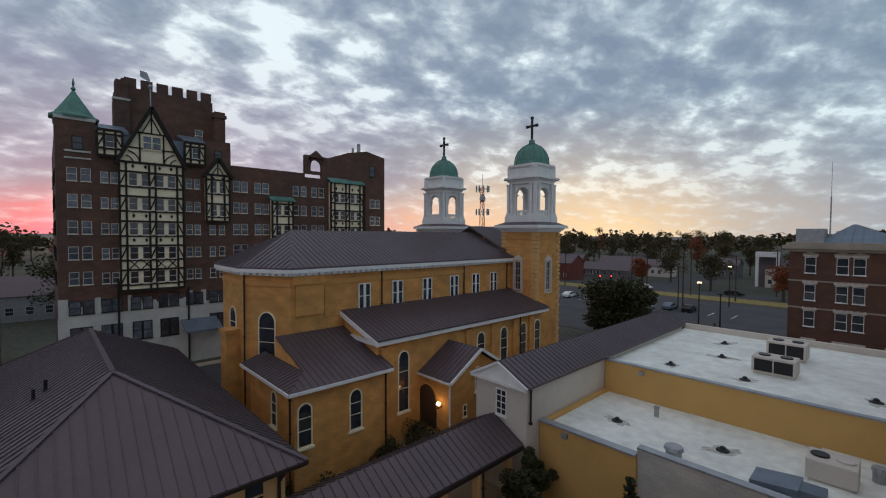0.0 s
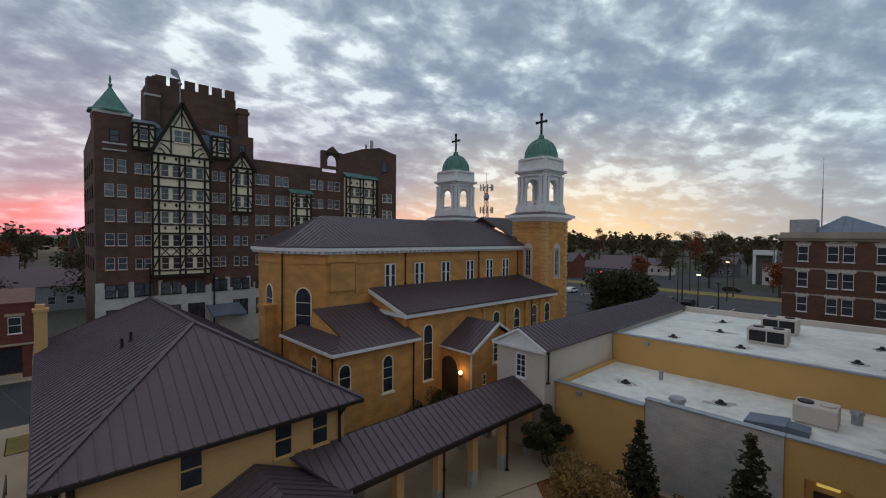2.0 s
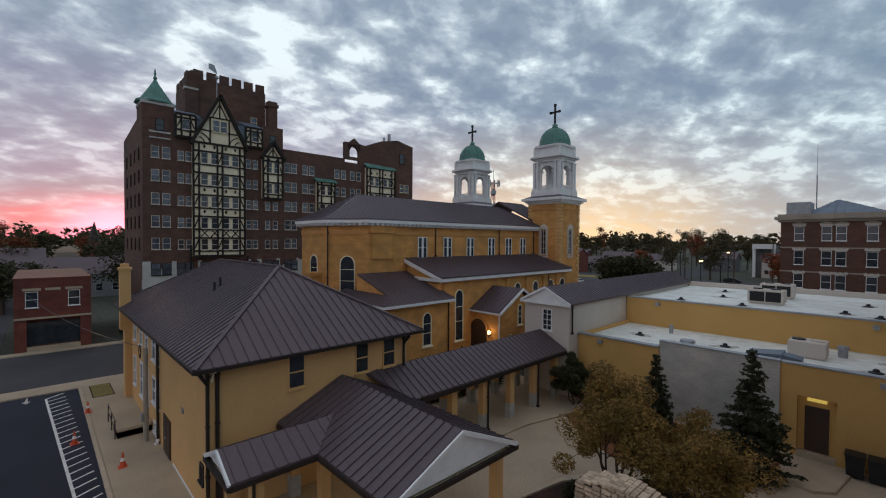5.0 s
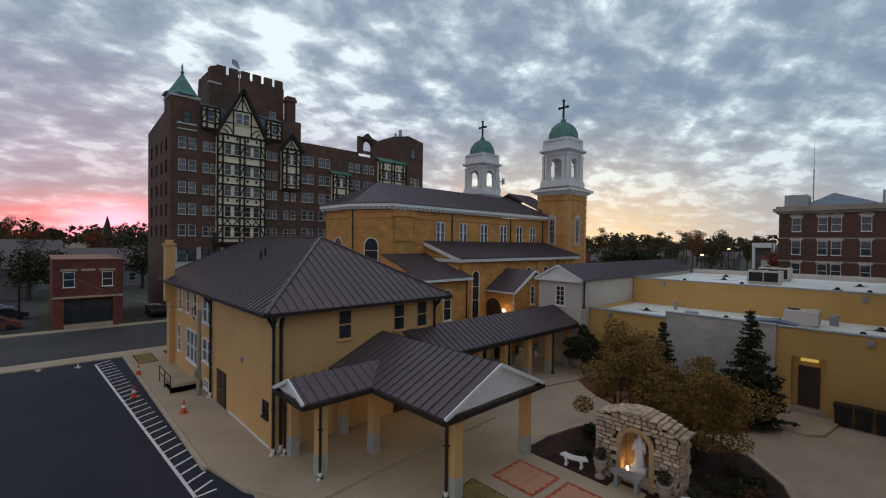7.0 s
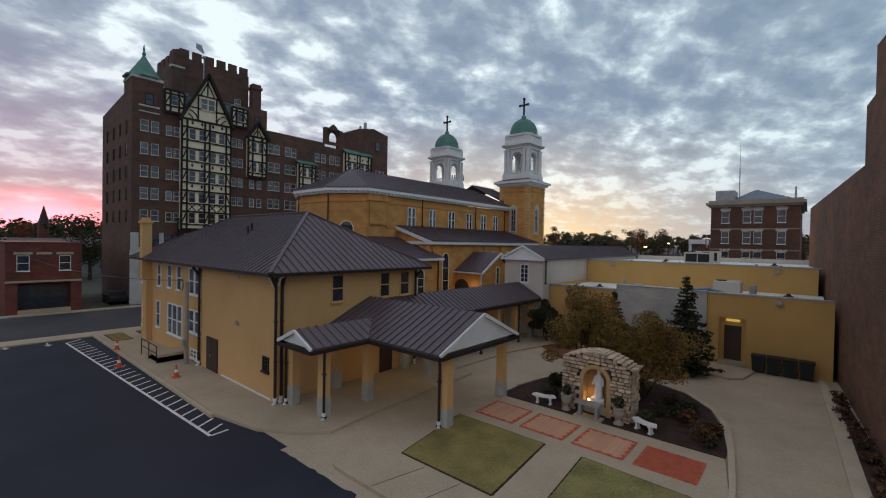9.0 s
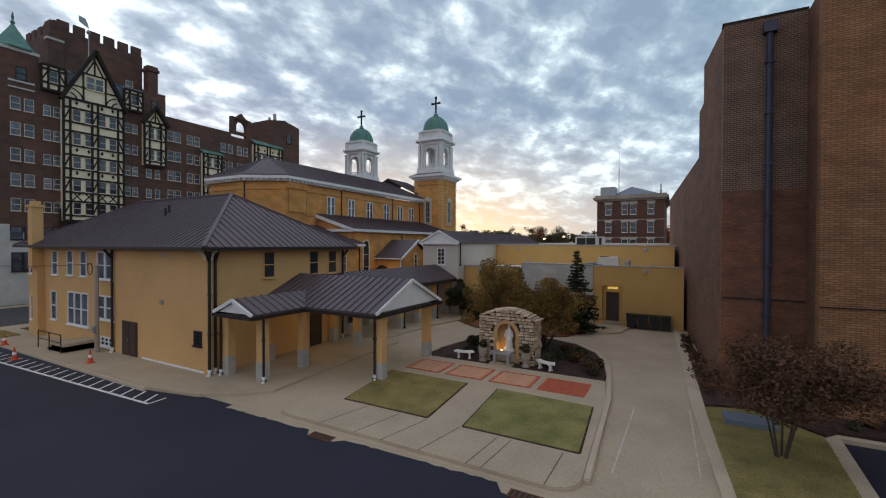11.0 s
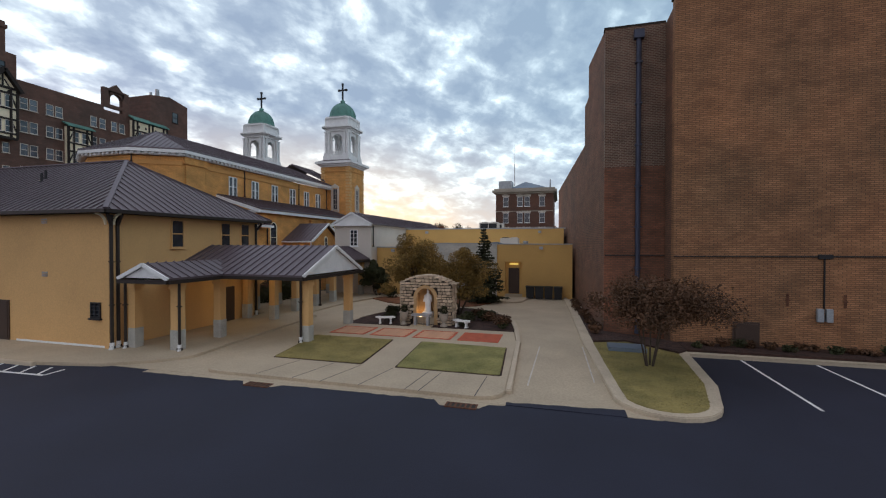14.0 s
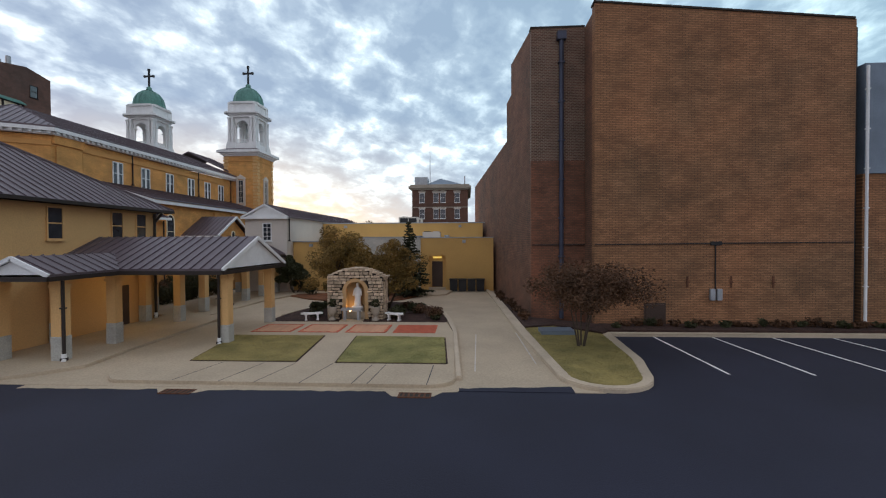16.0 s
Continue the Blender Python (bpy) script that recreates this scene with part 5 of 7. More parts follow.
def tower(cx, cy):
    tw = thing("bell_tower", (cx, cy, 0), "ochre brick bell tower with white belfry and green copper dome", "tower", "bell towers of the church")
    h = 2.25
    b = bmesh.new()
    box(b, cx - h, cy - h, -0.2, cx + h, cy + h, 16.2)
    part("shaft", b, "church", tw)
    qm = bmesh.new()
    box(qm, -0.3, -0.3, 0, 0.3, 0.3, 0.34)
    qa = bpy.data.meshes.get("quoin_a") or finish("quoin_a", qm, "quoin")
    for k in range(36):
        for sx, sy in ((-1, -1), (1, -1), (1, 1), (-1, 1)):
            w = 1.25 if k % 2 else 0.85
            piece("quoin", qa, tw, Matrix.Translation((cx + sx * (h - 0.24), cy + sy * (h - 0.24), 0.4 + k * 0.44)) @ Matrix.Diagonal((w if k % 2 else 0.9, 0.9 if k % 2 else 1.25, 1, 1)))
    for face, dx, dy in (("S", 0, -1), ("E", 1, 0), ("W", -1, 0)):
        window(tw, cx + dx * h, cy + dy * h, 9.9, face, 0.75, 3.1, "grid", "offwhite", "blindglass", label="tall lattice window in a stone surround")
        b = bmesh.new()
        wx, wy = cx + dx * (h + 0.06), cy + dy * (h + 0.06)
        tx, ty = abs(dy), abs(dx)
        box(b, wx - 0.62 * tx - 0.1 * ty, wy - 0.62 * ty - 0.1 * tx, 13.1, wx + 0.62 * tx + 0.1 * ty, wy + 0.62 * ty + 0.1 * tx, 13.25)
        slab(b, [(wx - 0.7 * tx - 0.1 * dx, wy - 0.7 * ty - 0.1 * dy, 13.25), (wx + 0.7 * tx - 0.1 * dx, wy + 0.7 * ty - 0.1 * dy, 13.25), (wx - 0.1 * dx, wy - 0.1 * dy, 13.7)], (0.22 * dx, 0.22 * dy, 0))
        for s in (-1, 1):
            box(b, wx + s * 0.52 * tx - 0.09, wy + s * 0.52 * ty - 0.09, 9.7, wx + s * 0.52 * tx + 0.09, wy + s * 0.52 * ty + 0.09, 13.1)
        box(b, wx - 0.65 * tx - 0.1 * ty, wy - 0.65 * ty - 0.1 * tx, 9.55, wx + 0.65 * tx + 0.1 * ty, wy + 0.65 * ty + 0.1 * tx, 9.7)
        part("window_surround", b, "offwhite", tw)
    b = bmesh.new()
    box(b, cx - h - 0.12, cy - h - 0.12, 15.5, cx + h + 0.12, cy + h + 0.12, 15.7)
    part("string_course", b, "ochre", tw)
    b = bmesh.new()
    for r, z0, z1 in ((2.4, 16.2, 16.4), (2.65, 16.4, 16.62), (2.95, 16.62, 16.95)):
        box(b, cx - r, cy - r, z0, cx + r, cy + r, z1)
    part("main_cornice", b, "white", tw)
    b = bmesh.new()
    q = ((-2.8, -2.8), (2.8, -2.8), (2.8, 2.8), (-2.8, 2.8))
    lo = [b.verts.new((cx + x, cy + y, 16.954)) for x, y in q]
    hi = [b.verts.new((cx + x * 0.74, cy + y * 0.74, 17.3)) for x, y in q]
    b.faces.new(hi)
    for i in range(4):
        b.faces.new((lo[i], lo[(i + 1) % 4], hi[(i + 1) % 4], hi[i]))
    part("skirt_roof", b, "roof", tw)
    B = 1.92
    c = 0.55

    def cham(r, k):
        return [(cx - r + k, cy - r), (cx + r - k, cy - r), (cx + r, cy - r + k), (cx + r, cy + r - k), (cx + r - k, cy + r), (cx - r + k, cy + r), (cx - r, cy + r - k), (cx - r, cy - r + k)]

    b = bmesh.new()
    prism(b, cham(B + 0.02, 0.5), 17.2, 18.0)
    part("belfry_floor", b, "white", tw)
    for sx, sy in ((-1, -1), (1, -1), (1, 1), (-1, 1)):
        b = bmesh.new()
        x, y = cx + sx * (B - 0.45), cy + sy * (B - 0.45)
        box(b, x - 0.62, y - 0.62, 17.2, x + 0.62, y + 0.62, 17.9)
        box(b, x - 0.55, y - 0.55, 17.9, x + 0.55, y + 0.55, 18.15)
        part("pedestal", b, "white", tw)
    for sx, sy in ((-1, -1), (1, -1), (1, 1), (-1, 1)):
        b = bmesh.new()
        x, y = cx + sx * (B - 0.5), cy + sy * (B - 0.5)
        box(b, x - 0.3, y - 0.3, 18.0, x + 0.3, y + 0.3, 21.55)
        pr = part("pier", b, "white", tw)
        for px_, py_ in ((0.4, -0.12), (-0.12, 0.4), (0.36, 0.36)):
            b = bmesh.new()
            X, Y = x + sx * px_, y + sy * py_
            box(b, X - 0.15, Y - 0.15, 18.15, X + 0.15, Y + 0.15, 21.3)
            box(b, X - 0.2, Y - 0.2, 21.3, X + 0.2, Y + 0.2, 21.5)
            box(b, X - 0.2, Y - 0.2, 18.15, X + 0.2, Y + 0.2, 18.3)
            pl = part("pilaster", b, "white", pr)
            pl.matrix_parent_inverse = Matrix()
    # arches
    for dx, dy in ((0, -1), (1, 0), (0, 1), (-1, 0)):
        b = bmesh.new()
        tx, ty = abs(dy), abs(dx)
        X, Y = cx + dx * (B - 0.35), cy + dy * (B - 0.35)
        r = 0.86
        for k in range(10):
            a0, a1 = math.pi * k / 10, math.pi * (k + 1) / 10
            pts = [(r * math.cos(a0), 20.25 + r * math.sin(a0)), (r * math.cos(a1), 20.25 + r * math.sin(a1)), (1.1 * math.cos(a1), 21.56), (1.1 * math.cos(a0), 21.56)]
            slab(b, [(X + t * tx - dx * 0.15, Y + t * ty - dy * 0.15, z) for t, z in pts], (dx * 0.3, dy * 0.3, 0))
        for s in (-1, 1):
            box(b, X + s * 0.97 * tx - 0.12, Y + s * 0.97 * ty - 0.12, 18.0, X + s * 0.97 * tx + 0.12, Y + s * 0.97 * ty + 0.12, 20.25)
            box(b, X + s * 0.86 * tx - 0.18, Y + s * 0.86 * ty - 0.18, 20.2, X + s * 0.86 * tx + 0.18, Y + s * 0.86 * ty + 0.18, 20.34)
        part("arch", b, "white", tw)
        b = bmesh.new()
        beam(b, (X - 0.8 * tx, Y - 0.8 * ty, 18.55), (X + 0.8 * tx, Y + 0.8 * ty, 18.55), 0.1, 0.12)
        for k in range(7):
            t = -0.7 + k * 0.233
            box(b, X + t * tx - 0.04, Y + t * ty - 0.04, 18.0, X + t * tx + 0.04, Y + t * ty + 0.04, 18.5)
        part("balustrade", b, "white", tw)
    b = bmesh.new()
    for r, z0, z1 in ((1.95, 21.5, 21.8), (2.1, 21.8, 21.98), (2.38, 21.98, 22.2)):
        prism(b, cham(r, 0.42), z0, z1)
    part("belfry_cornice", b, "white", tw)
    b = bmesh.new()
    prism(b, cham(1.85, 0.5), 22.2, 23.35)
    prism(b, cham(2.05, 0.52), 23.35, 23.6)
    for sx, sy in ((-1, -1), (1, -1), (1, 1), (-1, 1)):
        box(b, cx + sx * 1.5 - 0.4, cy + sy * 1.5 - 0.4, 22.2, cx + sx * 1.5 + 0.4, cy + sy * 1.5 + 0.4, 23.5)
    part("attic", b, "white", tw)
    b = bmesh.new()
    prof = [(2.0, 23.604), (2.0, 23.75)] + [(1.93 * math.cos(radians(a)), 23.78 + 2.25 * math.sin(radians(a))) for a in range(0, 86, 6)]
    lathe(b, cx, cy, prof, 28)
    dome = part("dome", b, "copper", tw, "green copper dome", smooth=True)
    for k in range(16):
        b = bmesh.new()
        a = 2 * math.pi * k / 16
        pts = [(1.95 * math.cos(radians(t)), 23.8 + 2.25 * math.sin(radians(t))) for t in range(0, 86, 12)]
        for (r0, z0), (r1, z1) in zip(pts, pts[1:]):
            tube(b, (cx + r0 * math.cos(a), cy + r0 * math.sin(a), z0), (cx + r1 * math.cos(a), cy + r1 * math.sin(a), z1), 0.03, n=5)
        rib = part("rib", b, "copper", dome)
        rib.matrix_parent_inverse = Matrix()
    b = bmesh.new()
    lathe(b, cx, cy, [(0.32, 25.95), (0.42, 26.1), (0.3, 26.25), (0.36, 26.4), (0.1, 26.6), (0.08, 26.7)], 14)
    part("finial", b, "copper", tw, smooth=True)
    b = bmesh.new()
    box(b, cx - 0.1, cy - 0.1, 26.6, cx + 0.1, cy + 0.1, 28.95)
    box(b, cx - 0.62, cy - 0.09, 27.95, cx + 0.62, cy + 0.09, 28.17)
    for X, Z in ((-0.62, 28.06), (0.62, 28.06), (0, 28.95)):
        box(b, cx + X - 0.14, cy - 0.12, Z - 0.14, cx + X + 0.14, cy + 0.12, Z + 0.14)
    part("cross", b, "black", tw, "dark metal cross")
    return tw


tower(-28.85, 40.1)
tower(-43.2, 40.1)


# ---- half-timbered hotel ----
hot = thing("old_hotel", (-67, 22, 0), "tall dark brown brick hotel with half-timbered gables", "hotel")
HX = -60.3
for nm, q in (("wall", (-75.0, 1.0, -0.2, HX, 18.1, 24.3)), ("wing_wall", (-73.0, 18.1, -0.2, HX, 42.2, 23.9)), ("parapet", (-73.0, 18.1, 23.9, HX, 28.2, 24.75)), ("parapet", (-73.0, 28.2, 23.9, HX, 35.0, 24.2)), ("turret_wall", (HX - 3.6, 1.0, 24.3, HX, 4.3, 28.1)), ("dormer_wall", (HX - 5.5, 15.0, 24.3, HX, 18.0, 27.6))):
    b = bmesh.new()
    box(b, *q)
    part(nm, b, "hotelbrick", hot)
b = bmesh.new()
slab(b, [(-75.0, 1.0, 24.3), (HX - 3.6, 1.0, 24.3), (HX - 3.6, 1.0, 26.4), (-75.0, 1.0, 25.4)], (0, 0.5, 0))
part("parapet", b, "hotelbrick", hot)
b = bmesh.new()
box(b, -66.5, 35.2, 23.9, HX + 0.25, 42.2, 28.6)
box(b, -66.2, 38.4, -0.2, HX + 0.25, 42.2, 23.9)
slab(b, [(HX + 0.25, 35.2, 28.6), (HX + 0.25, 42.2, 28.6), (HX + 0.25, 38.7, 29.3)], (-6.5, 0, 0))
part("stair_tower", b, "hotelbrick", hot)
b = bmesh.new()
box(b, HX - 0.6, 28.2, 24.754, HX, 29.1, 27.0)
box(b, HX - 0.6, 30.9, 24.2, HX, 31.9, 27.0)
for k in range(8):
    a0, a1 = math.pi * k / 8, math.pi * (k + 1) / 8
    slab(b, [(HX, 30.0 - 0.9 * math.cos(a0), 26.0 + 0.9 * math.sin(a0)), (HX, 30.0 - 0.9 * math.cos(a1), 26.0 + 0.9 * math.sin(a1)), (HX, 30.0 - 1.2 * math.cos(a1), 27.2), (HX, 30.0 - 1.2 * math.cos(a0), 27.2)], (-0.6, 0, 0))
slab(b, [(HX, 28.2, 27.0), (HX, 31.9, 27.0), (HX, 31.9, 27.4), (HX, 31.0, 27.5), (HX, 30.05, 28.3), (HX, 29.1, 27.5), (HX, 28.2, 27.5)], (-0.6, 0, 0))
box(b, HX - 0.6, 29.1, 24.754, HX, 30.9, 25.2)
part("bell_gable", b, "hotelbrick", hot, "brick bell gable with an open arch")
# crenellated tower
b = bmesh.new()
TX0, TX1, TY0, TY1 = -73.5, -64.3, 7.2, 17.0
box(b, TX0, TY0, 24.3, TX1, TY1, 33.4)
part("tower_wall", b, "hotelbrick", hot)
mm = bmesh.new()
box(mm, -0.35, -0.6, 0, 0.0, 0.6, 1.15)
mmesh = finish("merlon", mm, "hotelbrick")
for k in range(6):
    piece("merlon", mmesh, hot, pose(TX1, TY0 + 0.8 + k * 1.65, 33.4))
for k in range(5):
    piece("merlon", mmesh, hot, pose(TX0 + 0.9 + k * 1.75, TY0, 33.4, 0, 0, -90))
b = bmesh.new()
box(b, TX1 - 1.2, TY0 - 0.9, 24.3, TX1 + 0.5, TY0 + 0.6, 31.6)
box(b, TX1 - 1.1, TY0 - 0.7, 31.6, TX1 + 0.4, TY0 + 0.5, 34.0)
part("corner_stair", b, "hotelbrick", hot)
b = bmesh.new()
box(b, -63.2, 16.6, 27.6, -62.0, 17.9, 31.0)
box(b, -63.35, 16.45, 31.0, -61.85, 18.05, 31.4)
box(b, -63.2, 16.6, 31.4, -62.0, 17.9, 31.8)
part("chimney", b, "hotelbrick", hot)
for q in (((-63.0, 39.0, 29.0), (-63.0, 39.0, 31.0), 0.35, 0.3), ((-63.2, 38.0, 29.0), (-63.2, 38.0, 30.2), 0.25, 0.2)):
    b = bmesh.new()
    tube(b, *q)
    part("flue_pipe", b, "galv", hot)
b = bmesh.new()
box(b, TX1 - 0.3, TY0 - 1.0, 31.6, TX1 + 0.55, TY0 + 0.7, 31.85)
for y0, y1 in ((1.0, 4.3),):
    box(b, HX - 3.7, y0 - 0.08, 27.75, HX + 0.1, y1 + 0.05, 28.098)
box(b, HX + 0.0, 1.7, 24.4, HX + 0.1, 3.9, 24.6)
box(b, HX + 0.0, 1.7, 23.7, HX + 0.1, 3.9, 23.85)
part("stone_band", b, "hotelstone", hot)
# turret roof
b = bmesh.new()
lathe(b, HX - 1.75, 2.65, [(2.25, 28.104), (2.25, 28.3), (1.8, 28.55), (1.1, 29.6), (0.35, 30.8), (0.14, 31.2), (0.24, 31.4), (0.08, 31.7), (0.14, 32.0), (0.03, 32.6)], 8, math.pi / 8)
part("turret_roof", b, "copper", hot, "green copper turret roof with finial")
# dormer roofs
b = bmesh.new()
for y0, y1 in ((4.3, 7.2), (12.6, 15.0)):
    slab(b, [(HX + 0.2, y0, 27.2), (HX + 0.2, y1, 27.2), (HX - 3.4, y1, 28.4), (HX - 3.4, y0, 28.4)], (0, 0, -0.3))
box(b, HX - 3.5, 4.3, 24.3, HX - 0.1, 15.0, 27.0)
part("mansard_roof", b, "bluegrey", hot, "slate-blue metal roofing")
flag = bmesh.new()
tube(flag, (HX - 1.5, 9.6, 27), (HX - 1.5, 9.6, 33.3), 0.09, 0.06)
lathe(flag, HX - 1.5, 9.6, [(0.1, 33.0), (0.28, 33.2), (0.1, 33.5)], 8)
slab(flag, [(HX - 1.5, 9.6, 33.7), (HX - 1.5, 8.6, 34.2), (HX - 1.5, 8.6, 34.9), (HX - 1.5, 9.3, 34.8), (HX - 1.5, 9.6, 34.0)], (0.05, 0, 0))
part("flagpole", flag, "galv", hot)
# pale stone base with toothed quoins
rq = random.Random(3)
b = bmesh.new()
box(b, HX - 0.2, 0.9, -0.2, HX + 0.1, 38.0, 6.6)
y = 0.95
while y < 37.5:
    w = rq.uniform(0.35, 0.6)
    box(b, HX - 0.1, y, 6.6, HX + 0.095, y + w, 6.6 + rq.choice((0.5, 1.0, 1.4, 1.7, 1.9)) * (0.75 if int(y / 1.6) % 2 else 1.15))
    y += w
part("stone_base", b, "hotelstone", hot, "pale cut stone base with a toothed upper edge")
ROWS_ = [21.35, 18.55, 15.72, 12.98, 10.25]
COLS = [(2.28, 1), (3.42, 1), (4.98, 0), (5.85, 0), (13.15, 0), (14.05, 0), (15.75, 0), (16.85, 0), (18.65, 1), (19.65, 1), (21.4, 1), (22.45, 1), (26.75, 1), (27.95, 1), (29.6, 1), (30.75, 1)]
for y0, big in COLS:
    for i, z in enumerate(ROWS_):
        if 15 < y0 < 17.5 and i < 2:
            continue
        window(hot, HX, y0, z, "E", 0.84 if big else 0.68, 1.4 if big else 1.2, "blind", "offwhite", "blindglass")
for y0 in (39.7, 40.75):
    for z in ROWS_[:4]:
        window(hot, HX + 0.25, y0, z - 1.2, "E", 0.9, 1.4, "blind", "cream", "blindglass")
for y0, _ in COLS[:4] + [(7.6, 1), (8.75, 1), (10.3, 1), (11.4, 1)] + COLS[4:]:
    window(hot, HX + 0.1, y0, 7.1, "E", 0.98, 1.45, "blind", "black", "blindglass")
for y0 in (2.8, 5.4, 8.2, 10.9, 16.2, 19.2, 22.0):
    window(hot, HX + 0.1, y0, 3.6, "E", 1.9, 2.1, "twin", "black", "blindglass")
for z in ROWS_:
    for x0, w in ((-62.5, 0.6), (-65.5, 0.45), (-68.6, 0.6), (-72.0, 0.6)):
        window(hot, x0, 1.0, z - 0.1, "S", w, 1.5, "slim", "timber", "glass")
window(hot, HX, 2.8, 24.7, "E", 0.9, 1.4, "slim", "timber", "glass")
window(hot, TX1, 15.3, 28.0, "E", 0.9, 1.5, "blind", "cream", "blindglass")
window(hot, HX, 16.5, 25.2, "E", 0.8, 1.2, "slim", "timber", "glass")
window(hot, HX + 0.25, 39.7, 25.3, "E", 1.1, 1.7, "slim", "timber", "glass")


def timbered(name, x, y0, y1, z0, z1, cols, rows, diamonds=True, gable=None):
    """A projecting bay: cream render with dark posts, rails, braces and windows."""
    b = bmesh.new()
    box(b, HX, y0, z0, x, y1, z1)
    if gable:
        slab(b, [(x, y0, z1), (x, y1, z1), (x, (y0 + y1) / 2, gable)], (HX - x - 0.02, 0, 0))
    bay = part(name, b, "cream", hot, "half-timbered bay of cream render and dark beams")
    b = bmesh.new()
    X = x + 0.03
    edge = [y0, y1]
    for yy in edge + [y0 + 0.62, y1 - 0.62] + ([(y0 + y1) / 2 - 0.3, (y0 + y1) / 2 + 0.3] if len(cols) > 3 else []):
        beam(b, (X, yy, z0), (X, yy, z1), 0.24, 0.2)
    for z, h in rows:
        for zz in (z - 0.08, z + h + 0.08):
            beam(b, (X, y0, zz), (X, y1, zz), 0.2, 0.22)
        sgn = 1
        for a, c in ((y0, y0 + 0.62), (y1 - 0.62, y1)):
            beam(b, (X, a if sgn > 0 else c, z), (X, c if sgn > 0 else a, z + h), 0.11, 0.13)
            sgn = -sgn
        if len(cols) > 3:
            beam(b, (X, (y0 + y1) / 2 - 0.3, z), (X, (y0 + y1) / 2 + 0.3, z + h), 0.11, 0.13)
    beam(b, (X, y0, z0), (X, y1, z0), 0.22, 0.3)
    beam(b, (X, y0, z1), (X, y1, z1), 0.2, 0.26)
    if gable:
        m = (y0 + y1) / 2
        for s in (-1, 1):
            beam(b, (X + 0.22, m + s * ((y1 - y0) / 2 + 0.35), z1 - 0.35), (X + 0.22, m, gable + 0.28), 0.55, 0.36)
        if y1 - y0 > 4:
            hh = gable - z1
            beam(b, (X, y0 + 0.9, z1 + hh * 0.27), (X, y1 - 0.9, z1 + hh * 0.27), 0.15)
            beam(b, (X, m - 1.4, z1 + hh * 0.56), (X, m + 1.4, z1 + hh * 0.56), 0.16)
            for yy in (m - 1.15, m + 1.15):
                beam(b, (X, yy, z1), (X, yy, z1 + hh * 0.56), 0.16)
            beam(b, (X, m, z1 + hh * 0.56), (X, m, gable - 0.3), 0.14)
            for s in (-1, 1):
                beam(b, (X, m + s * 0.9, z1 + hh * 0.56), (X, m, z1 + hh * 0.86), 0.12)
                for r in (0.75, 1.35):
                    cy_, cz_ = m + s * 2.6, z1 + 0.02
                    pr = None
                    for k in range(7):
                        a = math.pi / 2 * k / 6
                        p = (X, cy_ - s * r * math.cos(a) * 1.05, cz_ + r * math.sin(a) * 0.95)
                        if pr and abs(p[1] - m) < 2.9 - (p[2] - z1) * 0.5:
                            beam(b, pr, p, 0.12)
                        pr = p
        else:
            beam(b, (X, m, z1), (X, m, gable), 0.13)
            for s in (-1, 1):
                beam(b, (X, m + s * 0.7, z1), (X, m + s * 0.15, z1 + 0.9), 0.11)
    part("timber_frame", b, "timber", hot, "dark stained timber beams")
    if diamonds:
        b = bmesh.new()
        for i, (z, h) in enumerate(rows):
            zz = z + h + 0.72
            if zz > z1 - 0.1:
                zz = z1 - 0.45
            for yy in cols:
                if i == len(rows) - 1 and len(rows) > 4:
                    for s in (-1, 1):
                        beam(b, (X, yy - 0.45, zz - 0.5 * s), (X, yy + 0.45, zz + 0.5 * s), 0.11)
                elif i % 2 == 0 or i == 3:
                    slab(b, [(X + 0.05, yy, zz - 0.26), (X + 0.05, yy + 0.16, zz), (X + 0.05, yy, zz + 0.26), (X + 0.05, yy - 0.16, zz)], (-0.06, 0, 0))
                elif i == 2:
                    box(b, X - 0.02, yy - 0.16, zz - 0.13, X + 0.05, yy + 0.16, zz + 0.13)
        part("panel_ornament", b, "timber", hot)
    for z, h in rows:
        for yy in cols:
            window(hot, x + 0.02, yy, z + 0.05, "E", 0.78, h - 0.1, "blind", "offwhite", "glass")


timbered("gable_bay", -59.5, 6.2, 12.35, 9.35, 23.8, (7.45, 8.62, 10.0, 11.15), [(z, 1.5) for z in (21.15, 18.4, 15.6, 12.85, 10.1)], gable=29.9)
window(hot, -59.45, 8.85, 25.4, "E", 0.85, 1.5, "blind", "cream", "blindglass")
window(hot, -59.45, 9.75, 25.4, "E", 0.85, 1.5, "blind", "cream", "blindglass")
timbered("small_gable_bay", -59.6, 14.9, 17.6, 17.35, 23.2, (15.7, 16.8), [(20.9, 1.6), (18.0, 1.5)], gable=25.0)
timbered("oriel_bay", -59.6, 23.1, 26.0, 9.5, 20.5, (23.95, 25.1), [(18.4, 1.5), (15.6, 1.5), (12.85, 1.5), (10.1, 1.5)], False)
timbered("corner_bay", -59.6, 32.0, 37.7, 9.5, 23.7, (32.9, 34.0, 35.7, 36.8), [(20.7, 1.4), (18.0, 1.4), (15.4, 1.4), (12.6, 1.4)])
timbered("dormer", -60.0, 4.4, 6.6, 24.3, 27.1, (5.5,), [(25.2, 1.35)], False)
timbered("dormer", -60.0, 12.7, 14.9, 24.3, 26.9, (13.9,), [(25.0, 1.35)], False)
for y0, y1, z0, z1 in ((22.8, 26.3, 20.55, 21.1), (31.8, 37.9, 23.8, 24.5)):
    b = bmesh.new()
    slab(b, [(-59.2, y0, z0), (-59.2, y1, z0), (HX, y1, z1), (HX, y0, z1)], (0, 0, -0.16))
    part("copper_eave", b, "copper", hot, "green copper eave")
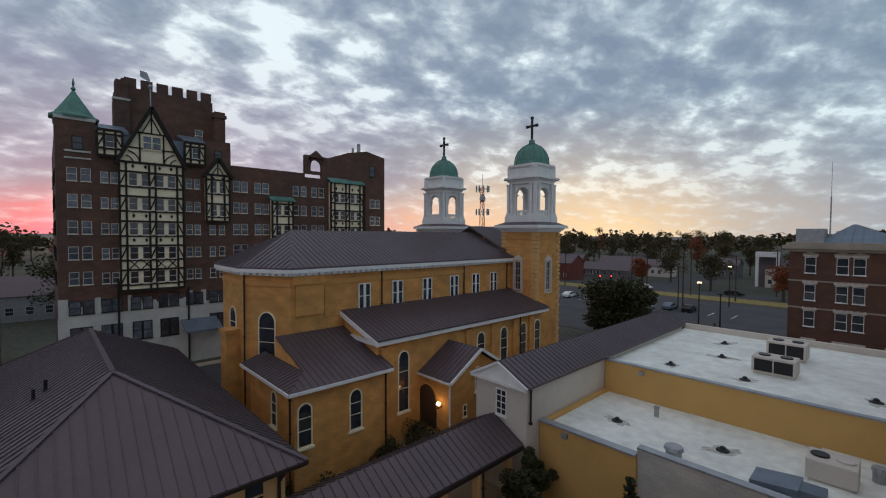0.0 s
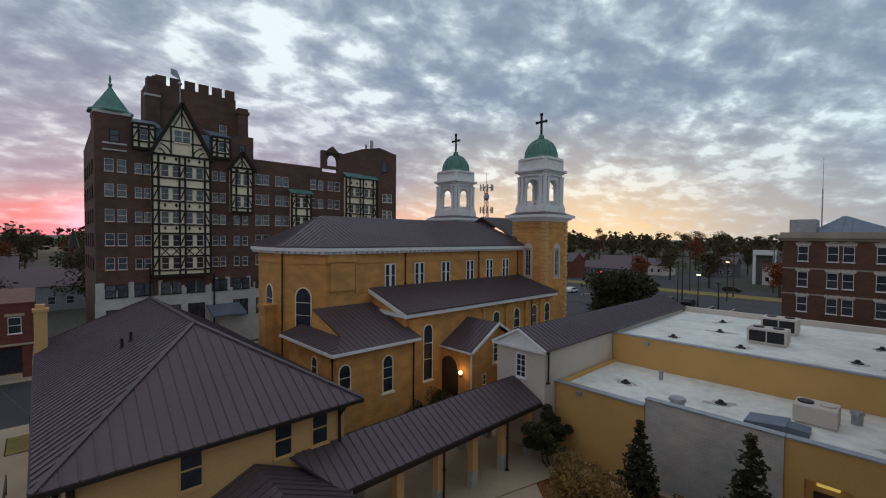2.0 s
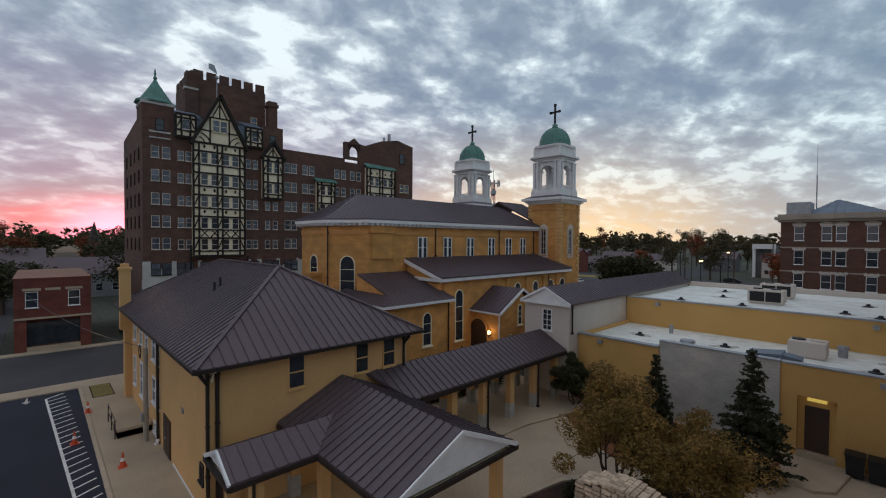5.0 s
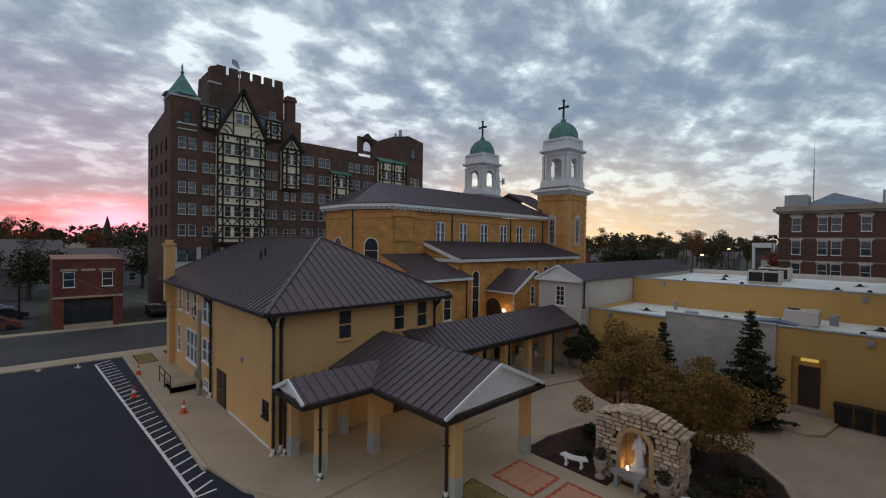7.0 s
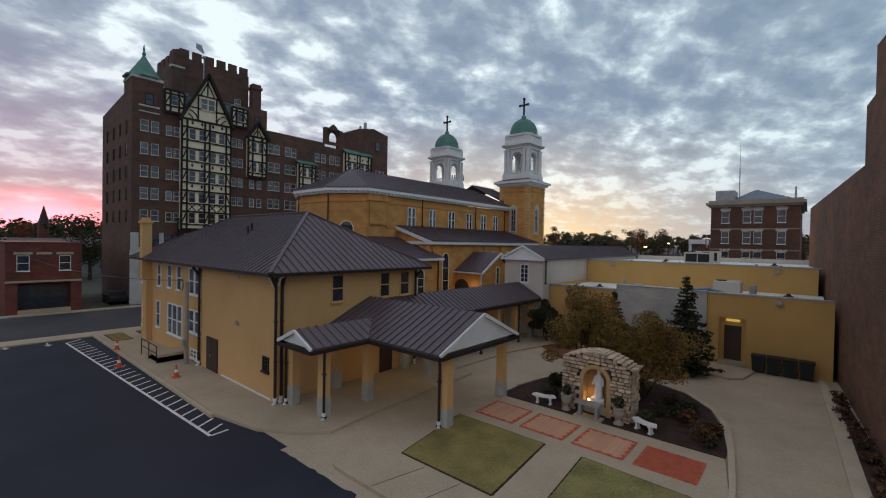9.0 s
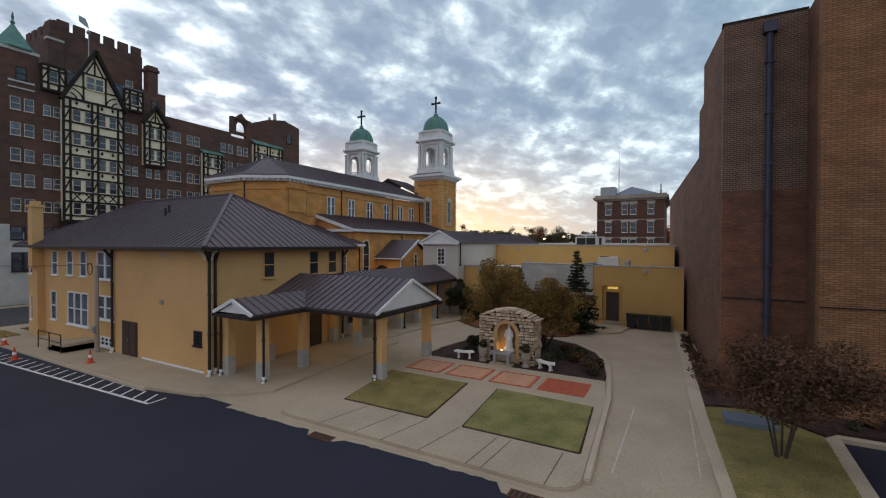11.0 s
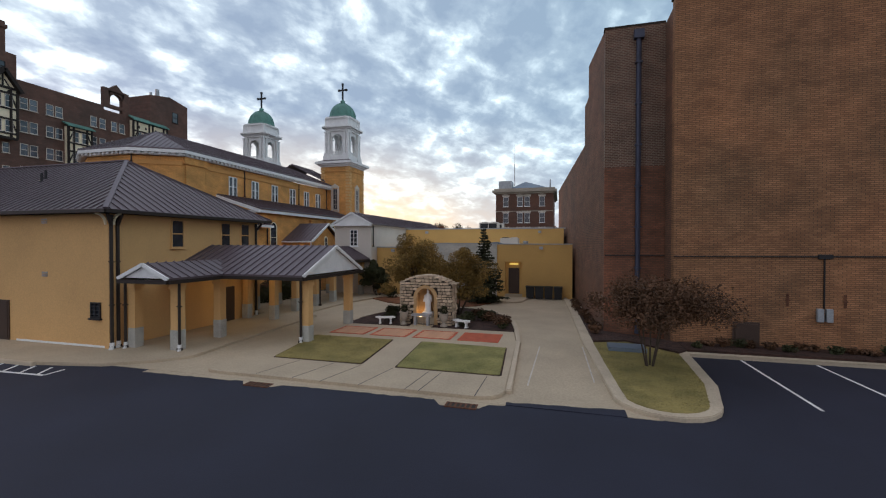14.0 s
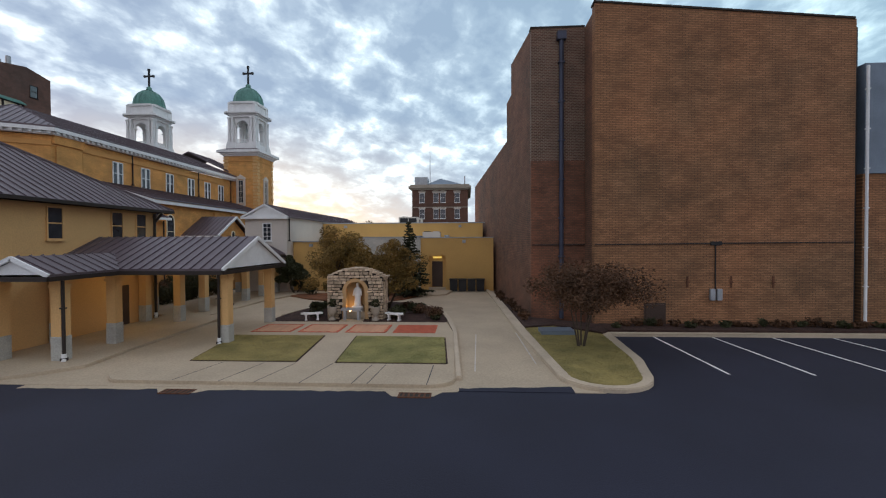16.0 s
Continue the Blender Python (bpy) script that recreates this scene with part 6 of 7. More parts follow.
for y0, z1 in ((12.9, 9.3), (6.0, 10.8)):
    b = bmesh.new()
    tube(b, (HX + 0.3, y0, 0.0), (HX + 0.3, y0, z1), 0.11)
    part("downpipe", b, "black", hot)
# canopy over the hotel door
b = bmesh.new()
slab(b, [(HX + 3.2, 12.0, 4.3), (HX + 3.2, 16.0, 4.3), (HX + 0.1, 16.0, 5.3), (HX + 0.1, 12.0, 5.3)], (0, 0, -0.2))
part("door_canopy", b, "bluegrey", hot)

# ---- red brick shop across the street ----
shop = thing("brick_shop", (-65, -7, 0), "two-storey red brick corner shop with boarded front", "shop")
b = bmesh.new()
SX, SY0, SY1, SH = -58.4, -9.9, -3.95, 7.35
box(b, -74, SY0, -0.1, SX - 1.0, SY1, SH)
box(b, SX - 1.0, SY0, 3.4, SX, SY1, SH)
box(b, SX - 1.0, SY0, -0.1, SX, SY0 + 0.9, 3.4)
box(b, SX - 1.0, SY1 - 0.9, -0.1, SX, SY1, 3.4)
box(b, -74.1, SY0 - 0.06, SH, SX + 0.06, SY1 + 0.06, SH + 0.15)
part("wall", b, "redbrick", shop)
b = bmesh.new()
box(b, SX - 0.99, SY0 + 0.9, 0.5, SX - 0.9, SY1 - 0.9, 2.9)
part("shop_window", b, "glass", shop)
b = bmesh.new()
box(b, SX - 0.6, SY0 + 0.9, -0.1, SX - 0.02, SY1 - 0.9, 0.45)
part("shop_sill", b, "concrete", shop)
for y0 in (-8.6, -5.35):
    window(shop, SX, y0, 4.5, "E", 0.95, 1.6, "sash", "white", "glass")
    b = bmesh.new()
    box(b, SX, y0 - 0.7, 6.2, SX + 0.08, y0 + 0.7, 6.45)
    part("lintel", b, "concrete", shop)
b = bmesh.new()
box(b, SX, -7.6, 6.2, SX + 0.08, -6.4, 6.45)
box(b, SX, SY0, 3.3, SX + 0.12, SY1, 3.5)
part("stone_band", b, "concrete", shop)

# ---- brick office block ----
off = thing("office_block", (0, 70, 0), "red-brown brick office block with white window trim", "building")
OX0, OX1, OY = -8.8, 1.6, 61.5
b = bmesh.new()
box(b, OX0, OY, -0.2, OX1, 80, 14.2)
part("wall", b, "officebrick", off)
b = bmesh.new()
for r, z0, z1 in ((0.25, 14.2, 14.5), (0.6, 14.5, 14.9), (0.3, 14.9, 15.2)):
    box(b, OX0 - r, OY - r, z0, OX1 + r, 80 + r, z1)
for z in (11.0, 8.0):
    box(b, OX0 - 0.06, OY - 0.06, z - 0.1, OX1, OY - 0.004, z + 0.06)
part("cornice", b, "officestone", off)
roof(off, hip_faces(OX0 + 2.2, OY + 1.0, OX1 - 0.6, 76, 15.2, (-4.0, 68.6, 17.3), (-3.8, 68.6, 17.3)), 0.1, "bluegrey", 0.8)
for i, x0 in enumerate((-6.95, -4.35, -3.05, -0.4)):
    for z in (11.85, 8.85, 5.95, 2.6):
        window(off, x0, OY, z, "S", 0.95, 1.75, "sash", "white", "glass")
        b = bmesh.new()
        slab(b, [(x0 - 0.6, OY - 0.07, z + 1.8), (x0 + 0.6, OY - 0.07, z + 1.8), (x0 + 0.68, OY - 0.07, z + 2.05), (x0 - 0.68, OY - 0.07, z + 2.05)], (0, 0.066, 0))
        part("lintel", b, "offwhite", off)
        if z > 11:
            b = bmesh.new()
            slab(b, [(x0 - 0.72, OY - 0.16, z + 2.05), (x0 + 0.72, OY - 0.16, z + 2.05), (x0 + 0.72, OY - 0.16, z + 2.15), (x0, OY - 0.16, z + 2.33), (x0 - 0.72, OY - 0.16, z + 2.15)], (0, 0.156, 0))
            part("hood", b, "officestone", off, "weathered stone window hood")
        elif z > 5:
            for sx in (-0.5, 0.0, 0.5):
                b = bmesh.new()
                box(b, x0 + sx - 0.1, OY - 0.1, z + 1.82, x0 + sx + 0.1, OY - 0.071, z + 2.16)
                part("keystone", b, "offwhite", off)
for z in (11.85, 8.85, 5.95, 2.6):
    for y0 in (65, 70, 75):
        window(off, OX0, y0, z, "W", 0.95, 1.75, "sash", "white", "glass")
b = bmesh.new()
box(b, -8.4, 62.4, 15.2, -6.0, 66, 16.75)
part("roof_plant", b, "galv", off)
b = bmesh.new()
tube(b, (-5.8, 66, 15.2), (-5.8, 66, 20.5), 0.07)
tube(b, (-5.8, 66, 20.5), (-5.8, 66, 24.5), 0.03, 0.02)
tube(b, (1.0, 63, 15.2), (1.0, 63, 16.9), 0.15, 0.1)
part("antenna", b, "galv", off)

# ---- roof equipment on the hall ----
def hvac(x, y, z, w, d, h, label, mat="galv", grilles=True):
    t = thing("air_conditioner", (x, y, z), label, "air conditioner", "roof units on the hall")
    b = bmesh.new()
    box(b, x - w / 2, y - d / 2, z + 0.15, x + w / 2, y + d / 2, z + h)
    bmesh.ops.bevel(b, geom=b.edges[:], offset=0.03, segments=1, affect="EDGES")
    box(b, x - w / 2 + 0.1, y - d / 2 + 0.1, z - 0.02, x + w / 2 - 0.1, y + d / 2 - 0.1, z + 0.15)
    part("casing", b, mat, t)
    n = max(2, int(w / 0.9))
    for k in range(n if grilles else 0):
        b = bmesh.new()
        x0 = x - w / 2 + 0.12 + k * (w - 0.24) / n
        box(b, x0 + 0.04, y - d / 2 - 0.02, z + 0.25, x0 + (w - 0.24) / n - 0.04, y - d / 2 - 0.003, z + h - 0.15)
        part("grille", b, "black", t)
    for k in range(n):
        b = bmesh.new()
        tube(b, (x - w / 2 + (k + 0.5) * w / n, y, z + h - 0.01), (x - w / 2 + (k + 0.5) * w / n, y, z + h + 0.08), min(0.35, d * 0.3), n=14)
        part("fan_cowl", b, "black" if k == 0 or grilles else mat, t)


hvac(-5.9, 36.0, 6.5, 2.4, 1.6, 1.2, "pale grey roof air conditioner with dark grilles", "offwhite")
hvac(-6.0, 41.5, 6.5, 2.4, 1.8, 1.3, "pale grey roof air conditioner with dark grilles", "offwhite")
hvac(-2.2, 26.3, 4.55, 1.8, 1.6, 1.05, "pale grey roof unit with a fan on the lower roof", "offwhite", False)
t = thing("duct", (-4.3, 23.2, 4.5), "blue-grey sloping sheet-metal duct on the roof", "duct")
b = bmesh.new()
slab(b, [(-4.7, 22.7, 4.5), (-3.0, 22.7, 4.5), (-3.0, 22.7, 5.2), (-4.7, 22.7, 5.0)], (0, 1.5, 0))
slab(b, [(-3.0, 22.9, 4.5), (-2.2, 23.5, 4.6), (-2.2, 23.5, 4.9), (-3.0, 22.9, 5.15)], (0, 1.0, 0))
part("casing", b, "bluegrey", t)
for x, y, z, r, h in ((-8.0, 23.2, 4.45, 0.38, 0.5), (-0.7, 27.6, 4.6, 0.24, 0.55), (-10.6, 28.0, 4.42, 0.14, 0.5)):
    t = thing("roof_vent", (x, y, z), "galvanised round roof vent", "vent", "roof vents on the hall")
    b = bmesh.new()
    tube(b, (x, y, z - 0.02), (x, y, z + h), r, n=14)
    part("pipe", b, "galv", t)
    b = bmesh.new()
    tube(b, (x, y, z + h), (x, y, z + h + 0.15), r * 1.25, r * 1.1, 14)
    part("cap", b, "galv", t)
rv = random.Random(9)
for k, (x, y, z) in enumerate(((-12.0, 25.5, 4.42), (-6.5, 26.0, 4.45), (0.8, 24.6, 4.6), (1.5, 27.5, 4.6), (-11.5, 33.0, 6.5), (-9.5, 38.0, 6.5), (-10.5, 43.0, 6.5), (-1.0, 34.0, 6.5), (0.8, 33.0, 6.5), (0.0, 40.0, 6.5), (-7.0, 33.0, 6.5))):
    b = bmesh.new()
    lathe(b, x, y, [(0.34, z - 0.01), (0.3, z + 0.06), (0.16, z + 0.1), (0.12, z + 0.22), (0.05, z + 0.25)], 12)
    dr = tagged(part("roof_drain", b, "black"), "small dark roof drain dome in a grey stain", "roof drain", "drains of the hall roof")
    b = bmesh.new()
    turn, lng = rv.uniform(0, 6.28), rv.uniform(1.3, 2.4)
    ring = []
    for j in range(18):
        a = 2 * math.pi * j / 18
        q = rv.uniform(0.35, 0.62)
        u, w = q * lng * math.cos(a), q * math.sin(a)
        ring.append((min(max(x + u * math.cos(turn) - w * math.sin(turn), -14.4), 2.6), y + u * math.sin(turn) + w * math.cos(turn)))
    prism(b, ring, z - 0.02, z + 0.004)
    part("stain", b, "stain", dr, "grey-brown water stain")

# ---- grotto ----
gr = thing("grotto", (-5.0, 7.0, 0.14), "rough field-stone shrine with an arched ochre niche", "shrine")
GX0, GX1, GY, GZ = -6.62, -3.42, 6.35, 0.12
GM = (GX0 + GX1) / 2


def gtop(x):
    return 2.6 + 0.5 * math.cos((x - GM) / (GX1 - GX0) * math.pi) ** 0.8 if abs(x - GM) < (GX1 - GX0) / 2 else 2.6


def in_niche(x, z, m=0.0):
    r = 0.72 + m
    return abs(x - GM) < r and z < 1.75 or math.hypot(x - GM, z - 1.75) < r


b = bmesh.new()
prof = [(GX0, GZ), (GM - 0.72, GZ)] + [(GM - 0.72 * math.cos(math.pi * k / 14), 1.75 + 0.72 * math.sin(math.pi * k / 14)) for k in range(15)] + [(GM + 0.72, GZ), (GX1, GZ)]
prof += [(GX1 + (GX0 - GX1) * k / 24, gtop(GX1 + (GX0 - GX1) * (k + 0.001) / 24.002) - 0.06) for k in range(25)]
slab(b, [(x, GY + 0.06, z) for x, z in prof], (0, 0.79, 0))
part("core", b, "mortar", gr)
b = bmesh.new()
box(b, GX0, GY + 0.85, GZ, GX1, GY + 1.0, 2.5)
part("back_wall", b, "mortar", gr)
b = bmesh.new()
for k in range(12):
    a0, a1 = math.pi * k / 12, math.pi * (k + 1) / 12
    slab(b, [(GM + r * math.cos(a), GY - 0.02, 1.75 + r * math.sin(a)) for r, a in ((0.56, a0), (0.76, a0), (0.76, a1), (0.56, a1))], (0, 0.3, 0))
for s in (-1, 1):
    box(b, GM + s * 0.66 - 0.1, GY - 0.02, GZ, GM + s * 0.66 + 0.1, GY + 0.28, 1.75)
part("niche_surround", b, "niche", gr)
b = bmesh.new()
box(b, GM - 0.62, GY + 0.7, GZ, GM + 0.62, GY + 0.845, 2.45)
for s in (-1, 1):
    box(b, GM + s * 0.68 - 0.06, GY + 0.28, GZ, GM + s * 0.68 + 0.06, GY + 0.84, 1.85)
part("niche_lining", b, "niche", gr)
b = bmesh.new()
box(b, GM - 0.62, GY + 0.1, GZ, GM + 0.62, GY + 0.7, 0.55)
part("niche_floor", b, "concrete", gr)
rs = random.Random(21)
stones = []
for k in range(6):
    bmS = bmesh.new()
    bmesh.ops.create_cube(bmS, size=1.0)
    for v in bmS.verts:
        v.co += Vector((rs.uniform(-0.04, 0.04), rs.uniform(-0.05, 0.05), rs.uniform(-0.05, 0.05)))
    bmesh.ops.bevel(bmS, geom=bmS.edges[:], offset=0.06, segments=1, affect="EDGES")
    stones.append(finish("stone", bmS, "stone1"))


def stone(x, y, z, w, d, h, rz=0.0):
    piece("stone", rs.choice(stones), gr, pose(x, y, z, 0, rs.uniform(-4, 4), rz) @ Matrix.Diagonal((w, d, h, 1)))


z = GZ
while z < 3.25:
    h = rs.uniform(0.13, 0.2)
    x = GX0 - 0.05
    while x < GX1:
        w = min(rs.uniform(0.18, 0.42), GX1 + 0.06 - x)
        xm, zm = x + w / 2, z + h / 2
        if zm + h * 0.3 < gtop(xm) and not in_niche(xm, zm, 0.06) and not in_niche(xm - w / 2, zm, -0.05) and not in_niche(xm + w / 2, zm, -0.05) and w > 0.08:
            stone(xm, GY + 0.06 + rs.uniform(-0.025, 0.015), zm, w - 0.04, 0.22, h - 0.04)
        x += w
    for sx in (GX0, GX1):
        y = GY + 0.2
        while y < GY + 0.9:
            w = rs.uniform(0.2, 0.42)
            if z + h < 2.62:
                stone(sx + 0.02 * (1 if sx == GX1 else -1), y + w / 2, z + h / 2, w - 0.025, 0.2, h - 0.025, 90)
            y += w
    z += h
x = GX0
while x < GX1:
    w = rs.uniform(0.16, 0.3)
    for yy in (GY + 0.04, GY + 0.27, GY + 0.5, GY + 0.73, GY + 0.95):
        stone(x + w / 2, yy, gtop(min(max(x + w / 2, GX0 + 0.01), GX1 - 0.01)) - 0.02, w - 0.015, rs.uniform(0.18, 0.24), 0.09)
    x += w
# statue in the niche
b = bmesh.new()
SXc, SYc, SB = GM + 0.05, GY + 0.4, 0.85
prof = [(0.0, 0.27, 0.2), (0.12, 0.26, 0.2), (0.4, 0.22, 0.17), (0.7, 0.24, 0.17), (0.9, 0.25, 0.16), (1.05, 0.2, 0.14), (1.14, 0.1, 0.1), (1.2, 0.105, 0.11), (1.3, 0.11, 0.12), (1.38, 0.07, 0.08), (1.41, 0.01, 0.01)]
rings = []
for z, rx, ry in prof:
    rings.append([b.verts.new((SXc + 0.82 * rx * math.cos(2 * math.pi * k / 16) * (1 + 0.06 * math.sin(5 * k)), SYc + ry * math.sin(2 * math.pi * k / 16), SB + z)) for k in range(16)])
for a, c in zip(rings, rings[1:]):
    for k in range(16):
        b.faces.new((a[k], a[(k + 1) % 16], c[(k + 1) % 16], c[k]))
b.faces.new(rings[0][::-1])
b.faces.new(rings[-1])
for s in (-1, 1):
    tube(b, (SXc + s * 0.16, SYc, SB + 1.0), (SXc + s * 0.25, SYc - 0.12, SB + 0.62), 0.075, 0.05, 8)
box(b, SXc - 0.3, SYc - 0.24, SB - 0.32, SXc + 0.3, SYc + 0.24, SB)
tagged(part("statue", b, "marble", smooth=True), "white marble robed statue standing in the niche", "statue")
lp = new("niche_lamp_light", bpy.data.lights.new("niche_lamp_light", "POINT"))
lp.data.energy, lp.data.color, lp.data.shadow_soft_size = 1.3, (1.0, 0.62, 0.26), 0.08
lp.location = (GM - 0.32, GY + 0.25, 0.85)
b = bmesh.new()
lathe(b, GM - 0.36, GY + 0.2, [(0.04, 0.55), (0.055, 0.6), (0.055, 0.74), (0.03, 0.77)], 12)
part("votive_lamp", b, "lampglow", gr, "lit amber votive lamp")


def bench(x, y, rz):
    t = thing("bench", (x, y, 0.13), "curved white stone garden bench on the pavement", "bench", "benches beside the shrine")
    t.rotation_euler, t.scale = (0, 0, radians(rz)), (0.72, 0.72, 0.85)
    b = bmesh.new()
    for k in range(10):
        a0, a1 = radians(-32 + 6.4 * k), radians(-32 + 6.4 * (k + 1))
        P = [(r * math.sin(a), 1.35 - r * math.cos(a), 0.42) for r, a in ((1.15, a0), (1.6, a0), (1.6, a1), (1.15, a1))]
        slab(b, P, (0, 0, 0.1))
    o = new("seat", finish("seat", b, "marble"))
    o.parent = t
    for s in (-1, 1):
        b = bmesh.new()
        X = s * 0.45
        box(b, X - 0.09, -0.16, 0, X + 0.09, 0.22, 0.08)
        box(b, X - 0.06, -0.1, 0.08, X + 0.06, 0.16, 0.34)
        box(b, X - 0.09, -0.17, 0.34, X + 0.09, 0.2, 0.42)
        o = new("leg", finish("leg", b, "marble"))
        o.parent = t


bench(-7.45, 5.95, 15)
bench(-2.7, 6.0, -20)
al = thing("stone_table", (GM - 0.05, 5.75, 0.13), "small pale stone altar table before the shrine", "table")
b = bmesh.new()
box(b, GM - 0.62, 5.55, 0.75, GM + 0.52, 6.0, 0.87)
part("tabletop", b, "galv", al)
for s in (-0.5, 0.28):
    b = bmesh.new()
    box(b, GM + s, 5.62, 0.2, GM + s + 0.14, 5.92, 0.75)
    part("leg", b, "galv", al)
b = bmesh.new()
box(b, GM - 0.7, 5.5, 0.13, GM + 0.6, 6.05, 0.2)
part("plinth", b, "concrete", al)
for X in (GX0 + 0.35, GX1 - 0.35):
    u = thing("urn", (X, 6.0, 0.13), "grey carved stone urn with a small dark plant", "urn", "urns beside the shrine")
    b = bmesh.new()
    lathe(b, X, 6.0, [(0.22, 0.13), (0.22, 0.2), (0.12, 0.28), (0.1, 0.4), (0.2, 0.5), (0.27, 0.7), (0.24, 0.82), (0.3, 0.88), (0.28, 0.92), (0.2, 0.9)], 14)
    part("bowl", b, "officestone", u, smooth=True)
    b = bmesh.new()
    leaves(b, (X, 6.0, 1.12), 0.27, 160, 0.07, random.Random(4), 0.9, 0.0)
    ob = new("plant", leaf_mesh("plant", b, "leaf_dark"))
    ob.parent, ob.matrix_parent_inverse = u, Matrix.Translation(-u.location)
# row of dark bins against the hall
for k in range(4):
    X = -0.15 + k * 0.82
    t = thing("waste_bin", (X, 21.2, 0.02), "black wheeled waste bin against the wall", "bin", "bins beside the hall")
    b = bmesh.new()
    v = box(b, X, 20.9, 0.08, X + 0.72, 21.6, 1.1)
    for q in v[:4]:
        q.co.x += 0.05 if q.co.x < X + 0.3 else -0.05
    part("body", b, "black", t)
    b = bmesh.new()
    box(b, X - 0.03, 20.82, 1.1, X + 0.75, 21.64, 1.18)
    part("lid", b, "black", t)
    for s in (0.1, 0.6):
        b = bmesh.new()
        tube(b, (X + s, 21.6, 0.13), (X + s + 0.06, 21.6, 0.13), 0.11, n=10)
        part("wheel", b, "black", t)


def cone(x, y, z):
    t = thing("traffic_cone", (x, y, z), "orange traffic cone with a white band on the pavement", "traffic cone", "cones on the walk")
    b = bmesh.new()
    lathe(b, x, y, [(0.14, z + 0.03), (0.1, z + 0.3), (0.068, z + 0.46), (0.03, z + 0.72), (0.02, z + 0.73)], 14)
    part("body", b, "orange", t)
    b = bmesh.new()
    lathe(b, x, y, [(0.106, z + 0.3), (0.074, z + 0.46)], 14)
    part("band", b, "white", t)
    b = bmesh.new()
    box(b, x - 0.2, y - 0.2, z, x + 0.2, y + 0.2, z + 0.03)
    part("base", b, "orange", t)


for x, y, z in ((-25.1, -5.1, 0.13), (-30.2, -6.7, 0.0), (-34.9, -5.8, 0.13)):
    cone(x, y, z)

# canopy light: fittings under the canopy
for x, y in ((-15.6, 3.4),):
    b = bmesh.new()
    tube(b, (x, y, CZ - 0.36), (x, y, CZ - 0.262), 0.22, n=16)
    part("ceiling_lamp", b, "lampglow", can, "lit round ceiling lamp")
    l = new("canopy_light", bpy.data.lights.new("canopy_light", "POINT"))
    l.data.energy, l.data.color, l.data.shadow_soft_size = 5, (1.0, 0.80, 0.42), 0.25
    l.location = (x, y, CZ - 0.75)
b = bmesh.new()
box(b, -17.35, 3.6, 0.15, -17.3, 4.6, 2.3)
part("entrance_door", b, "door", can, "dark glazed entrance door")

# ---- planting ----
tree(6.3, 0.3, 0.15, 3.6, 2.9, "leaf_wine", 11, stems=5, trunk_r=0.038, leaf=0.062, count=17000, label="multi-stemmed crape myrtle with dark wine leaves on the island", clear=0.4, low=0.5)
tree(-7.1, 10.5, 0.13, 6.3, 2.9, "leaf_autumn", 5, stems=5, trunk_r=0.08, leaf=0.062, count=30000, label="spreading tree with thin orange and green autumn leaves", clear=0.2, low=0.2)
tree(-4.0, 10.6, 0.13, 5.2, 2.6, "leaf_autumn", 8, stems=5, trunk_r=0.08, leaf=0.062, count=26000, label="low spreading tree with orange and green autumn leaves", clear=0.2, low=0.22)
tree(-13.9, 19.3, 0.1, 4.6, 1.75, "leaf_dark", 15, stems=3, trunk_r=0.06, leaf=0.085, count=16000, label="tall dense rounded dark green holly beside the arcade", clear=0.1, low=0.08)
for x, y, h in ((-25.3, 20.5, 2.2), (-23.8, 19.7, 1.9), (-22.2, 19.6, 2.1), (-26.3, 15.3, 2.0), (-24.1, 16.6, 2.2), (-28.2, 14.0, 1.9), (-22.6, 12.6, 1.9), (-21.2, 14.9, 1.8)):
    shrub(x, y, 0.0, 1.4, h, "leaf_dark", int(h * 100) + int(-x), "rounded dark shrub before the church porch", 1900)
for k in range(16):
    shrub(-22.6 + (k % 2) * 1.5 + 0.4 * math.sin(k * 2.1), 10.6 + k * 0.56, 0.0, 0.85, 1.5 + 0.5 * math.sin(k * 1.7), "leaf_dark" if k % 4 else "leaf_wine", 700 + k, "dark overgrown shrub between church and arcade", 650)
conifer(-3.4, 17.6, 0.1, 6.3, 1.85, 31, "dark green pointed fir before the hall")
conifer(-8.6, 19.4, 0.1, 4.7, 1.25, 32, "slim dark green young fir before the hall")
rb = random.Random(77)
for k in range(26):
    while True:
        x, y = rb.uniform(-9.3, 0.0), rb.uniform(6.2, 13.2)
        if inside(x, y, [(0.0, 6.2), (-0.4, 8.8), (-1.3, 10.7), (-2.8, 12.3), (-4.3, 13.0), (-6.3, 12.7), (-8.0, 11.5), (-9.0, 9.7), (-9.4, 7.6), (-9.2, 6.2)]) and not (GX0 - 0.6 < x < GX1 + 0.6 and y < 8.4):
            break
    shrub(x, y, 0.13, rb.uniform(0.35, 0.6), rb.uniform(0.45, 0.8), "leaf_dark" if rb.random() < 0.75 else "leaf_wine", 100 + k, "low rounded dark shrub in the mulch bed", 300)
for k in range(14):
    shrub(-26.5 + (k % 7) * 0.95 + rb.uniform(-0.3, 0.3), 17.6 + (k // 7) * 1.4 if k % 7 > 2 else 8.8 + (k // 7), 0.0, 0.7, rb.uniform(1.0, 1.6), "leaf_dark", 200 + k, "dense dark evergreen shrub beside the church", 420)
for k in range(22):
    shrub(8.9 + k * 0.62, 4.2 + rb.uniform(-0.3, 0.3), 0.24, 0.32, rb.uniform(0.25, 0.5), "leaf_wine" if k % 3 else "leaf_dark", 300 + k, "low straggling shrub along the brick wall", 150)
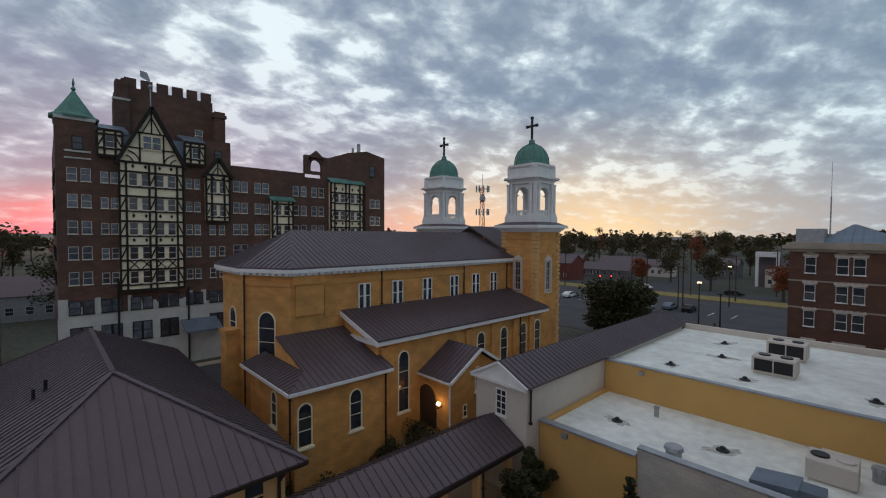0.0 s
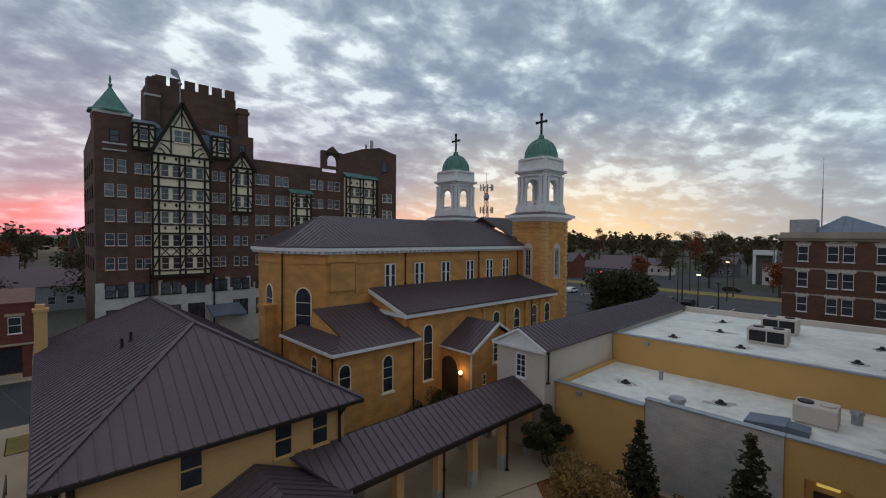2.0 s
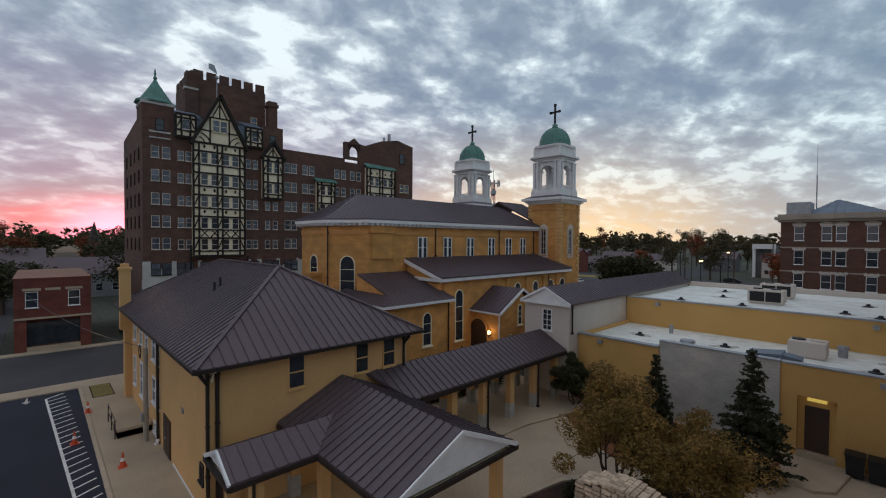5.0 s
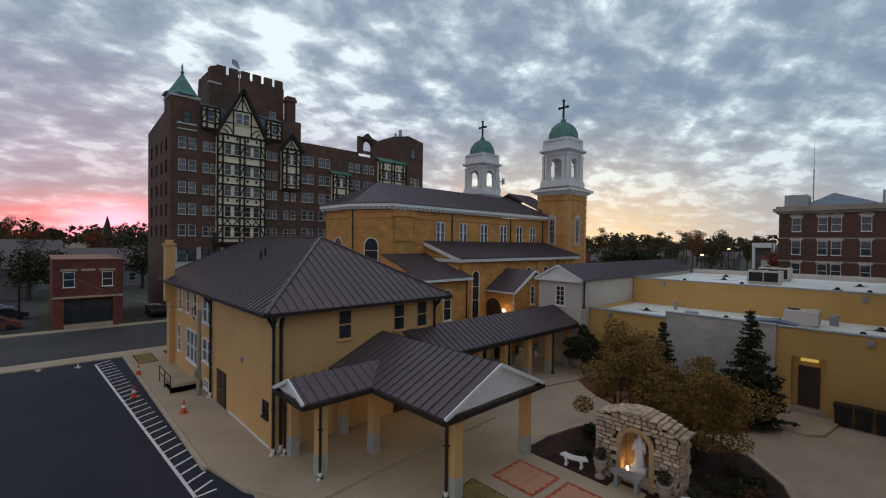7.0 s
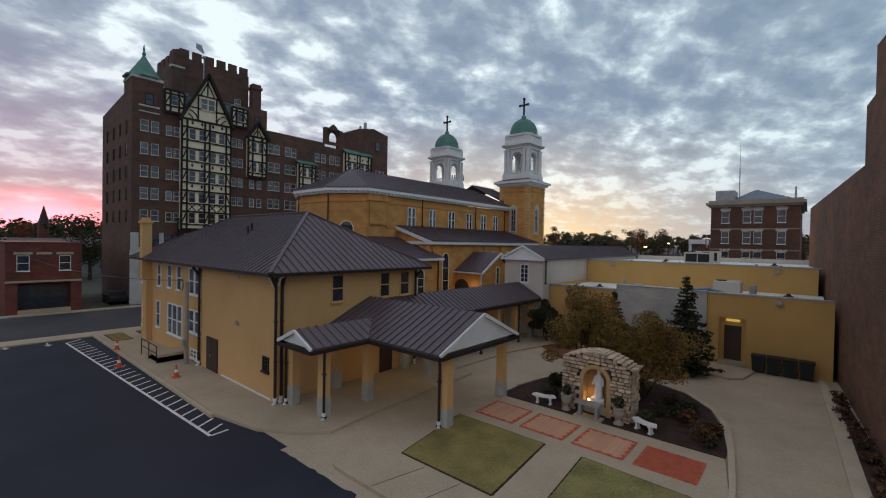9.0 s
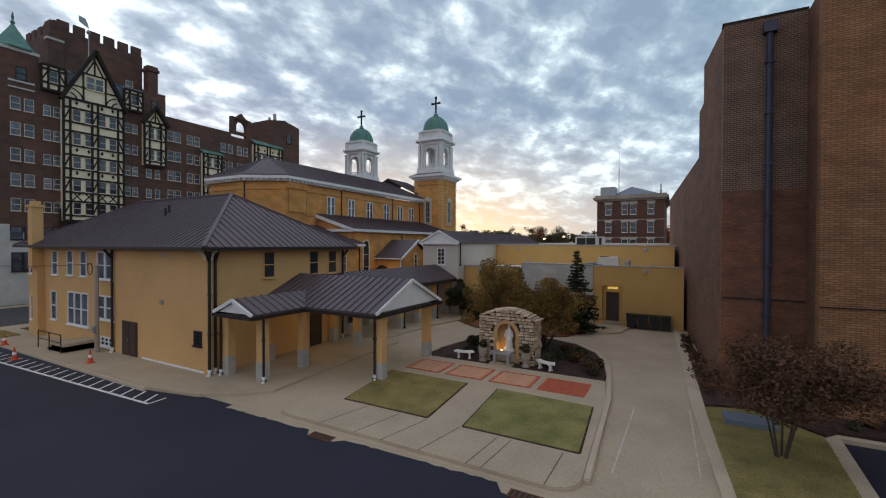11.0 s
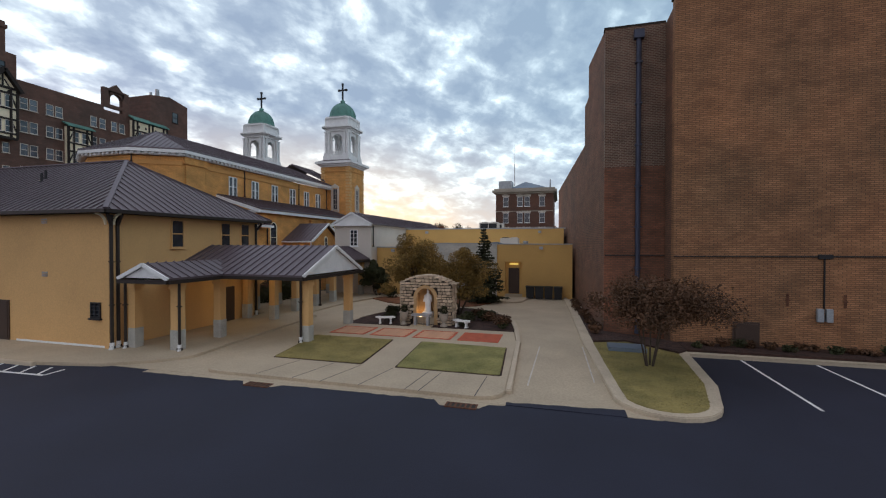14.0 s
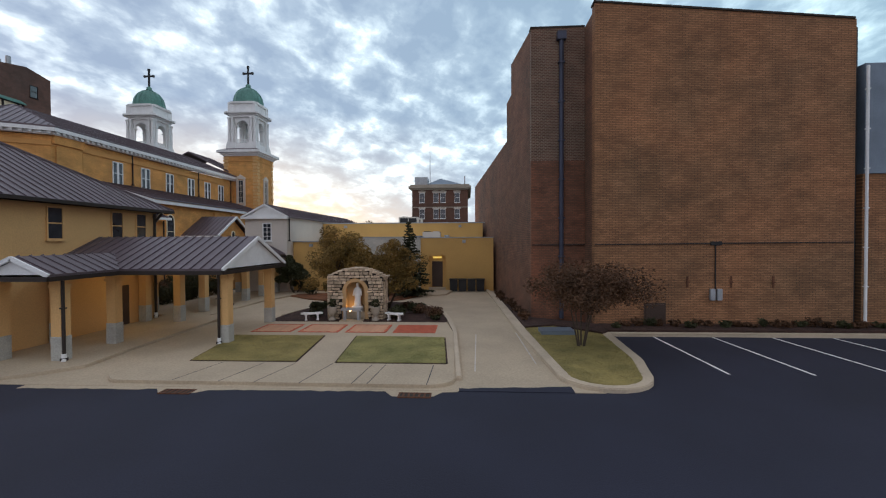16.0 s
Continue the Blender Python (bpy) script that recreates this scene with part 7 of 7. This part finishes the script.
for k in range(9):
    shrub(5.2 - 0.07 * k * 1.4 - 0.45 + rb.uniform(-0.15, 0.15), 6.0 + k * 1.4, 0.24, 0.4, rb.uniform(0.3, 0.6), "leaf_wine", 340 + k, "low reddish shrub along the drive", 160)
for k in range(14):
    shrub(-13.4 + k * 0.75, 19.9 - 0.9 * (k % 3), 0.1, 0.6, rb.uniform(0.7, 1.3), "leaf_autumn" if k % 2 else "leaf_dark", 380 + k, "loose shrub along the hall wall", 420)
b = bmesh.new()
box(b, 5.0, 2.4, 0.16, 6.6, 3.4, 0.34)
tagged(part("utility_slab", b, "bluegrey"), "grey concrete utility slab under the tree", "utility cover")
for x in (-8.0, -0.6):
    dg = thing("drain_grate", (x + 0.5, -5.4, 0.0), "rusty iron storm drain grate in the gutter", "drain", "drains along the court")
    b = bmesh.new()
    lattice(b, [(x, x + 0.05), (x + 0.95, x + 1.0)] + [(x + k * 0.16 - 0.03, x + k * 0.16 + 0.03) for k in range(1, 6)], [(-5.62, -5.57), (-5.27, -5.22)], 0.0, 0.03)
    for v in b.verts:
        v.co = Vector((v.co.x, v.co.z, v.co.y))
    part("bars", b, "rust", dg)
    b = bmesh.new()
    box(b, x + 0.02, -5.6, 0.004, x + 0.98, -5.24, 0.016)
    part("pit", b, "mortar", dg)

# ---- town beyond ----
rt = random.Random(50)


def far_tree(x, y, h, r, mat, seed, clumps=18, per=125, leaf=0.3):
    rng = random.Random(seed)
    t = thing("far_tree", (x, y, -0.06), "distant tree in dull autumn leaf", "tree", "far trees round the town")
    b = bmesh.new()
    tube(b, (x, y, -0.1), (x, y, h * 0.5), 0.35, 0.2, 6)
    for k in range(4):
        a = rng.uniform(0, 6.28)
        tube(b, (x, y, h * 0.3), (x + r * 0.6 * math.cos(a), y + r * 0.6 * math.sin(a), h * 0.7), 0.15, 0.05, 5)
    part("trunk", b, "bark", t)
    b = bmesh.new()
    for k in range(clumps):
        a, q = rng.uniform(0, 6.28), rng.uniform(0, 0.75)
        leaves(b, (x + r * q * math.cos(a), y + r * q * math.sin(a), h * rng.uniform(0.36, 0.86)), r * rng.uniform(0.28, 0.5), per, leaf, rng, 0.8, 0.2)
    ob = new("crown", leaf_mesh("crown", b, mat))
    ob.parent, ob.matrix_parent_inverse = t, Matrix.Translation(-t.location)


k = 0
for ring, n, hmin, hmax in ((150, 26, 8, 13), (210, 44, 12, 18), (290, 54, 15, 23)):
    for i in range(n):
        a = radians(88 + 110 * (i + rt.random()) / n)
        rr = ring * rt.uniform(0.9, 1.12)
        x, y = rr * math.cos(a), rr * math.sin(a)
        if -140 < x < -12 and 60 < y < 128:
            continue
        far_tree(x, y, rt.uniform(hmin, hmax), rt.uniform(3.5, 6.5), "leaf_far" if rt.random() < 0.85 else "leaf_red", 500 + k)
        k += 1
for x, y, s in ((-29.3, 63, 900),):
    far_tree(x, y, 9.0, 5.6, "leaf_dark", s, 48, 300, 0.28)
far_tree(-19, 130, 9, 4, "leaf_red", 902)
far_tree(-90, -12, 10, 6, "leaf_dark", 903)
far_tree(-100, 4, 12, 7, "leaf_dark", 904)
# woods on the skyline
b = bmesh.new()
rw = random.Random(60)
for i in range(520):
    a = radians(rw.uniform(60, 205))
    rr = rw.uniform(340, 520)
    x, y, h = rr * math.cos(a), rr * math.sin(a), rw.uniform(15, 26)
    for q in range(3):
        leaves(b, (x + rw.uniform(-5, 5), y + rw.uniform(-5, 5), h * rw.uniform(0.3, 0.75)), rw.uniform(3.5, 6), 16, 2.0, rw, 0.8, 0.1)
tagged(new("far_woods", leaf_mesh("far_woods", b, "leaf_far")), "dark belt of autumn woods on the skyline", "woods", kind="stuff")


def far_house(x, y, w, d, h, mat, rz, roofmat="roof"):
    t = thing("far_house", (x, y, -0.06), "distant low house with a pitched roof", "house", "far houses of the town")
    t.rotation_euler = (0, 0, radians(rz))
    b = bmesh.new()
    box(b, -w / 2, -d / 2, 0, w / 2, d / 2, h)
    slab(b, [(-w / 2, -d / 2, h), (-w / 2, d / 2, h), (-w / 2, 0, h + d * 0.3)], (w, 0, 0))
    o1 = new("wall", finish("wall", b, mat))
    b = bmesh.new()
    for s in (-1, 1):
        slab(b, [(-w / 2 - 0.3, s * (d / 2 + 0.3), h - 0.1), (w / 2 + 0.3, s * (d / 2 + 0.3), h - 0.1), (w / 2 + 0.3, 0, h + d * 0.3 + 0.1), (-w / 2 - 0.3, 0, h + d * 0.3 + 0.1)], (0, 0, 0.15))
    o2 = new("roof", finish("roof", b, roofmat))
    for o in (o1, o2):
        o.parent = t
    f, g, sl = window_meshes(1.1, 1.4, "sash")
    key = (1.1, 1.4, "sash", "white", "glass")
    if key not in WMESH:
        WMESH[key] = (finish("window", f.copy(), "white"), finish("pane", g.copy(), "glass"), finish("sill", sl.copy(), "white"))
    for s in range(int(w / 2.6)):
        o = new("window", WMESH[key][0])
        o.parent, o.location = t, (-w / 2 + 1.3 + s * 2.6, -d / 2, 1.2)
        p = new("pane", WMESH[key][1])
        p.parent = o


for i, (x, y, w, d, h, mat, rz) in enumerate(((-84, 186, 16, 9, 4, "farwall", 10), (-66, 178, 12, 8, 4, "offwhite", -5), (-104, 174, 18, 10, 4.5, "redbrick", 8), (-46, 190, 11, 8, 5, "farwall", 0), (-122, 158, 16, 9, 4, "farwall", 15), (-110, 142, 14, 9, 3.6, "galv", 0), (-76, 158, 18, 8, 3.0, "farwall", 4), (-24, 168, 9, 8, 6, "offwhite", 0), (-118, 30, 14, 10, 5, "farwall", 90), (-112, -2, 18, 10, 4.5, "galv", 90), (-98, -22, 20, 10, 4, "farwall", 80), (-135, -15, 16, 10, 6, "farwall", 90), (-128, 12, 14, 9, 5, "redbrick", 90), (-86, 140, 14, 9, 6, "redbrick", 0), (-110, 132, 15, 9, 5, "farwall", 0))):
    far_house(x, y, w, d, h, mat, rz, "roof")
# street and lots beyond the church
for nm, q, mat, lab in (("street", (-140, 128, 30, 138), "old_asphalt", "grey asphalt street through the town"), ("verge", (-140, 120, 30, 128), "lawn", "dull grass verge along the street"), ("car_park", (-75, 84, -12, 119), "old_asphalt", "dark asphalt car park behind the church")):
    b = bmesh.new()
    box(b, q[0], q[1], -0.3, q[2], q[3], {"street": 0.03, "verge": 0.08, "car_park": 0.03}[nm])
    setting(nm, b, mat, lab, "street" if nm == "street" else nm.replace("_", " "))
for k in range(12):
    b = bmesh.new()
    slab(b, [(-66 + k * 4.0, 96, 0.036), (-65.85 + k * 4.0, 96, 0.036), (-65.85 + k * 4.0, 101, 0.036), (-66 + k * 4.0, 101, 0.036)], (0, 0, -0.02))
    setting("parking_line", b, "paint", "white painted parking line", "road marking")
# steeple towards the sunset
t = thing("far_steeple", (-150, 3.2, 0), "dark church steeple against the sunset", "church")
b = bmesh.new()
box(b, -151.1, 2.1, 0, -148.9, 4.3, 10.6)
part("steeple_base", b, "redbrick", t)
b = bmesh.new()
lathe(b, -150, 3.2, [(1.4, 10.6), (1.15, 11.6), (0.06, 16.0)], 8)
part("spire", b, "roof_dark", t)
# lattice mast
t = thing("radio_mast", (-86.3, 96.7, 0), "red and white lattice mast with antennas", "mast")
b = bmesh.new()
MX, MY, MH = -86.3, 96.7, 30.0
for k in range(15):
    z0, z1 = k * 2.0, k * 2.0 + 2.0
    r0, r1 = 1.1 * (1 - z0 / 42) + 0.25, 1.1 * (1 - z1 / 42) + 0.25
    for j in range(3):
        a0, a1 = 2.094 * j, 2.094 * (j + 1)
        P, Q = (MX + r0 * math.cos(a0), MY + r0 * math.sin(a0), z0), (MX + r1 * math.cos(a0), MY + r1 * math.sin(a0), z1)
        R = (MX + r1 * math.cos(a1), MY + r1 * math.sin(a1), z1)
        beam(b, P, Q, 0.14)
        beam(b, P, R, 0.09)
        beam(b, Q, R, 0.09)
part("lattice", b, "orange", t, "red and white steel lattice")
b = bmesh.new()
for zz in (22.7, 29.6):
    for j in range(9):
        a = 0.698 * j
        box(b, MX + 1.9 * math.cos(a) - 0.14, MY + 1.9 * math.sin(a) - 0.14, zz - 0.9, MX + 1.9 * math.cos(a) + 0.14, MY + 1.9 * math.sin(a) + 0.14, zz + 0.9)
        beam(b, (MX, MY, zz), (MX + 2.2 * math.cos(a), MY + 2.2 * math.sin(a), zz), 0.1)
tube(b, (MX, MY, 30), (MX, MY, 34), 0.08)
lathe(b, MX, MY, [(0.3, 25.6), (0.9, 26.3), (0.9, 27.2), (0.3, 27.9)], 12)
tagged(part("antenna_array", b, "galv", t), kind="stuff")


def utility_pole(x, y, h):
    t = thing("utility_pole", (x, y, -0.06), "dark wooden utility pole with a crossarm", "utility pole", "utility poles of the town")
    b = bmesh.new()
    tube(b, (x, y, -0.1), (x, y, h), 0.17, 0.11)
    part("pole", b, "bark", t)
    b = bmesh.new()
    beam(b, (x - 1.1, y, h - 0.7), (x + 1.1, y, h - 0.7), 0.13)
    part("crossarm", b, "bark", t)


for x, y, h in ((-13.6, 52.0, 6.6), (-33, 104, 11), (-27, 122, 11), (-38, 126, 12), (-22, 141, 12), (-15, 150, 11), (-47, 120, 11), (-60, 141, 12), (-72, 120, 11)):
    utility_pole(x, y, h)
wf = thing("white_fronted_hall", (-28.2, 165, 0), "distant building with a tall white portico front", "building")
b = bmesh.new()
box(b, -31.0, 166.5, -0.2, -25.4, 176, 10.4)
part("wall", b, "farwall", wf)
b = bmesh.new()
box(b, -31.2, 164.5, 9.4, -25.2, 166.4, 11.0)
part("entablature", b, "white", wf)
for x in (-30.8, -25.6):
    b = bmesh.new()
    box(b, x - 0.4, 164.8, -0.1, x + 0.4, 165.6, 9.396)
    part("pier", b, "white", wf)


def street_lamp(x, y, h, lit=False):
    t = thing("street_lamp", (x, y, 0), "tall dark street lamp post", "street lamp", "street lamps")
    b = bmesh.new()
    tube(b, (x, y, -0.1), (x, y, h), 0.12, 0.07)
    part("post", b, "black", t)
    b = bmesh.new()
    box(b, x - 0.28, y - 0.14, h, x + 0.28, y + 0.14, h + 0.16)
    part("head", b, "lampglow" if lit else "black", t)


for x, y, h, lit in ((-16.5, 66, 8, False), (-23, 80, 8, True), (-40, 88, 8, False), (-60, 84, 8, True), (-33, 101, 9, False), (-75, 96, 9, True), (-48, 70, 8, False), (-64, -12.5, 8, False), (-60, -22, 8, False), (-11, 90, 9, True), (-26, 112, 9, True)):
    street_lamp(x, y, h, lit)
for x, y in ((-52.5, 104), (-50.5, 106)):
    t = thing("traffic_light", (x, y, 0), "traffic light showing red", "traffic light")
    b = bmesh.new()
    tube(b, (x, y, 0), (x, y, 5.5), 0.09)
    box(b, x - 0.2, y - 0.2, 4.6, x + 0.2, y + 0.2, 5.8)
    part("post", b, "black", t)
    b = bmesh.new()
    tube(b, (x + 0.16, y - 0.2, 5.5), (x + 0.2, y - 0.26, 5.5), 0.16, n=10)
    part("lens", b, "redglow", t)


def car(x, y, rz, mat, label):
    t = thing("car", (x, y, 0), label, "car", "parked cars")
    t.rotation_euler = (0, 0, radians(rz))
    b = bmesh.new()
    pr = [(-2.2, 0.3), (2.2, 0.3), (2.25, 0.75), (1.3, 0.95), (0.7, 1.42), (-1.0, 1.45), (-1.9, 1.0), (-2.25, 0.9)]
    slab(b, [(px_, -0.85, pz) for px_, pz in pr], (0, 1.7, 0))
    bmesh.ops.bevel(b, geom=b.edges[:], offset=0.07, segments=2, affect="EDGES")
    o = new("body", finish("body", b, mat))
    o.parent = t
    b = bmesh.new()
    slab(b, [(px_, -0.87, pz) for px_, pz in ((-1.6, 1.0), (1.15, 1.0), (0.62, 1.36), (-0.95, 1.38))], (0, 1.74, 0))
    o = new("side_glass", finish("side_glass", b, "glass"))
    o.parent = t
    for wx in (-1.4, 1.4):
        for wy in (-0.8, 0.8):
            b = bmesh.new()
            tube(b, (wx, wy - 0.11, 0.33), (wx, wy + 0.11, 0.33), 0.33, n=14)
            o = new("wheel", finish("wheel", b, "black"))
            o.parent = t


for i, (x, y, rz, mat, lab) in enumerate(((-62.5, -14.5, 90, "redbrick", "dark red parked saloon car"), (-62.8, -18.5, 95, "white", "white parked saloon car"), (-70, -14.0, 90, "black", "black parked saloon car"), (-76, -15.5, 85, "bluegrey", "blue-grey parked saloon car"), (-63, 0.0, 0, "black", "dark parked car in the alley"), (-57.9, 98.5, 90, "white", "white car in the far lot"), (-45.9, 98.5, 90, "galv", "silver car in the far lot"), (-64, 98.5, 90, "black", "dark car in the far lot"), (-80, 88, 5, "white", "white car in the far lot"), (-33.9, 98.6, 90, "bluegrey", "blue-grey car in the far lot"), (-30, 98.5, 90, "black", "dark car in the far lot"), (-52, 131, 0, "white", "white car on the far street"), (-30, 134.5, 0, "black", "dark car on the far street"))):
    car(x, y, rz, mat, lab)
